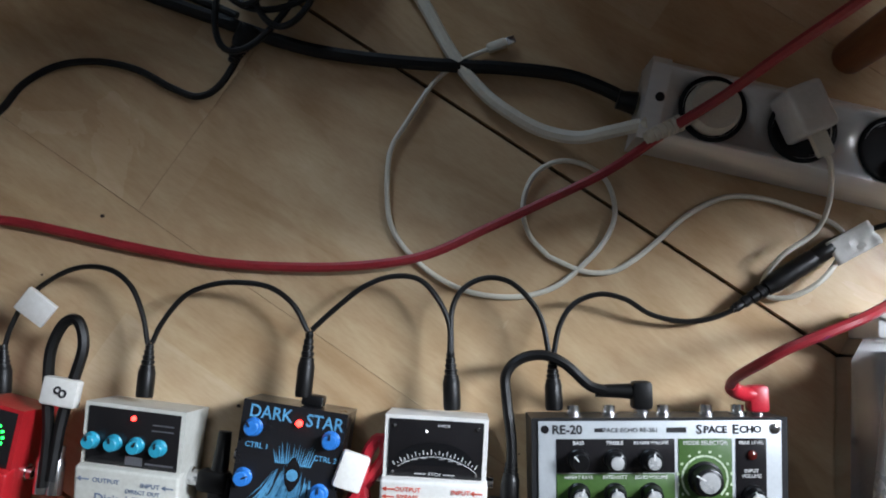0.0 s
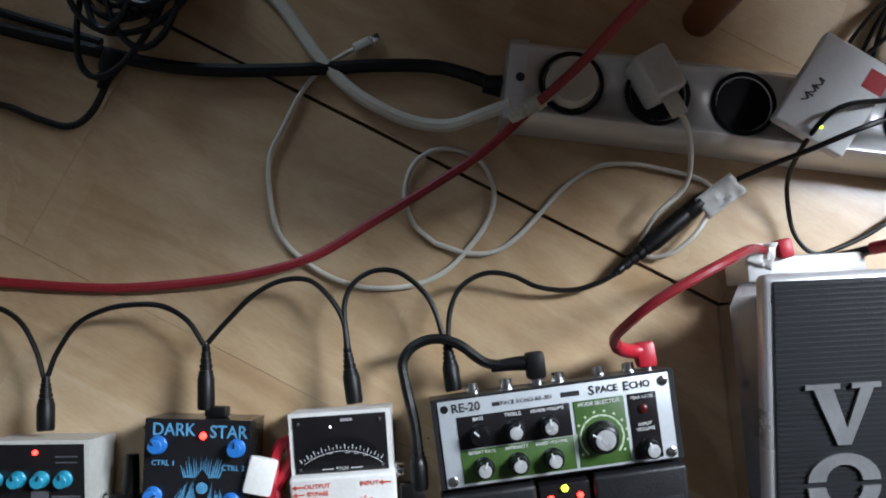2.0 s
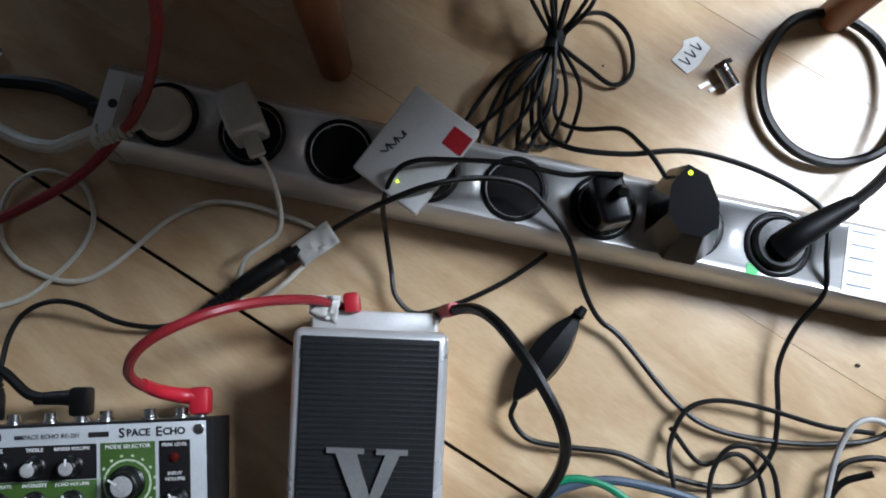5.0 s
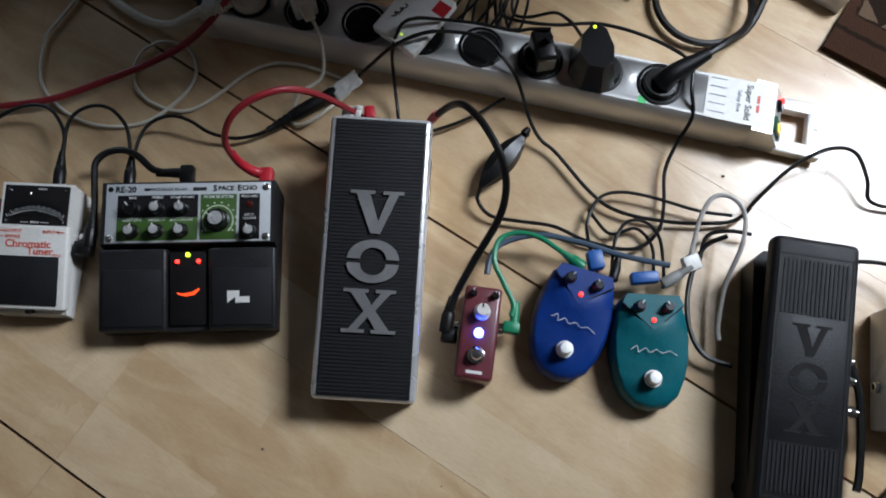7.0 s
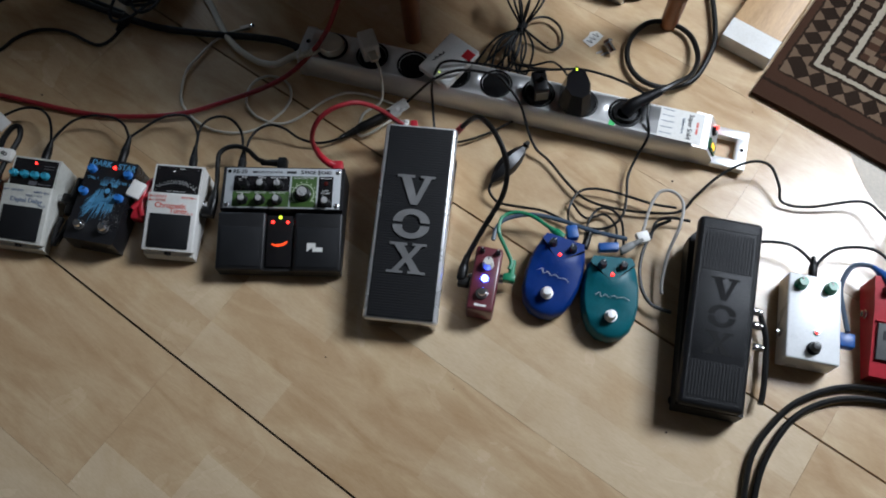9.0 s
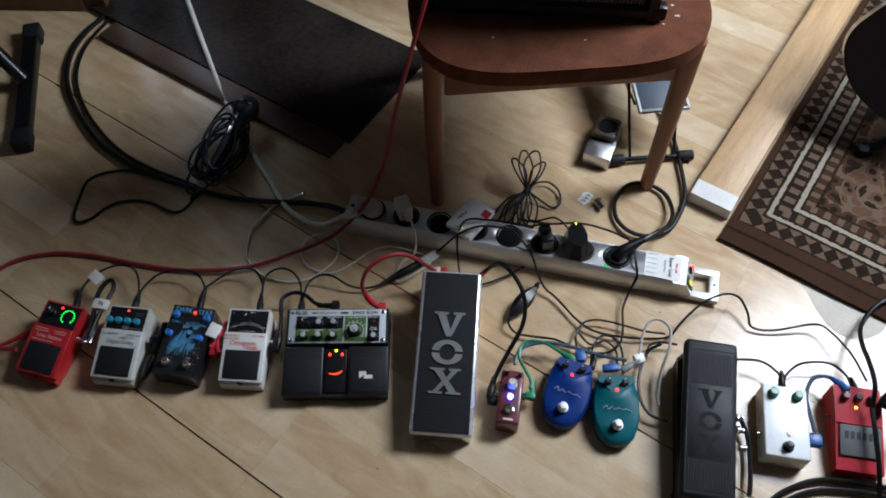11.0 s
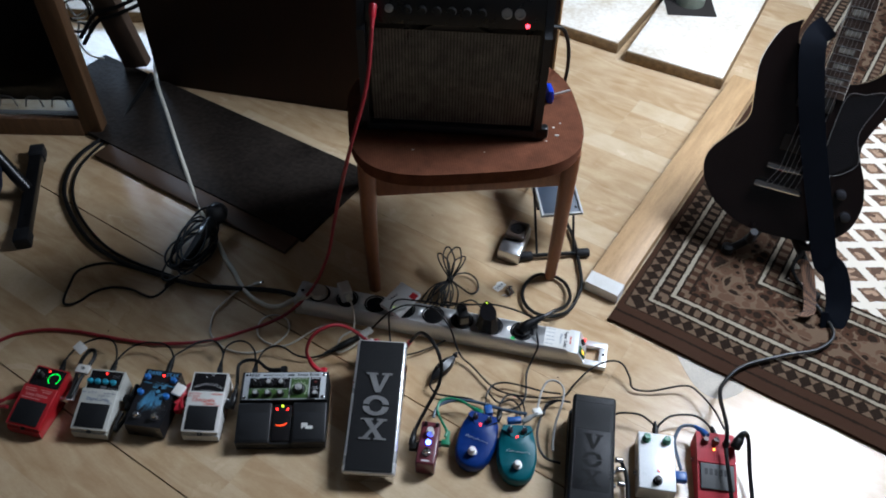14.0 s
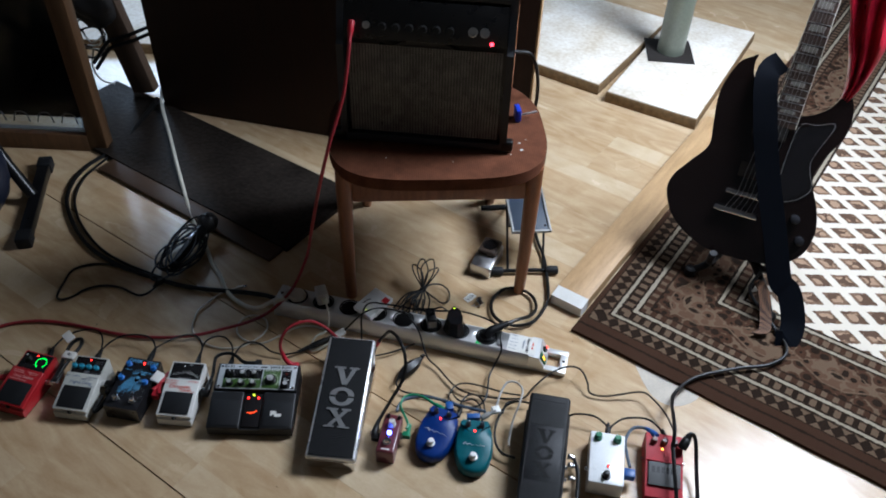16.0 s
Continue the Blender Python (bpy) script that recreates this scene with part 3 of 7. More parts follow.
def screw(parent, m, r=0.0035):
    return part("screw", joined(lathe([(r, 0.0), (r, 0.0008), (r * 0.7, 0.0014), (r * 0.1, 0.0015)], 16), box(-r * 0.7, r * 0.7, -0.0004, 0.0004, 0.001, 0.0017, 0)), CHROME, parent, m=m)


TREADLE = at(0, 0.020, 0.0525, 15)  # plane of the foot plate: y runs up the plate, 0 at its upper edge


def compact_pedal(name, x, y, rz, paint, label, panel_mat=PANELBLACK):
    t = thing(name, x, y, 0, rz, label, "effects pedal", STEPS)
    W = 0.0355
    body = [(-0.0625, 0.003), (0.0645, 0.003), (0.0645, 0.0525), (0.0195, 0.0455), (0.0195, 0.042), (-0.0605, 0.0215), (-0.0625, 0.02)]
    part("body", side_prism(body, -W, W, 0.0018), paint, t)
    part("base_plate", box(-W + 0.001, W - 0.001, -0.062, 0.064, 0.0005, 0.003, 0.0006), RUBBER, t, "black rubber base")
    plate = part("foot_plate", box(-W - 0.0012, W + 0.0012, -0.0835, 0.0, -0.013, 0.0, 0.0022, 3), paint, t, m=TREADLE.copy())
    part("rubber_pad", box(-0.0295, 0.0295, -0.079, -0.0305, 0.0001, 0.0016, 0.0008), RUBBER, plate, "ribbed black rubber pad", m=TREADLE.copy())
    part("thumb_screw", lathe([(0.0045, 0.0), (0.0045, 0.004), (0.003, 0.0045), (0.0004, 0.003)], 16), BLACK, plate, "black thumb screw", m=TREADLE @ at(0, -0.0835, -0.0065, 90))
    P = at(0, 0.0195, 0.0456, 8.84)  # plane of the control panel
    part("control_panel", box(-W + 0.003, W - 0.003, 0.003, 0.043, 0.0, 0.0009, 0.0004), panel_mat, t, "black control panel", m=P.copy())
    for sx in (-1, 1):
        jack(t, sx * W, 0.018, 0.024, 0 if sx > 0 else 180)
    return t, plate, P


def arrow(m, flip=1):
    b = joined(box(-0.0035, 0.0035, -0.0005, 0.0005, 0, 0.0003, 0), prism([(-0.005 * flip, 0), (-0.002 * flip, 0.002), (-0.002 * flip, -0.002)], 0, 0.0003, 0))
    b.transform(m)
    return b


# loop pedal, red
t, plate, P = compact_pedal("loop_pedal", -0.158, 0.070, -10, REDPAINT, "red looping stompbox with a ring of green lamps")
PINKP = mat("pink_print", (0.7, 0.30, 0.28), 0.5)
part("lettering", words("Loop Station", 0.0092, thick=0.0001), PINKP, plate, m=TREADLE @ at(0.0, -0.0185, 0.0002))
for x0, x1, y0 in ((-0.029, -0.006, -0.0075), (0.004, 0.028, -0.0075), (-0.029, -0.004, -0.0115), (0.008, 0.027, -0.0115), (-0.030, 0.010, -0.0270)):
    part("print_line", box(x0, x1, y0, y0 + 0.0016, 0.0001, 0.0004, 0), PINKP, plate, "unreadable pink printed line", m=TREADLE.copy())
for k in range(14):
    a = radians(-40 + 280 * k / 13)
    led(t, P @ at(0.014 + 0.0115 * math.cos(a), 0.0235 + 0.0115 * math.sin(a), 0.0009), 0.0011, LED_GREEN, "lit green lamp")
knob(t, P @ at(-0.018, 0.025, 0.0009), 0.0085, 0.011, BLACK)
led(t, P @ at(-0.002, 0.037, 0.0009), 0.0016)

# digital delay, off-white
OFFWHITE = mat("off_white_paint", (0.60, 0.60, 0.55), 0.38, scale=25, var=0.06, base2=(0.46, 0.45, 0.40))
t, plate, P = compact_pedal("delay_pedal", -0.036, 0.073, -2, OFFWHITE, "off-white digital delay stompbox with four blue knobs")
for i in range(4):
    knob(t, P @ at(-0.0285 + 0.0158 * i, 0.019, 0.0009), 0.0058, 0.0080, CYANKNOB, None, PRINT_BLACK, (10, 5, -25, 0)[i])
led(t, P @ at(-0.0005, 0.0375, 0.0009), 0.0018)
part("readout", joined(box(0.010, 0.03, 0.006, 0.0072, 0.0009, 0.0012, 0), box(-0.004, 0.008, 0.0045, 0.0105, 0.0009, 0.0012, 0), box(0.013, 0.028, 0.030, 0.0308, 0.0009, 0.0012, 0), box(0.013, 0.028, 0.034, 0.0348, 0.0009, 0.0012, 0)), mat("grey_print", (0.10, 0.10, 0.11), 0.5), t, m=P.copy())
part("lettering", joined(words("Digital Delay", 0.0092, shear=0.0, thick=0.00008)), PRINT_GREY, plate, m=TREADLE @ at(0.002, -0.0215, 0.0002))
part("lettering", joined(words("OUTPUT", 0.0048)), PRINT_GREY, plate, m=TREADLE @ at(-0.014, -0.0085, 0.0002))
part("lettering", joined(words("INPUT", 0.0048)), PRINT_GREY, plate, m=TREADLE @ at(0.017, -0.0085, 0.0002))
part("lettering", words("DIRECT OUT", 0.0042), PRINT_GREY, plate, m=TREADLE @ at(0.012, -0.0140, 0.0002))
part("lettering", words("DD-3", 0.0048), PRINT_GREY, plate, m=TREADLE @ at(0.026, -0.0275, 0.0002))
for ax_ in (-0.0295, 0.030):
    part("arrow_mark", arrow(at(ax_, -0.0085, 0.0001)), PRINT_GREY, plate, m=TREADLE.copy())

# chromatic tuner, white
t, plate, P = compact_pedal("tuner_pedal", 0.176, 0.084, 1.5, WHITEPAINT, "white chromatic tuner stompbox with a dark scale window")
dial = []
for i in range(23):
    a = radians(125 - 70 * i / 22)
    r0, r1 = 0.0475, 0.0475 + (0.0038 if i % 2 == 0 else 0.0022)
    b = box(-0.00022, 0.00022, r0, r1 - 0.0006, 0.0016, 0.0019, 0)
    b.transform(pose(0, -0.028, 0, 0, 0, math.degrees(a) - 90))
    dial.append(b)
part("dial_scale", joined(*dial), PRINT_WHITE, t, "white dial scale", m=P.copy())
arc = [(0.046 * math.cos(radians(a)), -0.028 + 0.046 * math.sin(radians(a)), 0.0017) for a in range(52, 130, 6)]
part("dial_arc", tube(arc, 0.00022, 4, 3), PRINT_WHITE, t, m=P.copy())
part("dial_window", prism([(-0.027, 0.012)] + [(0.030 * math.cos(radians(a)) * 0.9, 0.012 + 0.016 * math.sin(radians(a))) for a in range(170, 9, -10)] + [(0.027, 0.012)], 0.0009, 0.0016, 0.0003), mat("smoked_window", (0.008, 0.008, 0.009), 0.1), t, "glossy dark window", m=P.copy())
part("scale_bars", joined(*[box(-0.022 + 0.0062 * i, -0.0185 + 0.0062 * i, y, y + 0.0009, 0.0016, 0.0018, 0) for i, y in ((0, 0.0135), (1, 0.0152), (2, 0.0162), (4, 0.0162), (5, 0.0152), (6, 0.0135))]), mat("faint_print", (0.22, 0.22, 0.22), 0.5), t, "faint unreadable print", m=P.copy())
part("lettering", words("CHECK", 0.0026), PRINT_WHITE, t, m=P @ at(0.005, 0.0395, 0.0010))
part("lettering", words("PITCH", 0.0030), PRINT_WHITE, t, m=P @ at(0.0, 0.0055, 0.0010))
part("rule", joined(box(-0.014, -0.006, 0.0053, 0.0058, 0.0009, 0.0012, 0), box(0.006, 0.014, 0.0053, 0.0058, 0.0009, 0.0012, 0)), PRINT_WHITE, t, m=P.copy())
for sx in (-1, 1):
    for yy in (0.0065, 0.0385):
        screw(t, P @ at(sx * 0.0285, yy, 0.0009), 0.0013)
# Tiny glowing dot draws a glint on the panel; there is no lamp here.
led(t, P @ at(-0.0065, 0.0352, 0.0009), 0.0006, mat("glint_white", (0.8, 0.8, 0.8), 0.2, emit=(1, 1, 1), power=3), "glowing white dot for a small glint")
part("lettering", words("Chromatic", 0.0105, thick=0.00012), PRINT_RED, plate, m=TREADLE @ at(-0.002, -0.0185, 0.0002))
part("lettering", words("Tuner", 0.0105, thick=0.00012), PRINT_RED, plate, m=TREADLE @ at(0.010, -0.0255, 0.0002))
part("lettering", words("TU-3", 0.0042), PRINT_RED, plate, m=TREADLE @ at(0.0265, -0.0290, 0.0002))
part("lettering", words("OUTPUT", 0.0046), PRINT_RED, plate, m=TREADLE @ at(-0.0175, -0.006, 0.0002))
part("lettering", words("BYPASS", 0.0046), PRINT_RED, plate, m=TREADLE @ at(-0.0175, -0.0115, 0.0002))
part("lettering", words("INPUT", 0.0046), PRINT_RED, plate, m=TREADLE @ at(0.0185, -0.006, 0.0002))
for ax_, ay_ in ((-0.030, -0.006), (-0.030, -0.0115), (0.030, -0.006)):
    part("arrow_mark", arrow(at(ax_, ay_, 0.0001)), PRINT_RED, plate, m=TREADLE.copy())


def dark_star():
    t = thing("reverb_pedal", 0.072, 0.085, 0, -4, "black reverb stompbox with blue knobs and a pale-blue eye drawing", "effects pedal", STEPS)
    part("body", side_prism([(-0.062, 0.002), (0.062, 0.002), (0.062, 0.050), (-0.062, 0.040)], -0.0365, 0.0365, 0.003, 3), mat("black_enamel", (0.012, 0.012, 0.014), 0.3, coat=0.3), t)
    P = at(0, 0.0, 0.0451, 4.6)
    for (x, y, a) in ((-0.027, 0.044, 40), (0.0275, 0.043, 0), (-0.029, 0.009, -60), (0.025, 0.006, 0)):
        knob(t, P @ at(x, y, 0), 0.0064, 0.0085, BLUEKNOB, None, PRINT_BLACK, a)
    part("lettering", words("DARK", 0.0125, thick=0.0001, width=0.9), PRINT_BLUE, t, m=P @ at(-0.0165, 0.0545, 0.0001))
    part("lettering", words("STAR", 0.0125, thick=0.0001, width=0.9), PRINT_BLUE, t, m=P @ at(0.0215, 0.0535, 0.0001))
    part("lettering", words("CTRL 1", 0.0052), PRINT_BLUE, t, m=P @ at(-0.023, 0.0315, 0.0001))
    part("lettering", words("CTRL 2", 0.0052), PRINT_BLUE, t, m=P @ at(0.0255, 0.029, 0.0001))
    led(t, P @ at(0.004, 0.051, 0), 0.0024)
    rg = random.Random(3)
    hair = []
    for i in range(110):
        f = i / 109
        x0 = -0.010 + 0.028 * f
        y0 = 0.030 - 1.1 * abs(x0 - 0.003) - rg.uniform(0, 0.022)
        x1 = -0.032 + 0.052 * f + rg.uniform(-0.004, 0.004)
        y1 = -0.034 + 0.020 * abs(f - 0.35) + rg.uniform(-0.006, 0.010)
        k = rg.uniform(0.5, 1.0)
        dx, dy = (x1 - x0) * k, (y1 - y0) * k
        w = rg.uniform(0.0003, 0.0008)
        hair.append(prism([(x0, y0), (x0 + dx * 0.4 + w, y0 + dy * 0.5), (x0 + dx, y0 + dy), (x0 + dx * 0.4 - w, y0 + dy * 0.5)], 0.0, 0.0002, 0))
    for i in range(18):
        x0 = -0.008 + 0.0014 * i
        h_ = 0.016 * rg.uniform(0.4, 1.0)
        hair.append(prism([(x0 - 0.0005, 0.022), (x0 + 0.0005, 0.022), (x0 - 0.003 + 0.0004 * i, 0.022 + h_)], 0.0, 0.0002, 0))
    part("eye_drawing", joined(*hair), PRINT_BLUE, t, "pale-blue brush-stroke drawing", m=P.copy())
    eye = prism([(0.0055 * math.cos(radians(a)), 0.0105 * math.sin(radians(a)) * (1 if abs(math.sin(radians(a))) < 0.9 else 1.15)) for a in range(0, 360, 20)], 0.0002, 0.0004, 0)
    part("eye_dark", eye, PANELBLACK, t, m=P @ at(0.0045, 0.0155, 0))
    part("iris", lathe([(0.0040, 0.0004), (0.0040, 0.0006), (0.0024, 0.0006), (0.0024, 0.0005)], 20), PRINT_BLUE, t, m=P @ at(0.0045, 0.015, 0))
    dots = [box(x_ - w_, x_ + w_, y_ - w_, y_ + w_, 0.0, 0.0002, 0) for x_, y_, w_ in ((rg.uniform(0.008, 0.034), rg.uniform(-0.036, 0.002), rg.uniform(0.00015, 0.0004)) for _ in range(70))]
    tagged(part("star_specks", joined(*dots), PRINT_WHITE, t, "fine white specks", m=P.copy()), kind="stuff")
    for x in (-0.017, 0.019):
        part("foot_switch", lathe([(0.0075, 0), (0.0075, 0.004), (0.006, 0.0045), (0.0055, 0.012), (0.0045, 0.0135), (0.0004, 0.014)], 20), CHROME, t, "chrome foot switch", m=P @ at(x, -0.042, 0))
    for sx in (-1, 1):
        jack(t, sx * 0.0365, 0.02, 0.024, 0 if sx > 0 else 180)
    part("power_socket", box(0.0, 0.016, 0.062, 0.070, 0.022, 0.036, 0.002), BLACK, t)
    return t


dark_star()


def space_echo():
    t = thing("tape_echo_pedal", 0.331, 0.088, 0, 5.2, "black twin echo pedal with silver, green and black panel", "effects pedal", STEPS)
    grey = mat("dark_grey_casting", (0.014, 0.014, 0.015), 0.42, scale=40, bump=0.3, spec=0.4)
    W = 0.0865
    part("body", side_prism([(-0.073, 0.004), (0.073, 0.004), (0.073, 0.0535), (0.010, 0.047), (0.008, 0.030), (-0.073, 0.022)], -W, W, 0.003, 3), grey, t)
    part("base_plate", box(-W + 0.004, W - 0.004, -0.07, 0.07, 0.0005, 0.004, 0.001), RUBBER, t)
    P = at(0, 0.010, 0.0472, 5.9)
    green = mat("green_panel", (0.045, 0.10, 0.018), 0.45, scale=30)
    part("face_plate", box(-0.082, 0.082, 0.001, 0.0615, 0.0, 0.0012, 0.0006), SILVERPAINT, t, "brushed silver face plate", m=P.copy())
    part("control_panel", box(-0.070, 0.010, 0.0265, 0.0495, 0.0013, 0.0018, 0.0003), PANELBLACK, t, "black panel", m=P.copy())
    part("control_panel", box(-0.070, 0.010, 0.003, 0.0260, 0.0013, 0.0018, 0.0003), green, t, "olive-green panel", m=P.copy())
    part("control_panel", box(0.0125, 0.0485, 0.003, 0.0495, 0.0013, 0.0018, 0.0003), green, t, "olive-green selector panel", m=P.copy())
    part("control_panel", box(0.051, 0.0715, 0.003, 0.0495, 0.0013, 0.0018, 0.0003), PANELBLACK, t, "black panel", m=P.copy())
    cap = mat("spun_cap", (0.62, 0.62, 0.61), 0.3, 0.5, scale=60)
    for i in range(3):
        for j, y in enumerate((0.0355, 0.0125)):
            knob(t, P @ at(-0.055 + 0.0245 * i, y, 0.0018), 0.0076, 0.0105, BLACK, cap if (i, j) != (0, 0) else None, PRINT_WHITE, (40, -20, -30, 10, 0, 20)[i * 2 + j])
    knob(t, P @ at(0.030, 0.0225, 0.0018), 0.0118, 0.0115, BLACK, cap, PRINT_WHITE, 60)
    knob(t, P @ at(0.0625, 0.0105, 0.0018), 0.0076, 0.0105, BLACK, cap, PRINT_WHITE, 20)
    ticks = []
    for i in range(12):
        b = box(-0.0028, 0.0028, 0.0145, 0.0158, 0.0018, 0.0021, 0)
        b.transform(pose(0.030, 0.0225, 0, 0, 0, -125 + 250 * i / 11))
        ticks.append(b)
        c = box(-0.0009, 0.0009, 0.0175, 0.0190, 0.0018, 0.0021, 0)
        c.transform(pose(0.030, 0.0225, 0, 0, 0, -125 + 250 * i / 11))
        ticks.append(c)
    part("selector_scale", joined(*ticks), mat("pale_green_print", (0.50, 0.58, 0.42), 0.5), t, "pale selector scale", m=P.copy())
    part("peak_lamp", lathe([(0.0032, 0.0), (0.0032, 0.0014), (0.0024, 0.0016), (0.0022, 0.0022), (0.0004, 0.0030)], 18), mat("unlit_red_lens", (0.07, 0.008, 0.006), 0.2), t, "unlit dark-red lamp", m=P @ at(0.0615, 0.0385, 0.0018))
    ink = PRINT_BLACK
    part("lettering", words("RE-20", 0.0085, thick=0.0002), ink, t, m=P @ at(-0.0625, 0.0555, 0.0013))
    part("lettering", words("SPACE ECHO RE-201", 0.0043), ink, t, m=P @ at(-0.0205, 0.0552, 0.0013))
    for x0, x1, y0, y1 in ((-0.044, -0.0385, 0.0540, 0.0566), (0.0045, 0.0180, 0.0535, 0.0570)):
        part("maker_mark", box(x0, x1, y0, y1, 0.0012, 0.0014, 0), ink, t, m=P.copy())
    for txt, x, sz in (("S", 0.0265, 0.0088), ("PACE", 0.0375, 0.0066), ("E", 0.0510, 0.0088), ("CHO", 0.0610, 0.0066)):
        part("lettering", words(txt, sz, thick=0.0002, width=1.0), ink, t, m=P @ at(x, 0.0553, 0.0013))
    for txt, x, y, s in (("BASS", -0.055, 0.0468, 0.0036), ("TREBLE", -0.0305, 0.0468, 0.0036), ("REVERB VOLUME", -0.006, 0.0468, 0.0031), ("REPEAT RATE", -0.055, 0.0236, 0.0032), ("INTENSITY", -0.0305, 0.0236, 0.0034), ("ECHO VOLUME", -0.006, 0.0236, 0.0032), ("MODE SELECTOR", 0.0305, 0.0466, 0.0038), ("PEAK LEVEL", 0.0613, 0.0466, 0.0032), ("INPUT", 0.0613, 0.0275, 0.0034), ("VOLUME", 0.0613, 0.0240, 0.0034)):
        part("lettering", words(txt, s), PRINT_WHITE, t, m=P @ at(x, y, 0.0019))
    for sx, yy in ((1, 0.056), (1, 0.0055), (-1, 0.0055)):
        screw(t, P @ at(sx * 0.0775, yy, 0.0012), 0.0036)
    # Black disc on the plate; the empty hole's shade is only colour.
    part("screw_hole", cyl(0.0028, 0.0012, 0.0014, -0.0775, 0.056, 16), PANELBLACK, t, m=P.copy())
    Q = at(0, 0.006, 0.0475, 13)
    for sx in (-1, 1):
        pl = part("foot_plate", box(sx * 0.054 - 0.0335, sx * 0.054 + 0.0335, -0.083, -0.001, -0.016, 0.0, 0.003, 3), grey, t, m=Q.copy())
        part("rubber_pad", box(sx * 0.054 - 0.029, sx * 0.054 + 0.029, -0.078, -0.022, 0.0001, 0.0014, 0.0006), RUBBER, pl, m=Q.copy())
        if sx > 0:
            part("maker_mark", prism([(0.040, -0.044), (0.052, -0.044), (0.052, -0.050), (0.062, -0.050), (0.062, -0.056), (0.048, -0.056), (0.048, -0.050), (0.040, -0.056)], 0.0015, 0.0019, 0), WHITEPAINT, pl, "white stepped emblem", m=Q.copy())
    part("display_window", box(-0.0185, 0.0185, -0.078, -0.004, -0.018, -0.004, 0.002), PANELBLACK, t, m=Q.copy())
    R = Q @ at(0, 0, -0.004)
    led(t, R @ at(-0.0105, -0.014, 0), 0.0022)
    led(t, R @ at(0.0105, -0.014, 0), 0.0022)
    led(t, R @ at(0.0, -0.0075, 0), 0.0024, LED_YELLOW, "lit yellow-green lamp")
    part("level_meter", prism([(-0.011, -0.0445), (-0.006, -0.046), (0.004, -0.0445), (0.011, -0.0405), (0.0115, -0.0425), (0.006, -0.0475), (-0.002, -0.049), (-0.010, -0.047)], 0.0, 0.0006, 0), mat("meter_glow", (0.6, 0.1, 0.02), 0.3, emit=(1.0, 0.05, 0.01), power=1.3), t, "glowing orange meter", m=R.copy())
    for x in (-0.055, -0.030, -0.008, 0.008, 0.038, 0.060):
        part("jack_socket", lathe([(0.006, 0.0), (0.006, 0.002), (0.0046, 0.0022), (0.0046, 0.007), (0.0030, 0.007), (0.0030, 0.003)], 12), CHROME, t, m=at(x, 0.073, 0.032, -90))
    return t


space_echo()


def ridged(x0, x1, y0, y1, n, h, axis="x"):
    """Raised ribs: across when axis is x, lengthwise when y."""
    out = []
    for i in range(n):
        if axis == "x":
            s = (y1 - y0) / n
            out.append(box(x0, x1, y0 + i * s + s * 0.22, y0 + i * s + s * 0.78, 0, h, 0))
        else:
            s = (x1 - x0) / n
            out.append(box(x0 + i * s + s * 0.25, x0 + i * s + s * 0.75, y0, y1, 0, h, 0))
    return joined(*out)


def vox_letters(size, depth, cut=True):
    """V, O and X as slab letters: the O is two half rings."""
    s = size
    V = [(-0.62, 0.5), (-0.05, 0.5), (-0.05, 0.42), (-0.16, 0.42), (0.06, -0.22), (0.28, 0.42), (0.14, 0.42), (0.14, 0.5), (0.62, 0.5), (0.62, 0.42), (0.50, 0.42), (0.12, -0.5), (-0.10, -0.5), (-0.48, 0.42), (-0.62, 0.42)]
    X = [(-0.62, 0.5), (-0.05, 0.5), (-0.05, 0.42), (-0.14, 0.42), (0.04, 0.14), (0.24, 0.42), (0.12, 0.42), (0.12, 0.5), (0.58, 0.5), (0.58, 0.42), (0.46, 0.42), (0.13, 0.02), (0.46, -0.42), (0.62, -0.42), (0.62, -0.5), (0.06, -0.5), (0.06, -0.42), (0.16, -0.42), (-0.03, -0.13), (-0.26, -0.42), (-0.10, -0.42), (-0.10, -0.5), (-0.62, -0.5), (-0.62, -0.42), (-0.46, -0.42), (-0.13, 0.0), (-0.46, 0.42), (-0.62, 0.42)]
    halves = []
    for sg in (1, -1):
        arc1 = [(0.60 * math.cos(radians(a)), sg * (0.05 + 0.45 * math.sin(radians(a)))) for a in range(0, 181, 15)]
        arc2 = [(0.30 * math.cos(radians(a)), sg * (0.05 + 0.27 * math.sin(radians(a)))) for a in range(180, -1, -15)]
        halves.append(arc1 + arc2)
    mk = lambda o: prism([(x * s, y * s) for x, y in o], 0, depth, 0)
    return mk(V), joined(mk(halves[0]), mk(halves[1])), mk(X)


SILVERBOX = mat("satin_silver", (0.76, 0.76, 0.75), 0.42, 0.35, var=0.05)


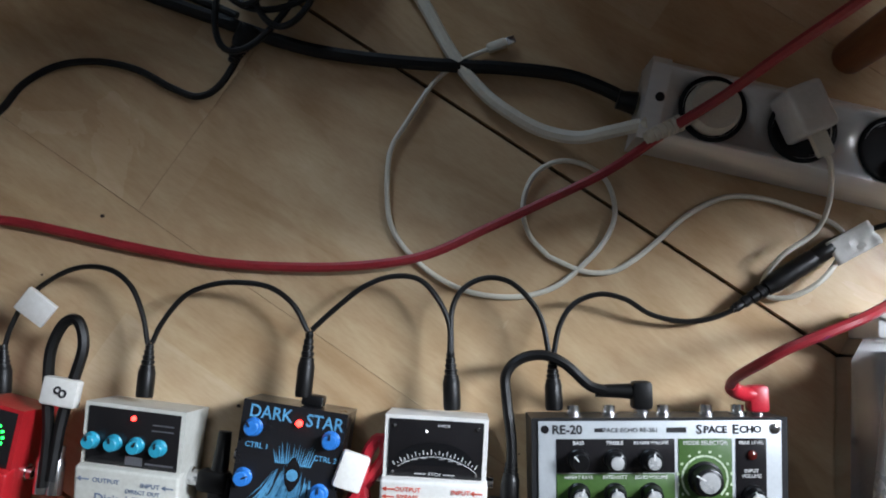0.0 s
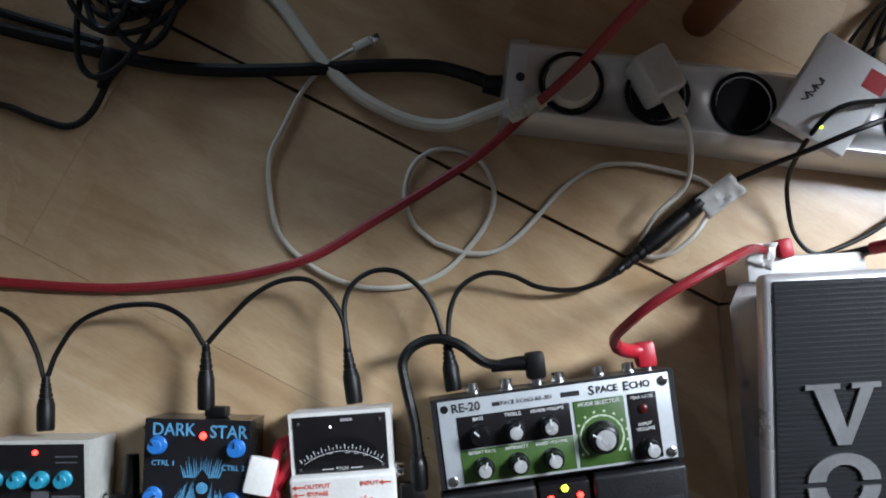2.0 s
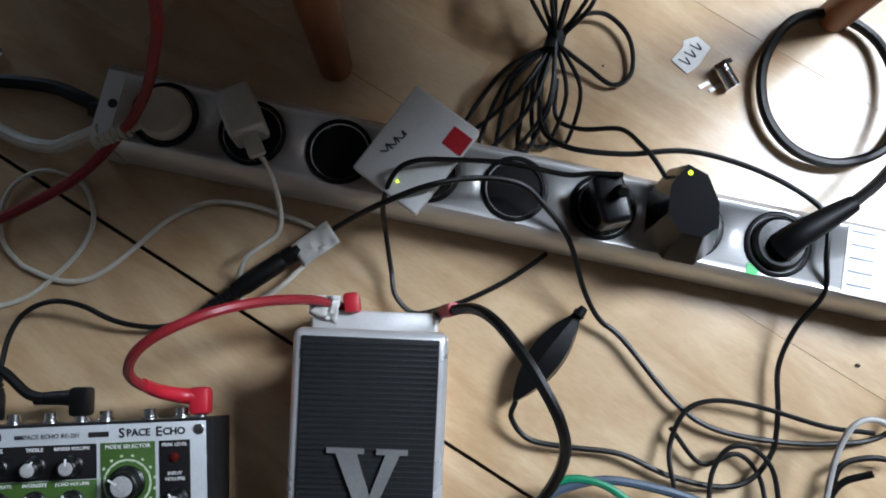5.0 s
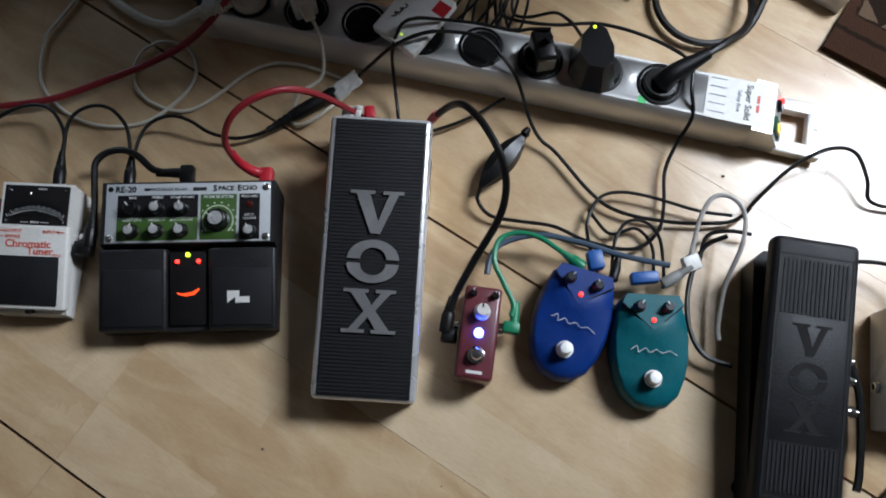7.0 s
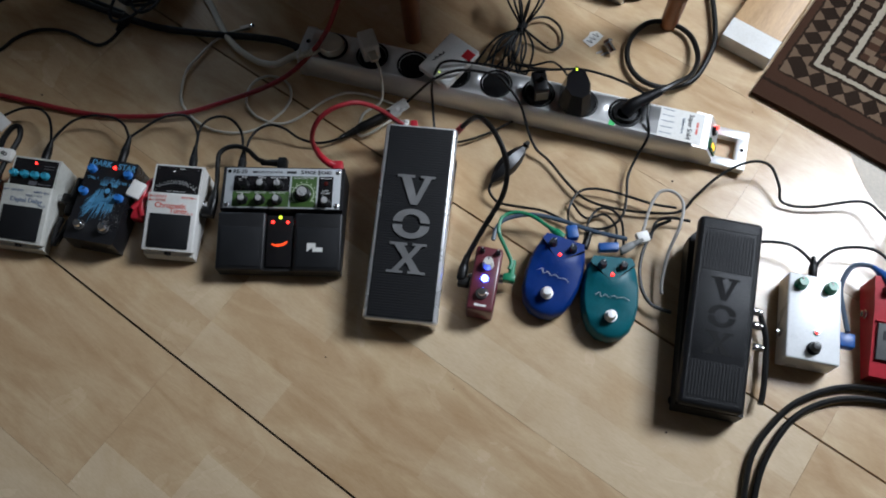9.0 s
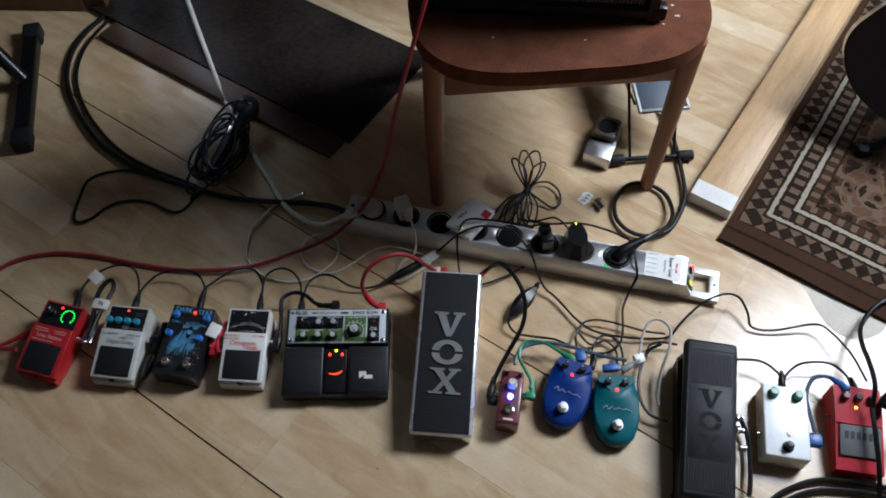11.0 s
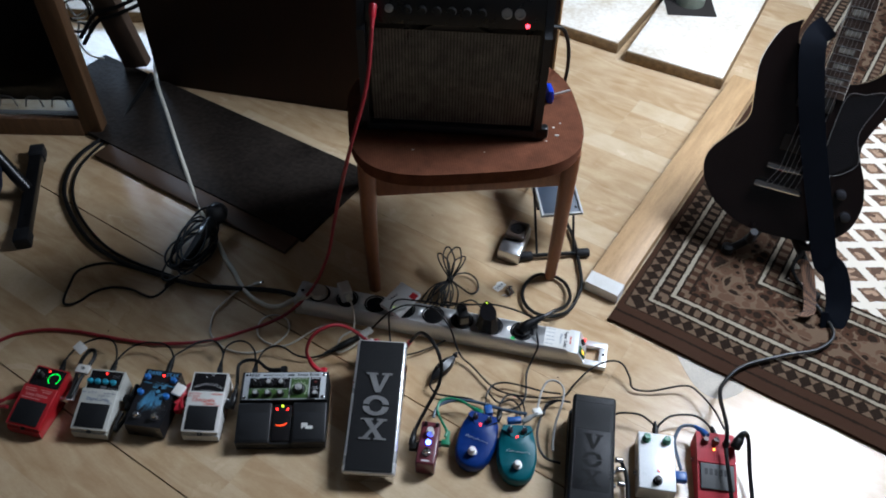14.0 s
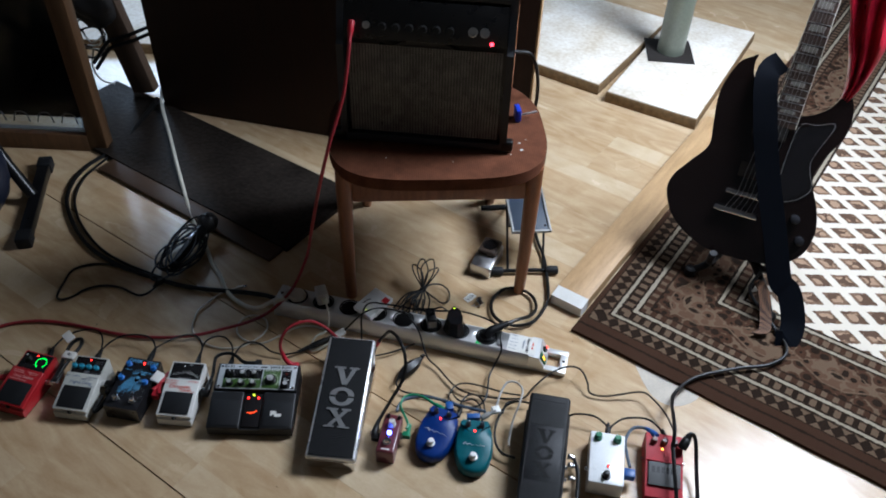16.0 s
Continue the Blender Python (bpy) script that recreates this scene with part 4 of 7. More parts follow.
def chrome_wah():
    t = thing("wah_pedal", 0.5165, 0.092, 0, 0.5, "chrome wah pedal with black ribbed treadle and silver letters", "effects pedal", STEPS)
    L, W = 0.139, 0.0505
    part("base", prism([(-W + 0.004, -L + 0.006), (W - 0.004, -L + 0.006), (W, L - 0.02), (W - 0.012, L + 0.004), (-W + 0.012, L + 0.004), (-W, L - 0.02)], 0.002, 0.026, 0.004, 3), CHROME, t, "chrome base")
    part("toe_support", side_prism([(0.02, 0.024), (L - 0.012, 0.024), (L - 0.012, 0.072), (0.02, 0.052)], -0.030, 0.030, 0.003), CHROME, t, "chrome rocker hinge block")
    for sx in (-1, 1):
        for yy in (-0.12, 0.12):
            part("rubber_foot", cyl(0.008, 0.0, 0.003, sx * 0.034, yy, 16), RUBBER, t)
    slope = math.degrees(math.atan2(0.050, 2 * L))
    P = at(0, 0, 0.066, slope)
    rock = part("treadle", box(-W, W, -L, L, -0.016, 0.0, 0.0055, 3), mat("polished_edge", (0.74, 0.74, 0.74), 0.3, 0.55, var=0.05, scale=30), t, "bright metal rocker treadle", m=P.copy())
    part("rubber_top", box(-W + 0.006, W - 0.006, -L + 0.004, L - 0.004, 0.0001, 0.0012, 0.0005), RUBBER, rock, m=P.copy())
    part("rubber_ribs", ridged(-W + 0.007, W - 0.007, -L + 0.006, L - 0.006, 74, 0.0006), RUBBER, rock, "cross-ribbed black rubber", m=P @ at(0, 0, 0.0012))
    for bm, y in zip(vox_letters(0.042, 0.002), (0.043, -0.005, -0.053)):
        part("letter", bm, mat("silver_letter", (0.30, 0.30, 0.30), 0.38, 0.5, scale=40), rock, "silver slab letter", m=P @ at(0.001, y, 0.0021))
    for x in (-0.034, 0.030):
        part("jack_socket", lathe([(0.0075, 0.0), (0.0075, 0.003), (0.006, 0.0033), (0.006, 0.009), (0.004, 0.009), (0.004, 0.004)], 14), CHROME, t, m=at(x, L + 0.004, 0.016, -90))
    part("rear_cover", box(-0.044, 0.044, L - 0.004, L + 0.015, 0.004, 0.050, 0.003), SILVERBOX, t, "bright metal rear housing")
    return t


chrome_wah()


def black_wah():
    t = thing("wah_pedal", 0.933, 0.008, 0, -5, "black moulded wah pedal with ribbed treadle and recessed letters", "effects pedal", STEPS)
    shell = mat("black_textured_casting", (0.0075, 0.0078, 0.009), 0.5, scale=60, bump=0.5, spec=0.28)
    L, W = 0.124, 0.0425
    part("base", prism([(-W + 0.002, -L), (W + 0.002, -L), (W + 0.004, L - 0.01), (W - 0.01, L), (-W + 0.008, L), (-W - 0.002, L - 0.012)], 0.002, 0.036, 0.005, 3), shell, t)
    P = at(0, 0, 0.067, math.degrees(math.atan2(0.030, 2 * L)))
    rock = part("treadle", box(-W + 0.001, W - 0.001, -L - 0.002, L + 0.004, -0.022, 0.0, 0.007, 4), shell, t, m=P.copy())
    part("treadle_rim", joined(box(-0.036, 0.036, 0.110, 0.112, 0, 0.001, 0), box(-0.036, -0.0345, -0.116, 0.112, 0, 0.001, 0), box(0.0345, 0.036, -0.116, 0.112, 0, 0.001, 0), box(-0.036, 0.036, -0.118, -0.116, 0, 0.001, 0)), shell, rock, m=P @ at(0, 0, -0.0004))
    part("ribs", ridged(-0.032, 0.032, 0.054, 0.106, 16, 0.0012, "y"), RUBBER, rock, "lengthwise ribs", m=P @ at(0, 0, -0.0003))
    part("ribs", ridged(-0.032, 0.032, -0.112, -0.068, 16, 0.0012, "y"), RUBBER, rock, "lengthwise ribs", m=P @ at(0, 0, -0.0003))
    # A little paler than the casting, so that the letters stand out.
    part("letter_panel", box(-0.033, 0.033, -0.066, 0.052, -0.002, 0.0002, 0.0003), mat("paler_black_casting", (0.010, 0.0105, 0.012), 0.48, scale=60, bump=0.4, spec=0.28), rock, "smooth black panel", m=P.copy())
    # The letters aren't cut in; near-black colour gives the shade of a recess.
    groove = mat("groove_shade", (0.004, 0.004, 0.004), 0.9)
    for bm, y in zip(vox_letters(0.030, 0.0008), (0.030, -0.006, -0.042)):
        part("letter", bm, groove, rock, "black letter with its recess shade as colour", m=P @ at(0, y, -0.0002))
    for yy in (0.0, -0.028):
        jack(t, W + 0.002, yy, 0.02, 0)
    for sx in (-1, 1):
        for yy in (-0.11, 0.11):
            part("rubber_foot", cyl(0.008, 0.0, 0.003, sx * 0.035, yy, 16), RUBBER, t)
    return t


black_wah()


def mini_pedal():
    t = thing("mini_pedal", 0.6245, 0.030, 0, -4, "small dark-red mini stompbox with white knob and blue lamp", "effects pedal", STEPS)
    part("body", box(-0.0185, 0.0185, -0.0465, 0.0465, 0.0015, 0.041, 0.004, 3), mat("maroon_paint", (0.13, 0.025, 0.035), 0.35, coat=0.3), t)
    part("base_plate", box(-0.017, 0.017, -0.045, 0.045, 0.0, 0.0015, 0.0003), RUBBER, t)
    P = at(0, 0, 0.041)
    knob(t, P @ at(0.001, 0.020, 0), 0.0082, 0.014, WHITEPAINT, None, PRINT_BLACK, 0)
    for x in (-0.010, 0.012):
        knob(t, P @ at(x, 0.038, 0), 0.0038, 0.008, BLACK)
    led(t, P @ at(0.0, -0.001, 0), 0.0046, LED_BLUE, "bright blue lamp")
    part("foot_switch", lathe([(0.0085, 0), (0.0085, 0.003), (0.0062, 0.0035), (0.006, 0.010), (0.0048, 0.0115), (0.0004, 0.012)], 22), CHROME, t, "chrome foot switch", m=P @ at(0, -0.023, 0))
    part("lettering", joined(box(-0.008, 0.008, -0.041, -0.038, 0, 0.0003, 0)), PRINT_WHITE, t, m=P.copy())
    for sx in (-1, 1):
        jack(t, sx * 0.0185, 0.008, 0.018, 0 if sx > 0 else 180)
    return t


mini_pedal()


SWITCHCAP = mat("pale_switch", (0.78, 0.78, 0.76), 0.45, 0.3, var=0.04)


def shield_pedal(name, x, y, rz, paint, label, flip=1):
    """A rounded body, wide at the shoulders and tapering to the toe."""
    t = thing(name, x, y, 0, rz, label, "effects pedal", STEPS)
    out = [(-0.024, 0.056), (-0.032, 0.047), (-0.0355, 0.034), (-0.0385, 0.016), (-0.0385, -0.006), (-0.035, -0.026), (-0.028, -0.043), (-0.016, -0.0545), (0.0, -0.058)]
    out = out + [(-a, b) for a, b in out[-2::-1]]
    part("base", prism([(a * 0.97, b * 0.97) for a, b in out], 0.0015, 0.012, 0.002), BLACK, t, "dark base")
    bm = bmesh.new()
    rings = []
    for f, z in ((1.0, 0.010), (1.0, 0.022), (0.965, 0.029), (0.90, 0.033), (0.6, 0.0365), (0.25, 0.0375)):
        rings.append([bm.verts.new((a * f, b * f, z + 0.006 * (b / 0.058) * min(1, (z - 0.010) / 0.02))) for a, b in out])
    for r0, r1 in zip(rings, rings[1:]):
        for k in range(len(out)):
            j = (k + 1) % len(out)
            bm.faces.new((r0[k], r0[j], r1[j], r1[k]))
    bm.faces.new(rings[0][::-1]), bm.faces.new(rings[-1])
    part("body", bm, paint, t)
    part("visor", prism([(-0.030, 0.044), (-0.026, 0.053), (0.026, 0.053), (0.030, 0.044), (0.012, 0.028), (0.0, 0.017), (-0.012, 0.028)], 0.036, 0.0435, 0.002, 2), paint, t, "raised V-shaped visor")
    # Black tube paints the shade of the groove; nothing is cut in.
    part("visor_shade_line", tube([(-0.030, 0.0435, 0.0425), (-0.012, 0.0275, 0.042), (0.0, 0.0165, 0.0415), (0.012, 0.0275, 0.042), (0.030, 0.0435, 0.0425)], 0.0009, 6, 4), BLACK, t, "black line for the shaded groove under the visor")
    led(t, at(0.0, 0.027, 0.0436), 0.0022)
    for sx in (-1, 1):
        knob(t, at(sx * 0.014, 0.040, 0.0435), 0.0058, 0.010, mat("smoked_knob", (0.012, 0.016, 0.024), 0.3), None, PRINT_WHITE, 30 * sx)
    part("foot_switch", lathe([(0.0085, 0), (0.0085, 0.003), (0.0068, 0.0035), (0.0066, 0.010), (0.0055, 0.012), (0.0004, 0.0125)], 22), SWITCHCAP, t, "pale metal foot switch", m=at(0, -0.029, 0.034))
    scrawl = [(-0.022, -0.002, 0.0385), (-0.016, 0.002, 0.039), (-0.014, -0.004, 0.0385), (-0.008, 0.0, 0.039), (-0.003, -0.004, 0.0385), (0.003, -0.001, 0.039), (0.009, -0.004, 0.0385), (0.016, -0.002, 0.0385), (0.024, -0.006, 0.038)]
    part("script_mark", tube(scrawl, 0.00035, 5, 6), PRINT_WHITE, t, "pale script flourish")
    return t


shield_pedal("overdrive_pedal", 0.7165, 0.048, -14, mat("deep_blue_paint", (0.003, 0.032, 0.19), 0.42, scale=30, spec=0.3), "glossy deep-blue shield-shaped stompbox with chrome switch")
shield_pedal("chorus_pedal", 0.7955, 0.026, 1, mat("teal_paint", (0.003, 0.110, 0.135), 0.42, scale=30, spec=0.3), "glossy teal shield-shaped stompbox with chrome switch")


def white_box():
    t = thing("boost_pedal", 1.059, 0.022, 0, -5, "plain white metal stompbox with two green knobs", "effects pedal", STEPS)
    part("body", box(-0.0345, 0.0345, -0.060, 0.060, 0.002, 0.043, 0.003, 3), mat("white_enamel", (0.82, 0.83, 0.83), 0.3, scale=20, var=0.04, coat=0.3), t)
    part("base_plate", box(-0.033, 0.033, -0.0585, 0.0585, 0.0002, 0.002, 0.0004), BRUSHED, t)
    P = at(0, 0, 0.043)
    gk = mat("green_knob", (0.004, 0.19, 0.085), 0.35)
    for x in (-0.019, 0.019):
        knob(t, P @ at(x, 0.044, 0), 0.0082, 0.013, gk, None, PRINT_WHITE, 20)
    part("lamp_bezel", lathe([(0.0042, 0), (0.004, 0.002), (0.0028, 0.0022), (0.0026, 0.001)], 16), CHROME, t, m=P @ at(0.004, -0.020, 0))
    led(t, P @ at(0.004, -0.020, 0.001), 0.0018)
    part("foot_switch", lathe([(0.0085, 0), (0.0085, 0.003), (0.0062, 0.0035), (0.006, 0.013), (0.0048, 0.0145), (0.0004, 0.015)], 22), BLACK, t, "dark foot switch", m=P @ at(0.0, -0.043, 0))
    for sx in (-1, 1):
        jack(t, sx * 0.0345, -0.02, 0.022, 0 if sx > 0 else 180)
    return t


white_box()
PINKRED = mat("faded_red_paint", (0.42, 0.016, 0.028), 0.5, scale=20, spec=0.25)


def red_box():
    t = thing("distortion_pedal", 1.171, 0.020, 0, -4, "faded-red stompbox with a grey foot plate and taped plugs", "effects pedal", STEPS)
    part("body", side_prism([(-0.066, 0.003), (0.066, 0.003), (0.066, 0.050), (0.020, 0.046), (-0.066, 0.026)], -0.036, 0.036, 0.003, 3), PINKRED, t)
    part("base_plate", box(-0.034, 0.034, -0.064, 0.064, 0.0005, 0.003, 0.0005), RUBBER, t)
    P = at(0, 0.020, 0.0465, 13)
    plate = part("foot_plate", box(-0.031, 0.031, -0.066, -0.018, 0.0, 0.004, 0.0015), mat("grey_rubber", (0.12, 0.12, 0.12), 0.7), t, "grey foot plate", m=P.copy())
    part("lettering", joined(*[box(-0.024 + 0.009 * i, -0.018 + 0.009 * i, -0.040, -0.028, 0.004, 0.0044, 0) for i in range(5)]), PRINT_BLACK, plate, "worn dark letter bars", m=P.copy())
    part("rim", joined(box(-0.034, 0.034, -0.0165, -0.014, 0, 0.003, 0.0008)), PINKRED, t, m=P.copy())
    Q = at(0, 0.043, 0.0485, 5)
    for x in (-0.020, 0.0, 0.020):
        knob(t, Q @ at(x, 0.004, 0), 0.0068, 0.011, mat("maroon_knob", (0.10, 0.015, 0.015), 0.4), None, PRINT_WHITE, 10)
    led(t, Q @ at(-0.004, -0.012, 0), 0.0022, mat("led_orange", (0.8, 0.3, 0.03), 0.3, emit=(1, 0.35, 0.05), power=6), "lit orange lamp")
    for sx in (-1, 1):
        jack(t, sx * 0.036, 0.02, 0.022, 0 if sx > 0 else 180)
    return t


red_box()


# ---- power strip and what is plugged into it ----
SA = -9.0
STRIP = pose(0.311, 0.388, 0, 0, 0, SA)


def on_strip(x, y, z, rx=0, ry=0, rz=0):
    return STRIP @ pose(x, y, z, rx, ry, rz)


WELL = mat("socket_black", (0.004, 0.004, 0.0045), 0.5, scale=30, spec=0.2)
SOCKETGREY = mat("socket_grey", (0.07, 0.07, 0.072), 0.5, scale=30)
SOCKETS = [0.0425 + 0.0651 * i for i in range(8)]


def power_strip():
    t = new("power_strip")
    t.matrix_basis = STRIP.copy()
    tagged(t, "silver aluminium eight-way power strip with black sockets", "power strip")
    wq, hz = 0.030, 0.044
    body = side_prism([(-wq - 0.002, 0.001), (wq + 0.002, 0.001), (wq + 0.002, 0.010), (wq, hz - 0.006), (wq - 0.005, hz), (-wq + 0.005, hz), (-wq, hz - 0.006), (-wq - 0.002, 0.010)], 0.0, 0.600, 0.0012)
    ob = part("body", body, ALU, t, "brushed aluminium housing")
    cut = part("cutter", joined(*[cyl(0.0207, hz - 0.0135, hz + 0.01, x, 0, 36) for x in SOCKETS]), ALU)
    mod = ob.modifiers.new("holes", "BOOLEAN")
    mod.object, mod.solver = cut, "EXACT"
    cut.parent = t
    bpy.context.view_layer.update()
    solid = bpy.data.meshes.new_from_object(ob.evaluated_get(bpy.context.evaluated_depsgraph_get()))
    ob.modifiers.clear()
    ob.data = solid
    bpy.data.objects.remove(cut)
    part("end_cap", side_prism([(-wq - 0.003, 0.0005), (wq + 0.003, 0.0005), (wq + 0.001, hz - 0.004), (wq - 0.005, hz + 0.001), (-wq + 0.005, hz + 0.001), (-wq - 0.001, hz - 0.004)], -0.006, 0.008, 0.0015), ALU, t, "pressed metal end cap")
    # Dark disc laid on the cap, coloured like the shade in a screw hole.
    part("end_screw", cyl(0.0035, hz + 0.0006, hz + 0.0016, 0.004, 0.0, 14), PANELBLACK, t, "dark disc for a shaded screw hole")
    # sloped switch end and carrying handle
    prof = [(0.600, 0.001), (0.640, 0.001), (0.640, 0.012), (0.622, hz - 0.001), (0.600, hz)]
    bm = prism([(a, b) for a, b in prof], -wq, wq, 0)
    bm.transform(Matrix(((1, 0, 0, 0), (0, 0, -1, 0), (0, 1, 0, 0), (0, 0, 0, 1))))
    part("switch_end", bevelled(bm, 0.001), ALU, t)
    slope = math.degrees(math.atan2(0.032, 0.018))
    F = at(0.623, 0, hz - 0.0015, 0, slope)
    part("rocker_switch", box(0.002, 0.028, -0.024, -0.006, -0.001, 0.003, 0.0015), mat("dark_green_switch", (0.02, 0.10, 0.04), 0.3), t, "dark green rocker switch", m=F.copy())
    part("switch_lamp", box(0.009, 0.020, -0.019, -0.011, 0.003, 0.0034, 0.0002), mat("amber_lamp", (0.8, 0.5, 0.05), 0.3, emit=(1.0, 0.5, 0.03), power=2), t, "glowing amber switch lamp", m=F.copy())
    part("fuse_button", cyl(0.0072, -0.001, 0.0045, 0.014, 0.012, 18, 0.0065), BLACK, t, "black fuse button", m=F.copy())
    part("fuse_lamp", cyl(0.0028, 0.0, 0.0056, 0.016, 0.019, 14), LED_RED, t, "small red lamp", m=F.copy())
    hl = joined(box(0.634, 0.685, wq - 0.012, wq + 0.003, 0.004, 0.016, 0.002), box(0.634, 0.685, -wq - 0.003, -wq + 0.012, 0.004, 0.016, 0.002), box(0.668, 0.685, -wq + 0.008, wq - 0.008, 0.0042, 0.0158, 0.002))
    part("handle", hl, ALU, t, "aluminium loop handle")
    # Another disc on the surface, its black colour giving the hole's shade.
    part("handle_hole", cyl(0.003, 0.0158, 0.0164, 0.677, 0.0, 12), PANELBLACK, t)
    for i, x in enumerate(SOCKETS):
        ring = part("socket", lathe([(0.0245, -0.001), (0.0245, 0.0012), (0.0232, 0.002), (0.0215, 0.002), (0.0205, -0.012), (0.0004, -0.012)], 36), WELL, t, m=at(x, 0, hz))
        part("face", lathe([(0.0203, -0.0118), (0.0203, -0.0112), (0.0004, -0.0112)], 30), SOCKETGREY, ring, "dull grey socket face", m=at(x, 0, hz))
        part("contact", joined(cyl(0.0024, -0.013, -0.0108, -0.0095, 0, 10), cyl(0.0024, -0.013, -0.0108, 0.0095, 0, 10), box(-0.003, 0.003, 0.0185, 0.0205, -0.012, -0.001, 0.0003), box(-0.003, 0.003, -0.0205, -0.0185, -0.012, -0.001, 0.0003)), BRUSHED, ring, "metal contacts", m=at(x, 0, hz, 0, 0, 35))
    st = part("label_sticker", box(0.548, 0.612, -0.026, 0.026, hz + 0.0001, hz + 0.0006, 0), WHITEPAINT, t, "white printed sticker")
    T = at(0.579, 0, hz + 0.0008, 0, 0, -90)
    part("lettering", words("Super Solid", 0.0098, thick=0.0001, width=0.95), PRINT_BLACK, st, m=T @ at(0, 0.014, 0))
    part("lettering", words("Safety first", 0.0062), PRINT_GREY, st, m=T @ at(0.0, 0.004, 0))
    part("print_bars", joined(*[box(-0.022 + 0.010 * i, -0.0212 + 0.010 * i, -0.028, -0.010, 0, 0.0003, 0) for i in range(5)]), PRINT_GREY, st, m=T.copy())
    part("emblem", joined(box(-0.010, -0.001, 0.023, 0.026, 0, 0.0003, 0), box(0.001, 0.010, 0.023, 0.026, 0, 0.0003, 0)), PRINT_RED, st, "small red emblem", m=T.copy())
    part("green_sticker", box(0.478, 0.487, -0.026, -0.018, hz + 0.0001, hz + 0.0005, 0), mat("green_sticker", (0.05, 0.55, 0.15), 0.5), t, "small green sticker")
    return t


power_strip()
HZ = 0.044


def on(t, m):
    t.matrix_basis = m
    return t


def round_plug():
    t = tagged(new("mains_plug"), "white round mains plug seated in the power strip", "plug")
    on(t, on_strip(SOCKETS[0], 0, HZ))
    part("body", lathe([(0.0195, -0.0105), (0.0195, 0.006), (0.017, 0.011), (0.0005, 0.012)], 28), CREAM, t)
    part("cable_boot", lathe([(0.0042, -0.054)] + [(r_, -0.052 + 0.0045 * i + dz) for i in range(6) for r_, dz in ((0.0042, 0.0), (0.0048 + 0.0003 * i, 0.0006), (0.0048 + 0.0003 * i, 0.0034), (0.0042, 0.0040))] + [(0.0042, -0.012)], 14), CREAM, t, "ribbed cable boot", m=at(0, 0, 0.004, 0, 90, 38))
    return t


round_plug()


def usb_charger():
    t = tagged(new("usb_charger"), "small white cube charger with a cable plugged in", "charger")
    on(t, on_strip(SOCKETS[1] - 0.004, 0.004, HZ))
    M = at(0, 0, 0, 0, 0, 35)
    part("body", box(-0.013, 0.013, -0.013, 0.022, -0.011, 0.031, 0.0035, 3), WHITEPAINT, t, m=M.copy())
    part("usb_plug", box(-0.006, 0.006, -0.030, -0.012, 0.016, 0.0225, 0.0015), CREAM, t, "cream plug", m=M.copy())
    return t


usb_charger()


def flat_adaptor():
    t = tagged(new("power_adaptor"), "flat white power adaptor with red sticker on the power strip", "power adaptor")
    on(t, on_strip(SOCKETS[3] - 0.010, 0.002, HZ))
    M = at(0.0, 0.004, 0.0275, 6, -2, -26)
    part("body", box(-0.028, 0.028, -0.037, 0.037, -0.0125, 0.0, 0.002, 3), mat("white_plastic", (0.72, 0.72, 0.70), 0.35, scale=30, var=0.04), t, m=M.copy())
    part("neck", box(-0.014, 0.014, -0.014, 0.014, -0.011, 0.020, 0.003), WHITEPAINT, t)
    part("red_sticker", box(0.012, 0.028, 0.014, 0.029, 0.0001, 0.0004, 0), mat("red_sticker", (0.55, 0.02, 0.03), 0.5), t, "red square sticker", m=M.copy())
    part("hand_writing", joined(*[tube([(-0.020 + 0.004 * i, -0.012 + 0.006 * i, 0.0003), (-0.015 + 0.004 * i, -0.010 + 0.006 * i, 0.0003), (-0.018 + 0.004 * i, -0.006 + 0.006 * i, 0.0003), (-0.012 + 0.003 * i, -0.008 + 0.006 * i, 0.0003)], 0.0006, 4, 4) for i in range(3)]), PRINT_BLACK, t, "black felt-pen scrawl", m=M @ at(-0.004, 0.002, 0, 0, 0, 20))
    led(t, M @ at(0.004, -0.026, 0.0), 0.0010, LED_YELLOW, "yellow-green lamp")
    return t


flat_adaptor()


def angled_plug():
    t = tagged(new("power_adaptor"), "black square plug adaptor in the power strip", "power adaptor")
    on(t, on_strip(SOCKETS[5], 0, HZ))
    part("body", lathe([(0.0195, -0.0105), (0.0195, 0.004), (0.018, 0.006), (0.0005, 0.006)], 28), BLACK, t)
    part("head", box(-0.011, 0.011, -0.018, 0.018, 0.004, 0.034, 0.004, 3), BLACK, t, m=at(0, 0, 0, 0, 0, 24))
    part("rating_label", box(-0.009, 0.009, -0.0186, -0.0181, 0.010, 0.028, 0), mat("grey_label", (0.22, 0.21, 0.18), 0.6), t, "grey rating label", m=at(0, 0, 0, 0, 0, 24))
    part("cable_boot", cyl(0.0045, 0.0, 0.012, 0.0, 0.0, 14, 0.0035), BLACK, t, m=at(0.004, 0.005, 0.034, 20, 0, 0))
    return t


angled_plug()


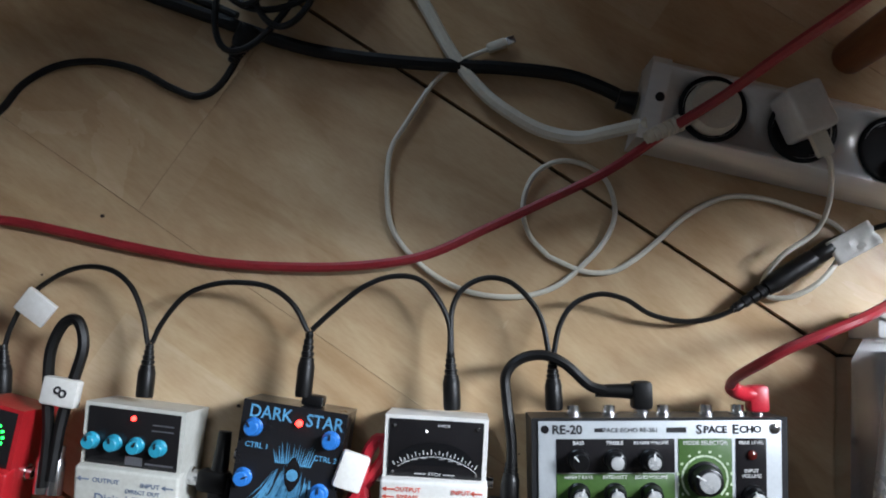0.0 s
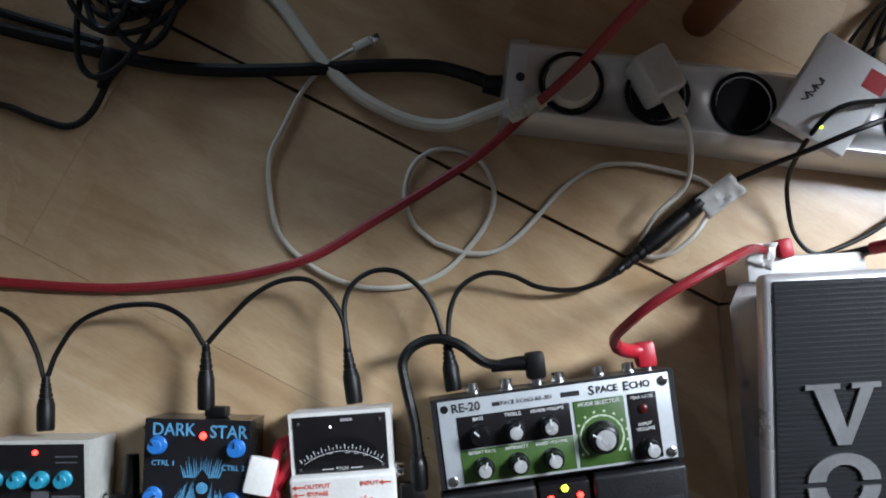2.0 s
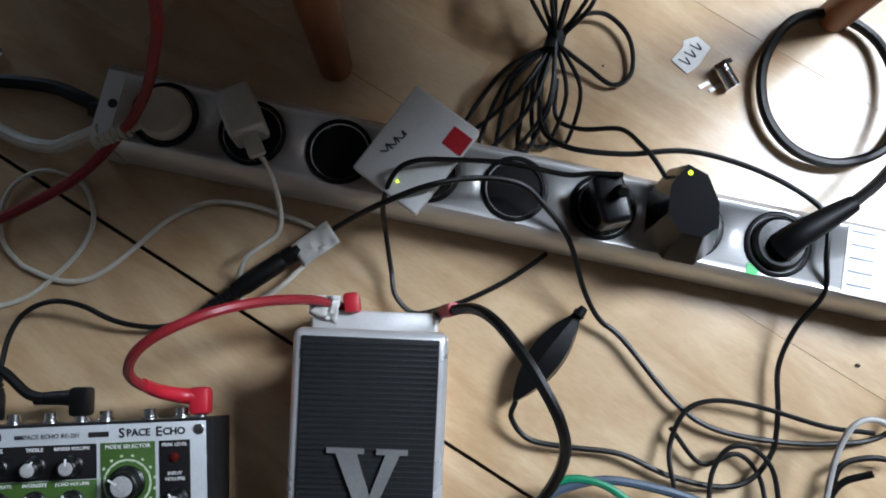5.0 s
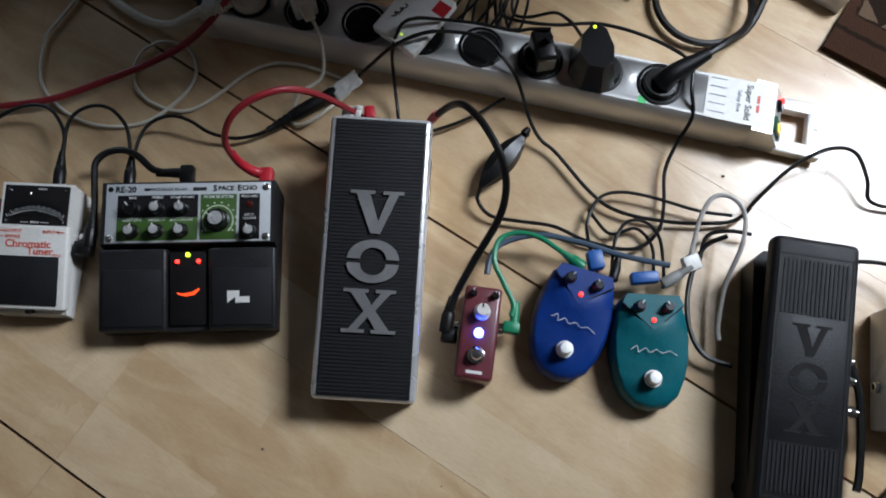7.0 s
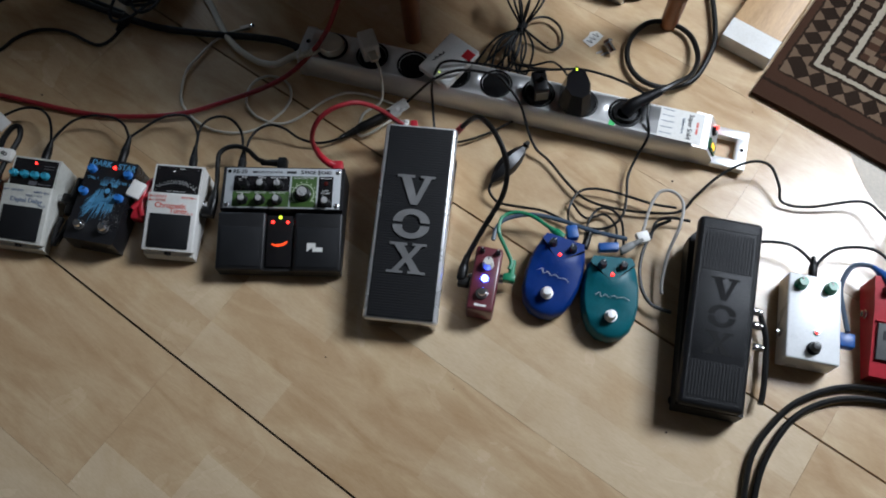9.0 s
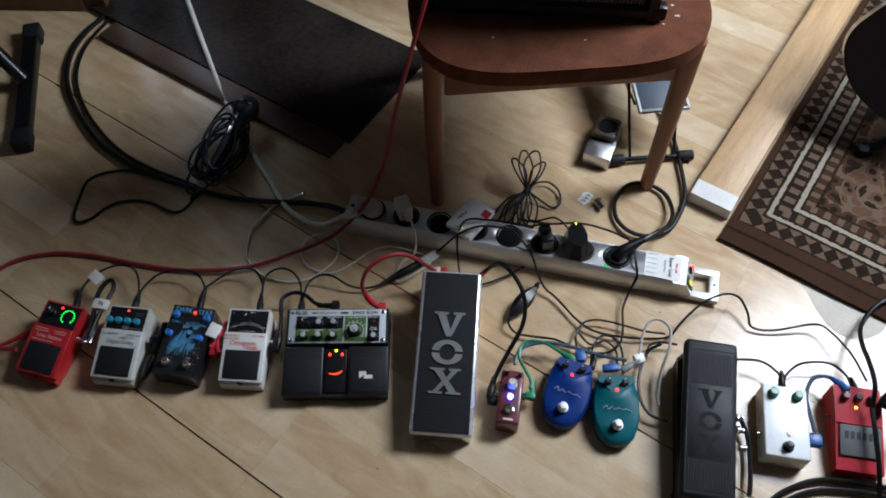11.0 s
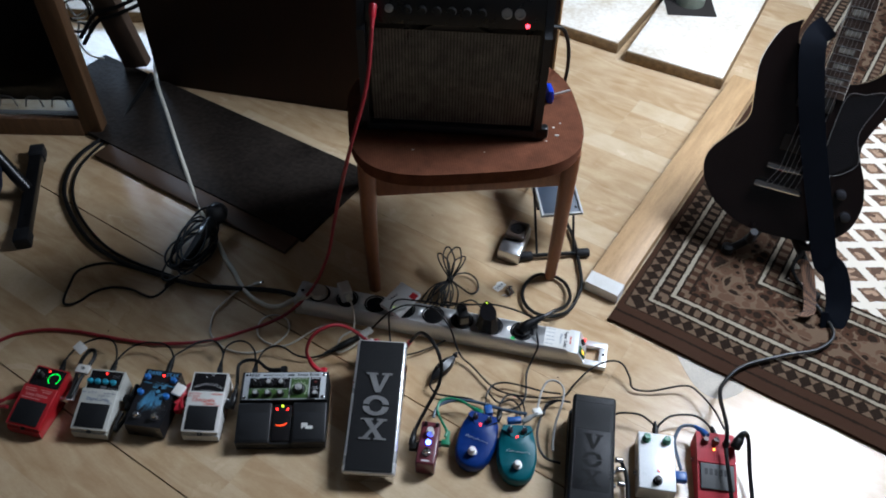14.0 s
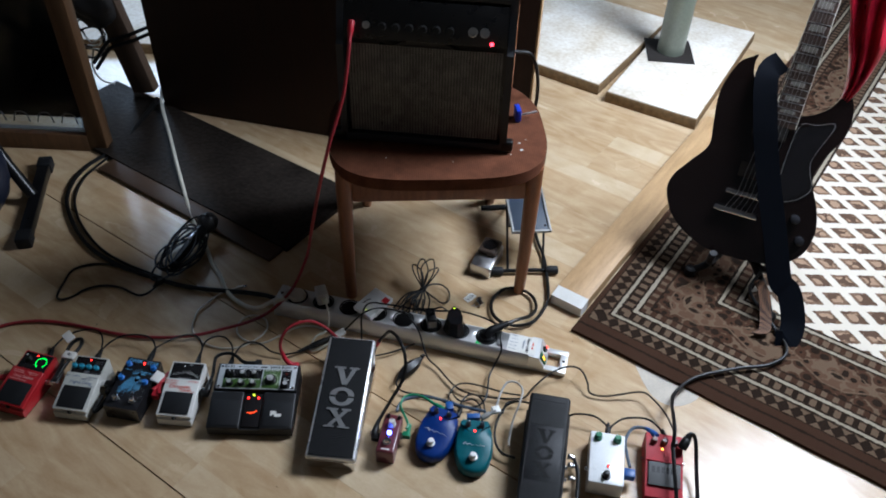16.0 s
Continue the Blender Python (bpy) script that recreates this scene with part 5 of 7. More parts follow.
def wall_charger():
    t = tagged(new("power_adaptor"), "bulky glossy black plug-in power adaptor with green lamp", "power adaptor")
    on(t, on_strip(SOCKETS[6], 0, HZ))
    gloss = mat("gloss_black_plastic", (0.006, 0.006, 0.007), 0.22, scale=8, bump=0.0)
    part("plug_base", lathe([(0.0195, -0.0105), (0.0195, 0.010), (0.0005, 0.010)], 28), BLACK, t)
    bm = prism([(-0.024, 0.036), (-0.004, 0.030), (0.012, 0.006), (0.016, -0.016), (0.004, -0.030), (-0.018, -0.030), (-0.034, -0.014), (-0.036, 0.014)], 0.008, 0.042, 0.0)
    for v in bm.verts:
        if v.co.z > 0.03:
            # the top leans back and narrows to a blunt crest
            v.co.x = -0.011 + (v.co.x + 0.011) * 0.72
            v.co.y = 0.008 + (v.co.y - 0.004) * 0.70
            v.co.z = 0.040 + 0.16 * (v.co.y - 0.008)
    bevelled(bm, 0.0085, 4)
    part("body", bm, gloss, t)
    led(t, at(-0.018, 0.025, 0.0425), 0.0016, LED_YELLOW, "yellow-green lamp")
    return t


wall_charger()


def kettle_plug():
    t = tagged(new("mains_plug"), "black angled mains plug in the power strip", "plug")
    on(t, on_strip(SOCKETS[7], 0, HZ))
    part("body", lathe([(0.0195, -0.0105), (0.0195, 0.003), (0.017, 0.007), (0.0005, 0.008)], 28), BLACK, t)
    boot = joined(tube([(0, -0.004, 0.006), (0.008, 0.006, 0.016), (0.026, 0.022, 0.019)], 0.0115, 14, 6, 0.0085), tube([(0.026, 0.022, 0.019), (0.041, 0.035, 0.022)], 0.0085, 12, 3, 0.0062))
    part("boot", boot, WELL, t, "ribbed strain relief")
    return t


kettle_plug()

# ---- guitar on its stand, strap and cloth ----
GX, GY, GZ = Vector((0.9497, -0.3122, -0.0225)), Vector((0.1716, 0.4595, 0.8714)), Vector((-0.2618, -0.8315, 0.4900))
GUITAR = Matrix((((GX.x, GY.x, GZ.x, 1.39)), (GX.y, GY.y, GZ.y, 0.60), (GX.z, GY.z, GZ.z, 0.09), (0, 0, 0, 1)))


def guitar():
    t = tagged(new("electric_guitar"), "dark solid-body electric guitar with two horns on a stand", "guitar")
    t.matrix_basis = GUITAR.copy()
    lacquer = mat("dark_brown_lacquer", (0.009, 0.005, 0.0045), 0.2, scale=10, coat=0.4)
    half = [(-0.03, 0.0), (-0.10, 0.012), (-0.165, 0.050), (-0.202, 0.105), (-0.203, 0.150), (-0.176, 0.195), (-0.143, 0.245), (-0.149, 0.300), (-0.158, 0.375), (-0.138, 0.445), (-0.112, 0.468), (-0.100, 0.474), (-0.102, 0.455), (-0.094, 0.425), (-0.068, 0.395), (-0.030, 0.372), (0.030, 0.365), (0.066, 0.378), (0.092, 0.404), (0.112, 0.438), (0.135, 0.405), (0.138, 0.345), (0.113, 0.285), (0.104, 0.230), (0.136, 0.165), (0.150, 0.105), (0.132, 0.045), (0.07, 0.010)]
    part("body", prism(closed_loop(half, 4), -0.034, 0.0, 0.006, 3), lacquer, t, "dark glossy body")
    guard = [(0.06, 0.165), (0.105, 0.205), (0.085, 0.27), (0.108, 0.36), (0.07, 0.352), (0.035, 0.335), (0.035, 0.20)]
    part("pick_guard", prism(guard, 0.0005, 0.003, 0.0006), PANELBLACK, t, "black pick guard")
    part("guard_edge", tube([(x, y, 0.0028) for x, y in closed_loop([(a * 1.02, b) for a, b in guard], 3)], 0.0005, 5, 2), mat("guard_edge", (0.25, 0.25, 0.24), 0.4), t, "thin pale edge line")
    part("bridge", box(-0.073, 0.010, 0.150, 0.163, 0.003, 0.014, 0.003), CHROME, t)
    part("tail_piece", box(-0.088, 0.018, 0.103, 0.119, 0.003, 0.016, 0.005), CHROME, t)
    for y in (0.195, 0.295):
        part("pickup", box(-0.060, 0.018, y, y + 0.038, 0.0005, 0.010, 0.003), mat("pickup_cover", (0.06, 0.055, 0.05), 0.25, 0.6), t)
    for x, y in ((0.097, 0.131), (0.122, 0.085), (0.070, 0.085), (0.085, 0.050)):
        part("knob", lathe([(0.012, 0.0), (0.012, 0.003), (0.0105, 0.014), (0.009, 0.015), (0.0005, 0.015)], 20), mat("smoke_knob", (0.025, 0.025, 0.028), 0.15), t, m=at(x, y, 0.0005))
    board = mat("rosewood", (0.04, 0.022, 0.014), 0.5, scale=20, stretch=(6, 0.5, 6))
    neck = [(-0.026, 0.33), (0.030, 0.33), (0.026, 0.80), (-0.018, 0.80)]
    part("neck", prism(neck, -0.012, 0.006, 0.006, 2), mat("mahogany_neck", (0.10, 0.03, 0.015), 0.3, coat=0.3), t)
    fb = part("fretboard", prism(neck, 0.0062, 0.0112, 0.001), board, t, "rosewood fretboard")
    part("binding", joined(tube([(-0.0262, 0.33, 0.009), (-0.0182, 0.80, 0.009)], 0.0014, 5, 2), tube([(0.0302, 0.33, 0.009), (0.0262, 0.80, 0.009)], 0.0014, 5, 2)), CREAM, fb, "cream binding")
    y, step = 0.345, 0.0135
    inlay = mat("pearl_inlay", (0.20, 0.185, 0.16), 0.35)
    i = 0
    while y < 0.79:
        part("fret", tube([(-0.0255 + 0.008 * (y - 0.33) / 0.47, y, 0.0113), (0.0295 - 0.004 * (y - 0.33) / 0.47, y, 0.0113)], 0.0009, 5, 2), BRUSHED, fb)
        if i % 2 == 1:
            part("inlay", box(-0.014, 0.018, y + step * 0.25, y + step * 0.85, 0.0112, 0.0115, 0), inlay, fb, "pearl block inlay")
        y += step
        step *= 1.057
        i += 1
    for k in range(6):
        x0, x1 = -0.050 + 0.0105 * k * 1.0, -0.014 + 0.0068 * k
        part("string", tube([(-0.062 + 0.0125 * k, 0.118, 0.016), (-0.045 + 0.0105 * k, 0.157, 0.0155), (x1 + 0.004, 0.80, 0.0135)], 0.0005, 4, 1, raw=False), BRUSHED, t)
    part("headstock", prism([(-0.03, 0.80), (0.038, 0.80), (0.048, 0.93), (0.004, 0.955), (-0.042, 0.93)], -0.014, 0.002, 0.003), lacquer, t)
    return t


guitar()


def strap():
    t = tagged(new("guitar_strap"), "navy-black webbing guitar strap hanging down to the carpet", "strap")
    navy = mat("navy_webbing", (0.0028, 0.0038, 0.0065), 0.8, scale=60, bump=0.5, spec=0.06)
    loc = [(-0.045, 0.475, -0.030), (-0.068, 0.435, 0.014), (-0.040, 0.335, 0.028), (-0.008, 0.25, 0.028), (0.030, 0.162, 0.030), (0.068, 0.08, 0.034), (0.108, -0.01, 0.042)]
    pts = [GUITAR @ Vector(p) for p in loc] + [Vector((1.500, 0.50, 0.085)), Vector((1.512, 0.45, 0.040)), Vector((1.498, 0.415, 0.016)), Vector((1.470, 0.408, 0.014))]
    line = spline(pts, 6)
    bm = bmesh.new()
    prev = None
    for p in line:
        n = GZ
        d = (line[min(line.index(p) + 1, len(line) - 1)] - line[max(line.index(p) - 1, 0)]).normalized()
        w = d.cross(n).normalized() * 0.0265
        cur = [bm.verts.new(p + s * w + n * o) for s, o in ((-1, 0), (1, 0), (1, 0.003), (-1, 0.003))]
        if prev:
            for k in range(4):
                bm.faces.new((prev[k], prev[(k + 1) % 4], cur[(k + 1) % 4], cur[k]))
        else:
            bm.faces.new(cur[::-1])
        prev = cur
    bm.faces.new(prev)
    part("webbing", bm, navy, t)
    # the turned-back end shows its woven dotted side
    dots = mat("woven_dots", (0.45, 0.36, 0.28), 0.8, scale=40, base2=(0.12, 0.03, 0.015))
    cn = dots.node_tree
    ch = cn.nodes.new("ShaderNodeTexChecker")
    ch.inputs["Scale"].default_value = 260
    ch.inputs["Color1"].default_value, ch.inputs["Color2"].default_value = (0.22, 0.11, 0.06, 1), (0.010, 0.007, 0.006, 1)
    cn.links.new(cn.nodes["Mapping"].outputs[0], ch.inputs[0])
    cn.links.new(ch.outputs[0], cn.nodes["Principled BSDF"].inputs["Base Color"])
    loop = spline([(1.432, 0.535, 0.075), (1.447, 0.515, 0.060), (1.452, 0.475, 0.030), (1.447, 0.435, 0.012), (1.425, 0.420, 0.012)], 6)
    b2 = bmesh.new()
    prev = None
    for p in loop:
        cur = [b2.verts.new(p + Vector(o)) for o in ((-0.010, 0.004, 0.004), (0.014, -0.004, 0.010), (0.014, -0.004, 0.013), (-0.010, 0.004, 0.007))]
        if prev:
            for k in range(4):
                b2.faces.new((prev[k], prev[(k + 1) % 4], cur[(k + 1) % 4], cur[k]))
        else:
            b2.faces.new(cur[::-1])
        prev = cur
    b2.faces.new(prev)
    part("turned_end", b2, dots, t, "woven dotted lining")
    return t


strap()


def guitar_stand():
    t = tagged(new("guitar_stand"), "black tubular guitar stand on the carpet", "stand")
    r = 0.0095
    part("upright", tube([(1.42, 0.72, 0.06), (1.47, 0.82, 0.36)], r, 10, 3), BLACK, t)
    part("leg", tube([(1.41, 0.70, 0.11), (1.345, 0.63, 0.05), (1.30, 0.62, 0.02)], r, 10, 5), BLACK, t)
    part("leg", tube([(1.41, 0.70, 0.11), (1.46, 0.56, 0.05), (1.47, 0.48, 0.02)], r, 10, 5), BLACK, t)
    part("leg", tube([(1.41, 0.70, 0.11), (1.50, 0.86, 0.05), (1.55, 0.98, 0.02)], r, 10, 5), BLACK, t)
    for e in ((1.30, 0.62), (1.47, 0.48), (1.55, 0.98)):
        part("rubber_foot", lathe([(0.010, 0.010), (0.0135, 0.013), (0.0135, 0.03), (0.009, 0.034)], 14), RUBBER, t, m=at(e[0], e[1], -0.0005))
    part("cradle", tube([(1.33, 0.585, 0.115), (1.335, 0.600, 0.075), (1.40, 0.665, 0.072), (1.46, 0.585, 0.075), (1.465, 0.57, 0.115)], 0.009, 10, 6), RUBBER, t, "padded cradle arms")
    return t


guitar_stand()


def red_cloth():
    t = tagged(new("red_cloth"), "crumpled deep-red satin cloth hanging beside the guitar neck", "cloth")
    satin = mat("red_satin", (0.62, 0.016, 0.045), 0.32, scale=16, var=0.2, base2=(0.24, 0.006, 0.018))
    bm = bmesh.new()
    n, rows_ = 28, 26
    grid = []
    for j in range(rows_):
        v = j / (rows_ - 1)
        width = 0.005 + 0.018 * v + 0.026 * min(1, max(0, v - 0.16) * 3.2) + 0.10 * max(0, v - 0.60)
        row = []
        for i in range(n):
            u = i / (n - 1) - 0.5
            fold = 0.014 * math.sin(u * 17 + v * 5) * (0.4 + v) + 0.010 * noise.noise((u * 5, v * 7, 1))
            q = Vector((1.548, 0.764, 0.388)) + Vector((0.93, -0.36, 0)) * (u * width * 2 + 0.03 * v + 0.018 * math.sin(v * 6)) + Vector((0.02, 0.06, 0.42)) * v + Vector((-0.36, -0.93, 0)) * fold
            row.append(bm.verts.new(q))
        grid.append(row)
    for a, b in zip(grid, grid[1:]):
        for i in range(n - 1):
            bm.faces.new((a[i], a[i + 1], b[i + 1], b[i]))
    ob = part("cloth", bm, satin, t)
    sol = ob.modifiers.new("thickness", "SOLIDIFY")
    sol.thickness = 0.0015
    return t


red_cloth()

# ---- under and behind the chair ----


def socket_adaptor():
    t = thing("socket_block", 0.788, 0.600, 0, -17, "silver and brown plug-in timer block on the floor", "adaptor")
    part("case", box(-0.027, 0.027, -0.052, 0.048, 0.0005, 0.034, 0.003, 2), BRUSHED, t)
    part("socket_top", box(-0.024, 0.024, -0.010, 0.047, 0.0345, 0.050, 0.006, 3), mat("brown_smoked_plastic", (0.06, 0.04, 0.03), 0.35), t, "smoky brown socket")
    part("socket_well", lathe([(0.018, 0.0), (0.018, 0.002), (0.015, 0.002), (0.0145, 0.0006), (0.0005, 0.0006)], 24), BLACK, t, m=at(0, 0.018, 0.050))
    return t


socket_adaptor()


def footstool():
    t = tagged(new("folding_stand"), "folding metal stand with a dark blue tray on thin legs", "stand")
    M = pose(0.872, 0.715, 0.125, 8, 0, 11)
    part("tray", box(-0.046, 0.046, -0.105, 0.115, -0.003, 0.0, 0.001), mat("dark_blue_vinyl", (0.03, 0.045, 0.07), 0.5, scale=30), t, "dark blue tray", m=M.copy())
    rim = joined(box(-0.050, -0.044, -0.109, 0.118, -0.004, 0.004, 0.001), box(0.044, 0.050, -0.109, 0.118, -0.004, 0.004, 0.001), box(-0.044, 0.044, -0.109, -0.103, -0.004, 0.004, 0.001), box(-0.044, 0.044, 0.112, 0.118, -0.004, 0.004, 0.001))
    part("tray_rim", rim, mat("dull_rim", (0.28, 0.28, 0.27), 0.5, 0.4), t, "dull metal rim", m=M.copy())
    part("floor_bar", tube([(0.822, 0.565, 0.012), (0.945, 0.585, 0.012)], 0.005, 10, 2), BLACK, t)
    for e in ((0.815, 0.564), (0.952, 0.586)):
        part("foam_foot", cyl(0.011, -0.016, 0.016, 0, 0, 14, bev=0.003), RUBBER, t, m=at(e[0], e[1], 0.0115, 0, 90, 9))
    part("leg", tube([(0.842, 0.568, 0.012), (0.826, 0.70, 0.122)], 0.003, 8, 2), BLACK, t)
    part("leg", tube([(0.930, 0.582, 0.012), (0.921, 0.72, 0.124)], 0.003, 8, 2), BLACK, t)
    part("leg", tube([(0.83, 0.83, 0.008), (0.836, 0.62, 0.114)], 0.003, 8, 2), BLACK, t)
    part("leg", tube([(0.90, 0.845, 0.008), (0.925, 0.635, 0.114)], 0.003, 8, 2), BLACK, t)
    part("back_bar", tube([(0.76, 0.815, 0.008), (0.91, 0.847, 0.008)], 0.007, 10, 2), RUBBER, t)
    return t


footstool()

# ---- the dim corner on the other side ----


def old_window():
    t = thing("old_window", -0.372, 0.958, 0, 3.0, "old wooden window sash with dark glass leaning in the corner", "window sash")
    oak = mat("honey_wood", (0.12, 0.062, 0.028), 0.55, scale=12, stretch=(6, 6, 0.6), base2=(0.065, 0.032, 0.015), spec=0.3)
    # The sash's unseen upper part is made tall to hold back gable light.
    part("stile", box(-0.030, 0.022, -0.022, 0.022, 0.0, 1.75, 0.003), oak, t)
    part("bottom_rail", box(-0.85, -0.0305, -0.024, 0.020, 0.0, 0.055, 0.003), oak, t)
    part("stile", box(-0.902, -0.8505, -0.022, 0.022, 0.0, 1.75, 0.003), oak, t)
    part("top_rail", box(-0.85, -0.0305, -0.022, 0.022, 1.70, 1.75, 0.003), oak, t)
    gl = bpy.data.materials.new("old_glass")
    gl.use_nodes = True
    p = gl.node_tree.nodes["Principled BSDF"]
    p.inputs["Transmission Weight"].default_value, p.inputs["Roughness"].default_value, p.inputs["IOR"].default_value = 1.0, 0.06, 1.25
    p.inputs["Base Color"].default_value = (0.45, 0.47, 0.46, 1)
    part("pane", box(-0.85, -0.031, -0.002, 0.002, 0.055, 1.70, 0), gl, t, "grey-tinted glass pane")
    # Added board: its near-black colour stands for the dimness behind the pane.
    part("backing", box(-0.86, -0.025, 0.024, 0.032, 0.085, 1.73, 0.001), mat("added_dark_backing", (0.010, 0.008, 0.007), 0.7, scale=8, var=0.4), t, "added dark board for the darkness behind the glass")
    part("scroll_work", joined(*[tube([(-0.80 + 0.07 * i, -0.005, 0.085), (-0.785 + 0.07 * i, -0.006, 0.115), (-0.76 + 0.07 * i, -0.005, 0.112), (-0.752 + 0.07 * i, -0.006, 0.085)], 0.002, 6, 5) for i in range(11)]), mat("dull_wire", (0.10, 0.10, 0.10), 0.5, 0.6), t, "wire scrolls")
    return t


old_window()


def timber_post():
    t = thing("timber_post", -0.357, 1.268, 0.010, 0, "dark rough timber post wound with black cable", "post", ry=-11)
    part("post", box(-0.037, 0.037, -0.02, 0.02, 0.003, 1.0, 0.004), mat("rough_timber", (0.075, 0.045, 0.028), 0.8, scale=10, stretch=(5, 5, 0.5), bump=0.5), t)
    for k, z in enumerate((0.17, 0.19)):
        part("cable_wrap", tube([(-0.10, -0.05, z - 0.05), (-0.042, -0.028, z), (0.0, -0.026, z + 0.01), (0.042, -0.027, z + 0.018), (0.11, -0.01, z + 0.03)], 0.006, 8, 5), CABLE, t)
    return t


timber_post()


def hanging_clutter():
    t = tagged(new("cable_bundle"), "dark bundle of coiled cable and cloth hanging on a timber post", "cable")
    rg = random.Random(5)
    bm = bmesh.new()
    bmesh.ops.create_icosphere(bm, subdivisions=4, radius=1)
    for v in bm.verts:
        k = 1 + 0.22 * noise.noise(v.co * 1.6) + 0.08 * noise.noise(v.co * 5)
        v.co = Vector((v.co.x * 0.085 * k, v.co.y * 0.05 * k, v.co.z * 0.075 * k))
    part("cloth", bm, mat("charcoal_cloth", (0.016, 0.013, 0.012), 0.85, scale=30, bump=0.6), t, m=Matrix.Translation((-0.455, 1.262, 0.315)))
    for k in range(7):
        cx, cz, r = -0.50 + rg.uniform(-0.02, 0.02), 0.20 + rg.uniform(-0.03, 0.03), rg.uniform(0.035, 0.065)
        ring = [(cx + r * math.cos(a), 1.27 + 0.012 * math.sin(3 * a + k), cz + 1.25 * r * math.sin(a)) for a in [2 * math.pi * i / 12 for i in range(13)]]
        part("loop", tube(ring, 0.003, 7, 4), CABLE if k % 3 else CREAM, t)
    part("hanging_end", tube([(-0.50, 1.27, 0.15), (-0.515, 1.26, 0.09), (-0.49, 1.25, 0.05), (-0.45, 1.25, 0.04)], 0.003, 7, 6), CREAM, t, "pale loose end")
    return t


hanging_clutter()
# Added white sheet: its colour gives the brightness of the lit floor here.
slab(-0.85, 1.52, 0.80, 0.75, 0, "white sheet added in the far corner to show its bright floor light")


def stand_foot():
    t = tagged(new("keyboard_stand"), "black metal stand foot with a slanting tube", "stand")
    part("foot_bar", box(-0.016, 0.016, -0.175, 0.175, 0.004, 0.030, 0.004), BLACK, t, m=pose(-0.438, 0.675, 0, 0, 0, 17))
    for s in (-1, 1):
        part("rubber_cap", box(-0.019, 0.019, -0.022, 0.022, 0.0, 0.034, 0.005), RUBBER, t, m=pose(-0.438 - s * 0.047, 0.675 + s * 0.155, 0, 0, 0, 17))
    part("tube", tube([(-0.445, 0.68, 0.028), (-0.53, 0.72, 0.15), (-0.63, 0.78, 0.32)], 0.015, 12, 3), BLACK, t)
    part("tube", tube([(-0.60, 0.62, 0.02), (-0.56, 0.73, 0.20), (-0.53, 0.80, 0.36)], 0.013, 12, 3), BLACK, t)
    return t


stand_foot()


def gig_bag():
    t = thing("gig_bag", -0.60, 0.64, 0, 10, "soft navy-black padded bag slumped on the floor", "bag")
    bm = bmesh.new()
    bmesh.ops.create_icosphere(bm, subdivisions=4, radius=1)
    for v in bm.verts:
        k = 1 + 0.16 * noise.noise(v.co * 1.7) + 0.05 * noise.noise(v.co * 6)
        v.co = Vector((v.co.x * 0.13 * k, v.co.y * 0.10 * k, max(0.002, 0.10 + v.co.z * 0.13 * k)))
    part("bag", bm, mat("navy_nylon", (0.010, 0.013, 0.026), 0.45, scale=30, bump=0.5), t)
    part("zip", tube([(-0.10, -0.07, 0.06), (-0.05, -0.10, 0.13), (0.04, -0.098, 0.16), (0.10, -0.06, 0.12)], 0.003, 6, 6), BRUSHED, t)
    return t


gig_bag()

# ---- cables and leads ----


def lead(pts, z, r, material, parent, name="lead", label="", steps=6):
    line = [(p[0], p[1], p[2] if len(p) > 2 else z) for p in pts]
    return part(name, tube(line, r, 8, steps), material, parent, label)


def cable(label, pts, z, r, material, name="cable"):
    t = tagged(new(name), label, "cable")
    lead(pts, z, r, material, t)
    return t


def barrel(parent, a, b, r, material=CABLE, name="plug"):
    """A plug with a ribbed grip from a (thick, at the socket) to b (thin)."""
    a, b = Vector(a), Vector(b)
    d = b - a
    L = d.length
    M = Matrix.Translation(a) @ d.to_track_quat("Z", "Y").to_matrix().to_4x4()
    prof = [(r * 0.9, 0.0), (r, L * 0.05), (r, L * 0.45), (r * 0.9, L * 0.5)]
    for k in range(5):
        s = L * (0.52 + 0.09 * k)
        q = r * (0.85 - 0.09 * k)
        prof += [(q, s), (q, s + L * 0.05), (q * 0.8, s + L * 0.055), (q * 0.8, s + L * 0.085)]
    return part(name, lathe(prof, 14), material, parent, m=M)


def elbow(parent, x, y, z, rz, material, size=1.0, name="plug"):
    """An angled jack plug: a head on the socket and a boot lying across."""
    s = size
    head = joined(box(-0.007 * s, 0.007 * s, -0.004 * s, 0.016 * s, -0.0075 * s, 0.0075 * s, 0.003 * s, 2), tube([(0, 0.008 * s, 0), (-0.014 * s, 0.009 * s, 0), (-0.032 * s, 0.009 * s, 0)], 0.0062 * s, 12, 3, 0.0042 * s))
    pl = part(name, head, material, parent, m=pose(x, y, z, 0, 0, rz))
    part("tip", cyl(0.0045 * s, 0.0, 0.008 * s, 0, 0, 12), CHROME, pl, "metal sleeve", m=pose(x, y, z, 0, 0, rz) @ at(0, -0.011 * s, 0, -90))
    return pl


# daisy-chain supply
t = tagged(new("daisy_chain_cable"), "thin black daisy-chain power cable looping between pedals", "cable")
lead([(-0.040, 0.180), (-0.046, 0.200), (-0.057, 0.220), (-0.073, 0.231), (-0.094, 0.232), (-0.114, 0.223), (-0.133, 0.205), (-0.142, 0.183), (-0.145, 0.165)], 0.030, 0.0020, CABLE, t)
lead([(-0.037, 0.181), (-0.031, 0.197), (-0.017, 0.217), (0.003, 0.227), (0.024, 0.230), (0.045, 0.228), (0.063, 0.217), (0.075, 0.199)], 0.030, 0.0020, CABLE, t)
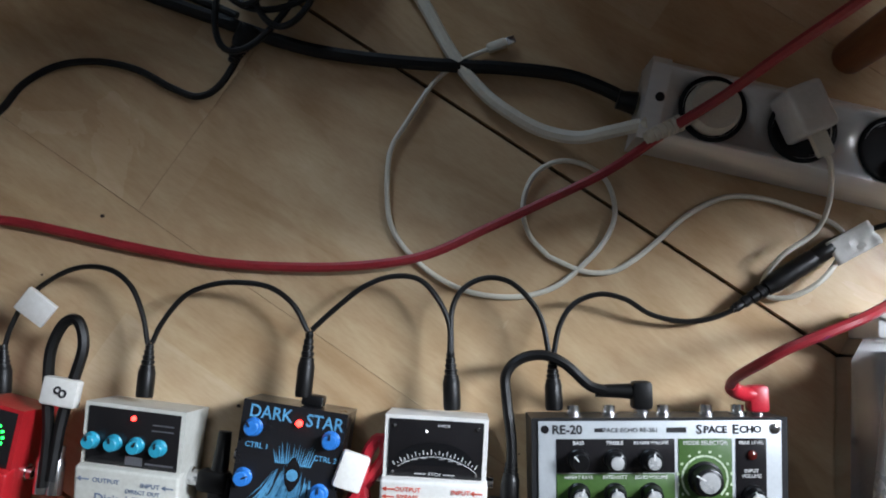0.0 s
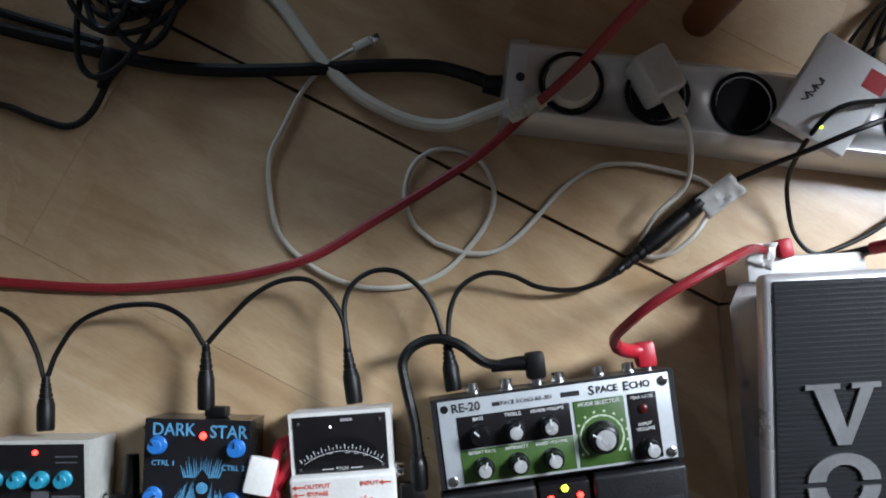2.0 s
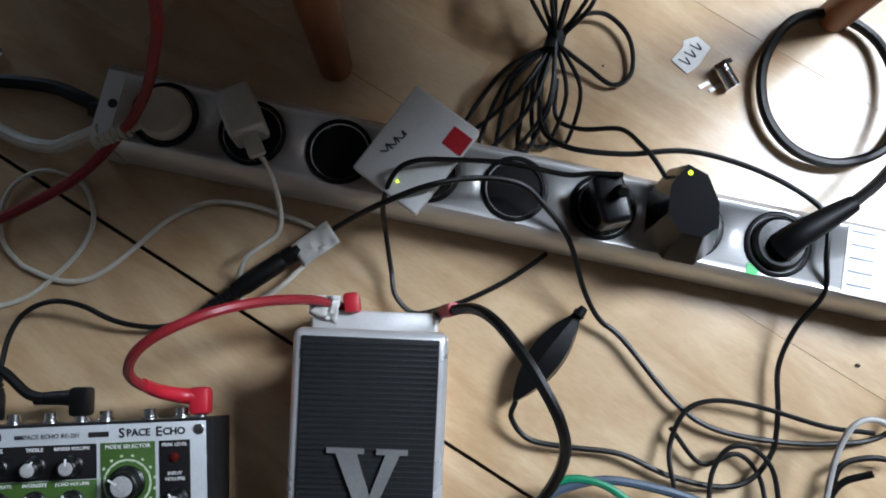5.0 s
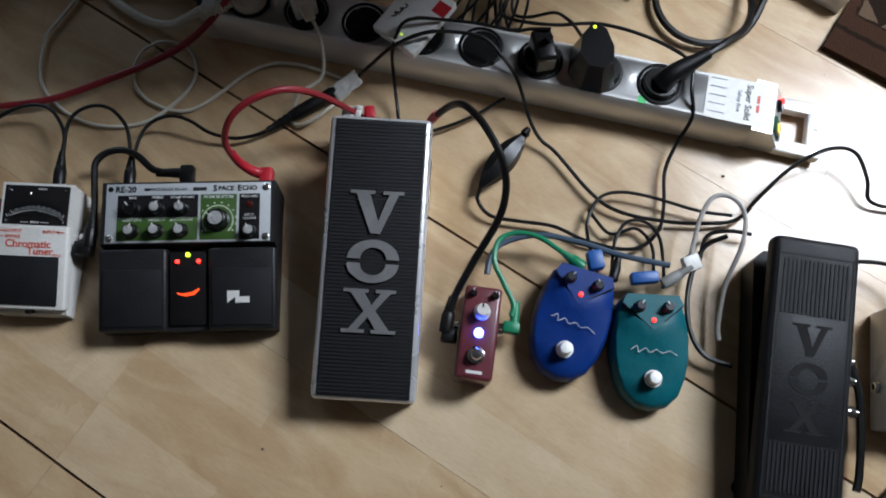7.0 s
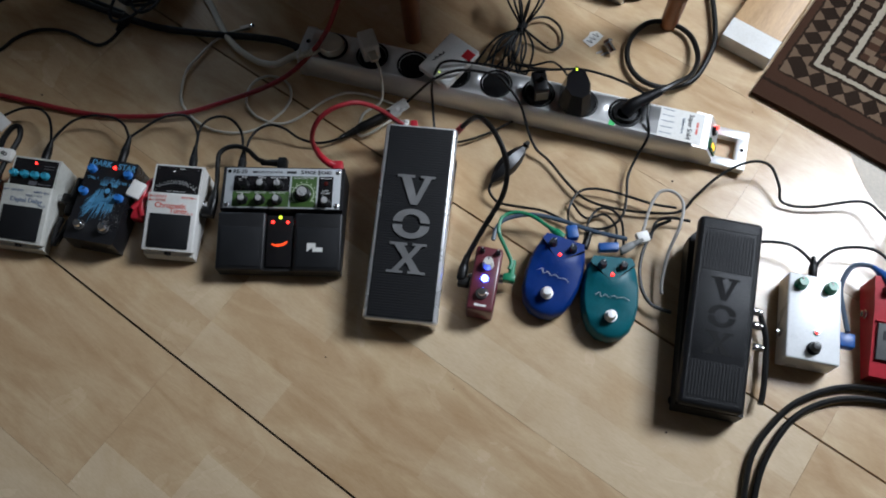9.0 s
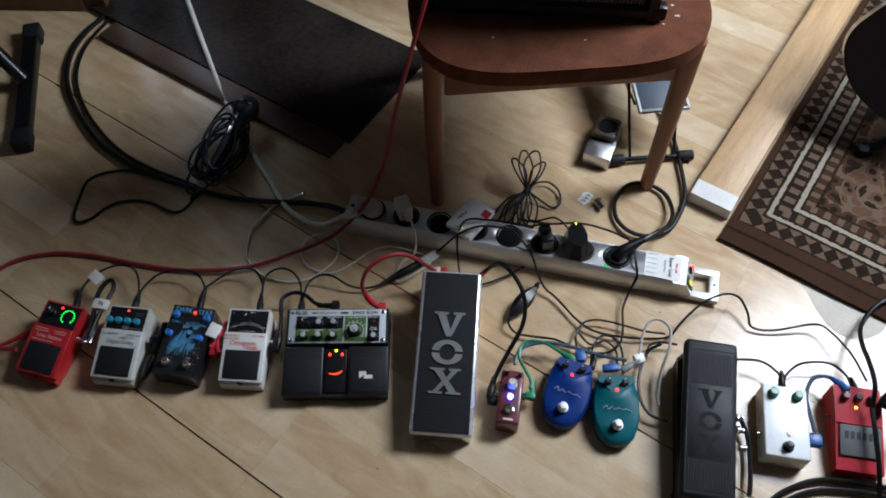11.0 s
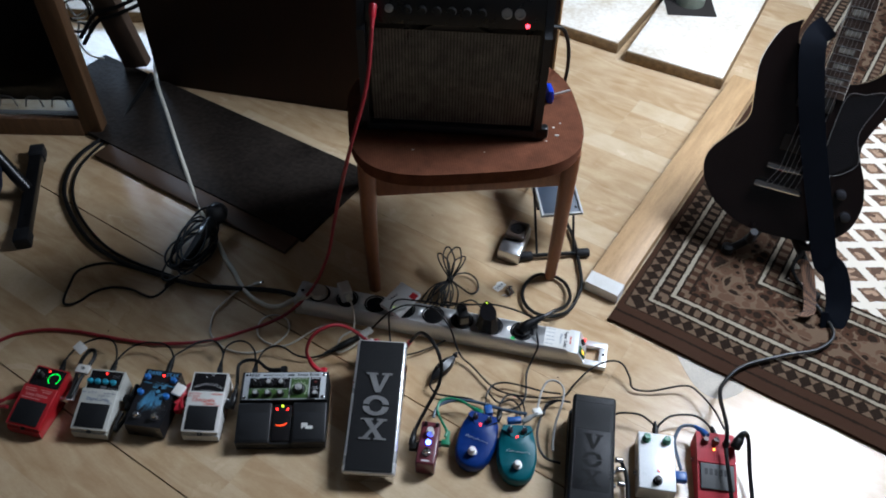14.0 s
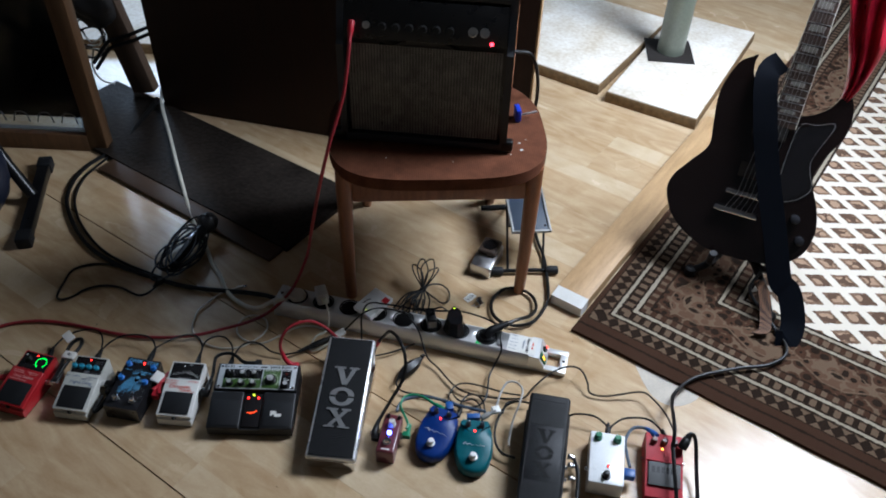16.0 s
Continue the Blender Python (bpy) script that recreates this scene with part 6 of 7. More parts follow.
lead([(0.078, 0.200), (0.092, 0.215), (0.111, 0.233), (0.131, 0.243), (0.152, 0.243), (0.167, 0.230), (0.177, 0.212), (0.179, 0.192)], 0.030, 0.0020, CABLE, t)
lead([(0.180, 0.192), (0.178, 0.222), (0.185, 0.239), (0.201, 0.248), (0.219, 0.246), (0.235, 0.233), (0.244, 0.218), (0.251, 0.192)], 0.030, 0.0020, CABLE, t)
lead([(0.253, 0.192), (0.256, 0.217), (0.265, 0.234), (0.283, 0.243), (0.303, 0.241, 0.024), (0.324, 0.232, 0.016), (0.349, 0.229, 0.012), (0.369, 0.233, 0.012), (0.384, 0.240, 0.012)], 0.028, 0.0020, CABLE, t)
for a, b in (((-0.037, 0.142), (-0.038, 0.182)), ((0.077, 0.152), (0.077, 0.201)), ((0.184, 0.152), (0.179, 0.195)), ((0.256, 0.158), (0.252, 0.196)), ((-0.140, 0.136), (-0.145, 0.172))):
    barrel(t, (*a, 0.032), (*b, 0.031), 0.0062)
barrel(t, (0.442, 0.284, 0.012), (0.382, 0.239, 0.012), 0.0075)
barrel(t, (0.442, 0.284, 0.012), (0.468, 0.304, 0.013), 0.0070)

t = tagged(new("cable_tag"), "crumpled white paper tape flag round a cable", "tag")
bm = bmesh.new()
bmesh.ops.create_grid(bm, x_segments=10, y_segments=6, size=0.5)
for v in bm.verts:
    v.co = Vector((v.co.x * 0.032, v.co.y * 0.019, 0.022 + 0.005 * noise.noise((v.co.x * 5, v.co.y * 6, 2)) + 0.010 * v.co.x))
ob = part("flag", bm, WHITEPAINT, t, m=pose(0.466, 0.296, 0, 0, 0, 35))
ob.modifiers.new("thickness", "SOLIDIFY").thickness = 0.0006

# tape flags on the patch lead between the first two pedals
t = tagged(new("patch_cable"), "thick black patch cable in a tight loop with white tape", "cable")
lead([(-0.098, 0.075), (-0.099, 0.110), (-0.103, 0.140), (-0.105, 0.170), (-0.098, 0.190), (-0.088, 0.192), (-0.082, 0.175), (-0.086, 0.150), (-0.091, 0.120), (-0.093, 0.080)], 0.040, 0.0042, CABLE, t)
fl = part("tape_flag", box(-0.013, 0.013, -0.010, 0.010, -0.004, 0.006, 0.002), WHITEPAINT, t, "white numbered tape", m=pose(-0.092, 0.142, 0.042, 0, 0, -5))
part("lettering", words("8", 0.014), PRINT_BLACK, fl, m=pose(-0.090, 0.142, 0.0484, 0, 0, 60))
part("tape_flag", box(-0.012, 0.012, -0.010, 0.010, -0.002, 0.003, 0.001), WHITEPAINT, t, "white tape", m=pose(-0.122, 0.200, 0.036, 12, 14, -35))
for x in (-0.1005, -0.0915):
    part("plug", lathe([(0.0058, 0.0), (0.0058, 0.022), (0.0045, 0.026), (0.0045, 0.034)], 14), CHROME, t, "clear and chrome plug", m=at(x, 0.070, 0.036, -90))

# patch lead from tuner to echo
t = tagged(new("patch_cable"), "black patch cable with angled plugs between two pedals", "cable")
lead([(0.2285, 0.112), (0.227, 0.135), (0.221, 0.166), (0.220, 0.181), (0.229, 0.192), (0.245, 0.196), (0.261, 0.191), (0.278, 0.178), (0.290, 0.175)], 0.038, 0.0037, CABLE, t)
elbow(t, 0.316, 0.168, 0.036, 5, CABLE)
barrel(t, (0.2285, 0.090, 0.036), (0.228, 0.130, 0.038), 0.0065)
part("plug_head", box(-0.012, 0.006, -0.007, 0.007, -0.007, 0.007, 0.002), CABLE, t, m=pose(0.2265, 0.088, 0.034))

# red patch lead from echo to wah
t = tagged(new("patch_cable"), "red patch cable with angled red plugs", "cable")
lead([(0.388, 0.181, 0.038), (0.374, 0.183, 0.052), (0.364, 0.191, 0.082), (0.370, 0.202, 0.108), (0.384, 0.214, 0.122), (0.406, 0.226, 0.128), (0.428, 0.236, 0.122), (0.452, 0.245, 0.096), (0.474, 0.250, 0.062), (0.492, 0.248, 0.044)], 0.034, 0.0034, REDCABLE, t)
pl = part("plug", box(-0.007, 0.007, -0.004, 0.015, -0.0075, 0.0075, 0.003, 2), REDPLASTIC, t, m=pose(0.397, 0.173, 0.034, 0, 0, 5))
part("tip", cyl(0.0043, 0.0, 0.008, 0, 0, 12), CHROME, pl, "metal sleeve", m=pose(0.398, 0.1625, 0.034, -90, 0, 5))
part("boot", tube([(0.395, 0.181, 0.035), (0.384, 0.1815, 0.040), (0.373, 0.184, 0.054), (0.367, 0.188, 0.070)], 0.0060, 12, 5, 0.0042), REDPLASTIC, t, "ribbed red boot")
part("plug", box(-0.0055, 0.0055, -0.006, 0.008, -0.010, 0.012, 0.0025, 2), REDPLASTIC, t, m=pose(0.4985, 0.2495, 0.045, 0, 0, 8))
bm = bmesh.new()
bmesh.ops.create_grid(bm, x_segments=8, y_segments=6, size=0.5)
for v in bm.verts:
    v.co = Vector((v.co.x * 0.020, v.co.y * 0.013 * (1.2 + 0.5 * v.co.x), 0.005 * noise.noise((v.co.x * 5, v.co.y * 5, 7)) + 0.006 * v.co.y))
part("tape_flag", bm, WHITEPAINT, t, "crumpled white tape", m=pose(0.480, 0.2465, 0.054, 0, 0, -8)).modifiers.new("thickness", "SOLIDIFY").thickness = 0.0007

# lead from wah to the mini pedal
t = tagged(new("instrument_cable"), "black instrument cable with red collar arching to a small pedal", "cable")
lead([(0.548, 0.242, 0.024), (0.557, 0.246, 0.040), (0.568, 0.248, 0.062), (0.582, 0.247, 0.088), (0.594, 0.237, 0.112), (0.607, 0.220, 0.126), (0.620, 0.200, 0.132), (0.633, 0.178, 0.126), (0.640, 0.158, 0.104), (0.636, 0.135, 0.078), (0.616, 0.100, 0.052), (0.600, 0.068, 0.036), (0.595, 0.050, 0.030)], 0.03, 0.0038, CABLE, t)
barrel(t, (0.546, 0.238, 0.016), (0.562, 0.248, 0.050), 0.0072)
part("collar", cyl(0.0048, 0.0, 0.014, 0, 0, 14), REDPLASTIC, t, "red collar", m=Matrix.Translation((0.563, 0.248, 0.052)) @ Vector((0.45, 0.05, 0.9)).to_track_quat("Z", "Y").to_matrix().to_4x4())
barrel(t, (0.592, 0.030, 0.026), (0.596, 0.068, 0.030), 0.0068)
part("plug_head", box(-0.006, 0.010, -0.007, 0.007, -0.007, 0.006, 0.002), CABLE, t, m=pose(0.594, 0.028, 0.024, 0, 0, -4))

# long red lead to the amplifier
cable("long red instrument cable crossing the floor up to the amplifier", [(-0.215, 0.052, 0.03), (-0.26, 0.06, 0.02), (-0.32, 0.10, 0.006), (-0.35, 0.17, 0.006), (-0.31, 0.235, 0.006), (-0.24, 0.262, 0.006), (-0.174, 0.264, 0.006), (-0.126, 0.259, 0.006), (-0.068, 0.251, 0.006), (-0.005, 0.245, 0.006), (0.055, 0.246, 0.008), (0.107, 0.251, 0.012), (0.154, 0.262, 0.015), (0.198, 0.286, 0.013), (0.247, 0.314, 0.012), (0.287, 0.337, 0.022), (0.322, 0.363, 0.045), (0.350, 0.380, 0.082), (0.369, 0.393, 0.125), (0.384, 0.401, 0.17), (0.40, 0.405, 0.25), (0.425, 0.395, 0.36), (0.450, 0.400, 0.46), (0.478, 0.445, 0.56), (0.487, 0.490, 0.655), (0.487, 0.511, 0.680)], 0.006, 0.0038, REDCABLE, "instrument_cable")
t = tagged(new("jack_plug"), "red jack plug in the amplifier's first input", "plug")
barrel(t, (0.487, 0.515, 0.686), (0.487, 0.486, 0.652), 0.0068, REDPLASTIC)
t = tagged(new("jack_plug"), "red jack plug at the side of the red pedal", "plug")
barrel(t, (-0.201, 0.088, 0.026), (-0.236, 0.070, 0.024), 0.0065, REDPLASTIC)
lead([(-0.232, 0.071, 0.024), (-0.25, 0.062, 0.022), (-0.262, 0.060, 0.02)], 0.02, 0.0038, REDCABLE, t)

# white mains lead and phone lead
cable("thick white mains cable curving over the floor", [(-0.292, 1.245, 0.05), (-0.264, 1.161, 0.03), (-0.187, 1.013, 0.022), (-0.104, 0.851, 0.022), (-0.026, 0.706), (0.017, 0.633), (0.069, 0.559), (0.105, 0.500), (0.134, 0.463), (0.161, 0.422), (0.186, 0.394), (0.209, 0.378), (0.235, 0.366), (0.262, 0.361, 0.014), (0.285, 0.364, 0.028), (0.308, 0.368, 0.043)], 0.008, 0.0052, CREAM, "mains_cable")
t = tagged(new("phone_cable"), "thin cream phone charging cable lying in loose loops", "cable")
lead([(0.192, 0.430), (0.168, 0.417), (0.148, 0.397), (0.131, 0.366), (0.120, 0.341), (0.121, 0.305), (0.128, 0.280), (0.147, 0.259), (0.172, 0.244), (0.198, 0.237), (0.228, 0.238), (0.253, 0.247), (0.273, 0.265), (0.289, 0.286), (0.295, 0.308), (0.288, 0.330), (0.272, 0.342), (0.250, 0.344), (0.232, 0.332), (0.225, 0.309), (0.231, 0.286), (0.247, 0.270)], 0.0042, 0.0020, CREAM, t)
lead([(0.247, 0.270), (0.273, 0.261), (0.294, 0.262), (0.311, 0.272), (0.329, 0.289), (0.351, 0.311), (0.378, 0.326), (0.406, 0.327), (0.436, 0.320), (0.461, 0.311), (0.468, 0.298), (0.450, 0.271, 0.016), (0.430, 0.255, 0.012), (0.413, 0.253), (0.408, 0.264), (0.416, 0.283, 0.020), (0.438, 0.302, 0.024), (0.440, 0.322, 0.040), (0.432, 0.345, 0.058), (0.424, 0.352, 0.062)], 0.0042, 0.0020, CREAM, t)
part("phone_plug", box(-0.004, 0.012, -0.0038, 0.0038, 0.002, 0.0085, 0.0018), CREAM, t, "cream plug body", m=pose(0.192, 0.430, 0, 0, 0, 25))
part("plug_tip", box(0.012, 0.019, -0.0032, 0.0032, 0.004, 0.0065, 0.0006), CHROME, t, "metal tip", m=pose(0.192, 0.430, 0, 0, 0, 25))

# strip's own mains lead, sweeping off to the dim corner
t = tagged(new("mains_cable"), "thick black mains cable of the power strip", "cable")
lead([(0.303, 0.389, 0.018), (0.275, 0.402, 0.014), (0.249, 0.411), (0.206, 0.413), (0.162, 0.412), (0.118, 0.412), (0.074, 0.414), (0.038, 0.419), (-0.012, 0.432), (-0.128, 0.468), (-0.228, 0.526), (-0.311, 0.614), (-0.365, 0.701), (-0.384, 0.787), (-0.375, 0.855), (-0.345, 0.925), (-0.320, 1.03), (-0.293, 1.20, 0.03)], 0.008, 0.0056, CABLE, t)
part("grommet", cyl(0.009, 0.0, 0.014, 0, 0, 14, 0.007), BLACK, t, m=at(0.303, 0.3895, 0.018, 0, -90, -9))
cable("second thin black cable beside the mains lead", [(-0.010, 0.440), (-0.120, 0.480), (-0.205, 0.530), (-0.290, 0.615), (-0.345, 0.705), (-0.362, 0.79), (-0.350, 0.86), (-0.325, 0.95), (-0.30, 1.10, 0.02), (-0.27, 1.22, 0.04)], 0.006, 0.0036, CABLE)


def microphone():
    t = tagged(new("microphone"), "dark handheld microphone lying on a coil of cable", "microphone")
    M = Matrix.Translation((0.052, 0.600, 0.036)) @ Vector((0.020, 0.10, 0.004)).to_track_quat("Z", "Y").to_matrix().to_4x4()
    part("head", lathe([(0.012, -0.004), (0.020, 0.004), (0.0255, 0.016), (0.0255, 0.030), (0.021, 0.042), (0.012, 0.050), (0.001, 0.052)], 24), mat("mic_mesh", (0.03, 0.03, 0.032), 0.45, 0.5, scale=80, bump=1.0), t, "dark mesh head", m=M.copy())
    part("ring", lathe([(0.0262, 0.018), (0.0270, 0.020), (0.0270, 0.026), (0.0262, 0.028)], 24), BLACK, t, m=M.copy())
    part("handle", lathe([(0.009, -0.150), (0.0115, -0.148), (0.013, -0.08), (0.017, -0.01), (0.013, 0.0)], 20), BLACK, t, m=M.copy())
    part("switch", box(-0.004, 0.004, 0.0135, 0.018, -0.060, -0.040, 0.001), BRUSHED, t, "silver switch", m=M.copy())
    return t


microphone()
t = tagged(new("coiled_cable"), "hank of thin black microphone cable tied in loops", "cable")
rg = random.Random(8)
for k in range(9):
    c = Vector((0.028 + rg.uniform(-0.012, 0.014), 0.515 + rg.uniform(-0.02, 0.02), 0))
    a0, rx_, ry_ = rg.uniform(-0.35, 0.35), rg.uniform(0.022, 0.050), rg.uniform(0.062, 0.098)
    pts = []
    for i in range(13):
        a = 2 * math.pi * i / 12
        px, py = rx_ * math.cos(a), ry_ * math.sin(a)
        pts.append((c.x + px * math.cos(a0) - py * math.sin(a0) + 0.12 * py, c.y + px * math.sin(a0) + py * math.cos(a0), 0.006 + 0.0045 * k + 0.012 * (1 + math.sin(a + k)) * 0.5))
    lead(pts, 0.01, 0.0026, CABLE, t, "loop", steps=4)
lead([(-0.002, 0.415), (-0.017, 0.384), (-0.034, 0.373), (-0.057, 0.379), (-0.085, 0.391), (-0.117, 0.395), (-0.148, 0.389), (-0.173, 0.372), (-0.188, 0.350), (-0.210, 0.336), (-0.226, 0.345), (-0.231, 0.392), (-0.225, 0.442), (-0.164, 0.468), (-0.090, 0.452), (-0.027, 0.435)], 0.006, 0.0029, CABLE, t)
barrel(t, (0.004, 0.430, 0.014), (-0.010, 0.400, 0.008), 0.0085)

# hank of thin cable behind the strip
t = tagged(new("coiled_cable"), "tied hank of thin black cable behind the power strip", "cable")
tie = Vector((0.640, 0.466, 0.022))
for k, e in enumerate(((0.578, 0.400), (0.592, 0.388), (0.606, 0.384), (0.620, 0.386), (0.634, 0.390), (0.648, 0.394), (0.612, 0.520), (0.630, 0.535), (0.652, 0.530), (0.668, 0.515))):
    e = Vector((*e, 0.006 if k < 6 else 0.045 + 0.006 * (k % 3)))
    d = (e - tie)
    s = Vector((-d.y, d.x, 0)).normalized() * (0.010 + 0.003 * (k % 3))
    lead([tuple(tie + Vector((0, 0, 0.003 * (k % 3)))), tuple(tie + d * 0.55 + s + Vector((0, 0, 0.012))), tuple(e + s * 0.5), tuple(e + d * 0.06), tuple(e - s * 0.5), tuple(tie + d * 0.5 - s + Vector((0, 0, 0.010))), tuple(tie - Vector((0, 0, 0.003)))], 0.01, 0.0018, CABLE, t, "loop", steps=5)
lead([tuple(tie), (0.668, 0.452, 0.010), (0.690, 0.440, 0.006), (0.705, 0.452, 0.006), (0.702, 0.480, 0.008), (0.682, 0.498, 0.010), (0.658, 0.490, 0.016), tuple(tie)], 0.01, 0.0020, CABLE, t, "loop")
part("tie", cyl(0.0075, -0.008, 0.008, 0, 0, 14), RUBBER, t, "wound tie", m=Matrix.Translation(tie) @ at(0, 0, 0, 90, 0, -15))
lead([(0.644, 0.440, 0.012), (0.645, 0.410, 0.008), (0.662, 0.397, 0.02), (0.688, 0.392, 0.04), (0.700, 0.375, 0.056), (0.708, 0.364, 0.060), (0.716, 0.350, 0.062)], 0.02, 0.0019, CABLE, t)
lead([(0.632, 0.440, 0.010), (0.630, 0.395, 0.03), (0.645, 0.373, 0.05), (0.687, 0.369, 0.052), (0.735, 0.374, 0.052), (0.782, 0.364, 0.052), (0.820, 0.345, 0.054), (0.834, 0.328, 0.056), (0.834, 0.300, 0.054), (0.838, 0.276, 0.040), (0.826, 0.252, 0.020), (0.816, 0.223, 0.012), (0.815, 0.190, 0.012), (0.811, 0.161, 0.010), (0.794, 0.140, 0.010), (0.769, 0.134, 0.010), (0.732, 0.141, 0.010), (0.699, 0.154, 0.010), (0.665, 0.157, 0.010), (0.632, 0.161, 0.010), (0.617, 0.176, 0.014), (0.619, 0.189, 0.018)], 0.02, 0.0021, CABLE, t)


def inline_box():
    t = tagged(new("ferrite_block"), "black lens-shaped inline cable block standing on edge", "cable block")
    a, b = Vector((0.618, 0.189, 0.020)), Vector((0.665, 0.256, 0.022))
    d = b - a
    M = Matrix.Translation((a + b) / 2) @ d.to_track_quat("Y", "Z").to_matrix().to_4x4()
    L = d.length / 2
    prof = [(0.0012, -L)] + [(0.0145 * math.sin(math.pi * (0.06 + 0.86 * k / 12)) ** 0.85, -L + 2 * L * (k + 0.5) / 13.5) for k in range(13)] + [(0.0050, L)]
    hull = lathe(prof, 6)
    hull.transform(M @ at(0, 0, -0.004, -90) @ Matrix.Rotation(radians(20), 4, "Z") @ Matrix.Diagonal((1.0, 0.74, 1.0, 1)))
    part("case", bevelled(hull, 0.0012, 2), BLACK, t)
    part("strain_relief", joined(*[cyl(0.0045 - 0.0004 * i, L + 0.002 * i - 0.004, L + 0.002 * i - 0.0025, 0, 0, 12) for i in range(4)]), BLACK, t, m=M @ at(0, 0, 0, -90))
    return t


inline_box()

cable("thin black supply lead from a plug past the white adaptor", [(0.680, 0.345, 0.082), (0.660, 0.346, 0.078), (0.642, 0.345, 0.074), (0.602, 0.351, 0.074), (0.563, 0.350, 0.078), (0.539, 0.347, 0.082), (0.524, 0.339, 0.078), (0.516, 0.322, 0.055), (0.518, 0.305, 0.025), (0.523, 0.280, 0.012), (0.527, 0.262, 0.012), (0.540, 0.250, 0.010), (0.556, 0.252, 0.010), (0.582, 0.262, 0.010), (0.611, 0.278, 0.010), (0.630, 0.292, 0.010), (0.640, 0.300, 0.008)], 0.01, 0.0019, CABLE)
t = cable("thin black lead crossing the strip and the floor", [(0.470, 0.304, 0.014), (0.492, 0.312, 0.040), (0.517, 0.319, 0.070), (0.548, 0.330, 0.082), (0.579, 0.339, 0.074), (0.611, 0.339, 0.066), (0.630, 0.326, 0.058), (0.650, 0.305, 0.046), (0.666, 0.272, 0.025), (0.680, 0.252, 0.014), (0.699, 0.238), (0.738, 0.194), (0.769, 0.175), (0.819, 0.168), (0.862, 0.169), (0.894, 0.176), (0.913, 0.198, 0.02), (0.947, 0.232, 0.03), (0.986, 0.253, 0.035), (1.015, 0.252, 0.03), (1.030, 0.227, 0.02), (1.037, 0.206), (1.074, 0.202), (1.143, 0.214, 0.02), (1.168, 0.194, 0.025), (1.190, 0.153, 0.03), (1.202, 0.105, 0.035)], 0.010, 0.0021, CABLE)
cable("thick black mains cable coiled beside the power strip", [(0.844, 0.335, 0.065), (0.872, 0.358, 0.060), (0.900, 0.390, 0.042), (0.915, 0.440, 0.020), (0.905, 0.488), (0.871, 0.509), (0.836, 0.503), (0.811, 0.466), (0.811, 0.423), (0.834, 0.393), (0.872, 0.385), (0.912, 0.405), (0.940, 0.464), (0.945, 0.508), (0.938, 0.594), (0.930, 0.646), (0.915, 0.70), (0.895, 0.80), (0.87, 0.86, 0.05), (0.865, 0.80, 0.25), (0.872, 0.755, 0.42), (0.850, 0.715, 0.53), (0.805, 0.695, 0.55)], 0.010, 0.0042, CABLE, "mains_cable")

t = tagged(new("patch_cable"), "green patch cable with green angled plugs", "cable")
GREENP = mat("green_plastic", (0.01, 0.22, 0.10), 0.4)
lead([(0.656, 0.050), (0.658, 0.062), (0.648, 0.082), (0.637, 0.105), (0.640, 0.127), (0.657, 0.137), (0.681, 0.134), (0.703, 0.121), (0.716, 0.112, 0.034)], 0.032, 0.0028, GREENP, t)
elbow(t, 0.652, 0.040, 0.024, -94, GREENP, 0.85)
barrel(t, (0.727, 0.104, 0.034), (0.704, 0.120, 0.033), 0.0062, GREENP)
t = tagged(new("patch_cable"), "grey-blue patch cable with blue plugs", "cable")
BLUEP = mat("blue_plastic", (0.015, 0.09, 0.32), 0.4)
SLATE = mat("slate_cable", (0.06, 0.09, 0.13), 0.45)
lead([(0.630, 0.092), (0.633, 0.110), (0.645, 0.126), (0.681, 0.137), (0.724, 0.132), (0.767, 0.121), (0.815, 0.114)], 0.030, 0.0032, SLATE, t)
part("plug", box(-0.008, 0.008, -0.010, 0.010, -0.007, 0.007, 0.0025), BLUEP, t, "blue plug", m=pose(0.738, 0.112, 0.036, 0, 0, 12))
part("plug", box(-0.014, 0.014, -0.006, 0.006, -0.006, 0.006, 0.002), BLUEP, t, "blue plug", m=pose(0.790, 0.100, 0.026, 0, 0, 8))
part("tape_flag", box(-0.009, 0.009, -0.008, 0.008, -0.004, 0.005, 0.002), WHITEPAINT, t, "white tape", m=pose(0.835, 0.116, 0.036, 10, 6, 25))
barrel(t, (0.806, 0.092, 0.036), (0.836, 0.112, 0.040), 0.0058, mat("grey_plug", (0.25, 0.25, 0.24), 0.5))
t = tagged(new("power_lead"), "thin black power leads looping behind the blue pedals", "cable")
lead([(0.742, 0.098, 0.03), (0.735, 0.128, 0.025), (0.733, 0.158), (0.744, 0.186), (0.766, 0.196), (0.800, 0.193), (0.850, 0.181), (0.886, 0.178)], 0.014, 0.0019, CABLE, t)
lead([(0.756, 0.100, 0.03), (0.758, 0.120, 0.025), (0.763, 0.144), (0.775, 0.162), (0.793, 0.163), (0.808, 0.147), (0.812, 0.114), (0.808, 0.090, 0.03)], 0.018, 0.0019, CABLE, t)
lead([(0.735, 0.175), (0.758, 0.150), (0.785, 0.158), (0.802, 0.140), (0.800, 0.105, 0.025)], 0.010, 0.0019, CABLE, t)
barrel(t, (0.757, 0.094, 0.030), (0.765, 0.126, 0.028), 0.0052)
cable("pale grey lead arching beside the black wah pedal", [(0.834, 0.118, 0.036), (0.843, 0.160, 0.04), (0.855, 0.184, 0.045), (0.874, 0.187, 0.045), (0.888, 0.170, 0.045), (0.884, 0.136, 0.045), (0.872, 0.100, 0.03), (0.866, 0.060, 0.02), (0.866, 0.042, 0.02)], 0.03, 0.0023, mat("pale_grey_cable", (0.40, 0.38, 0.35), 0.5))
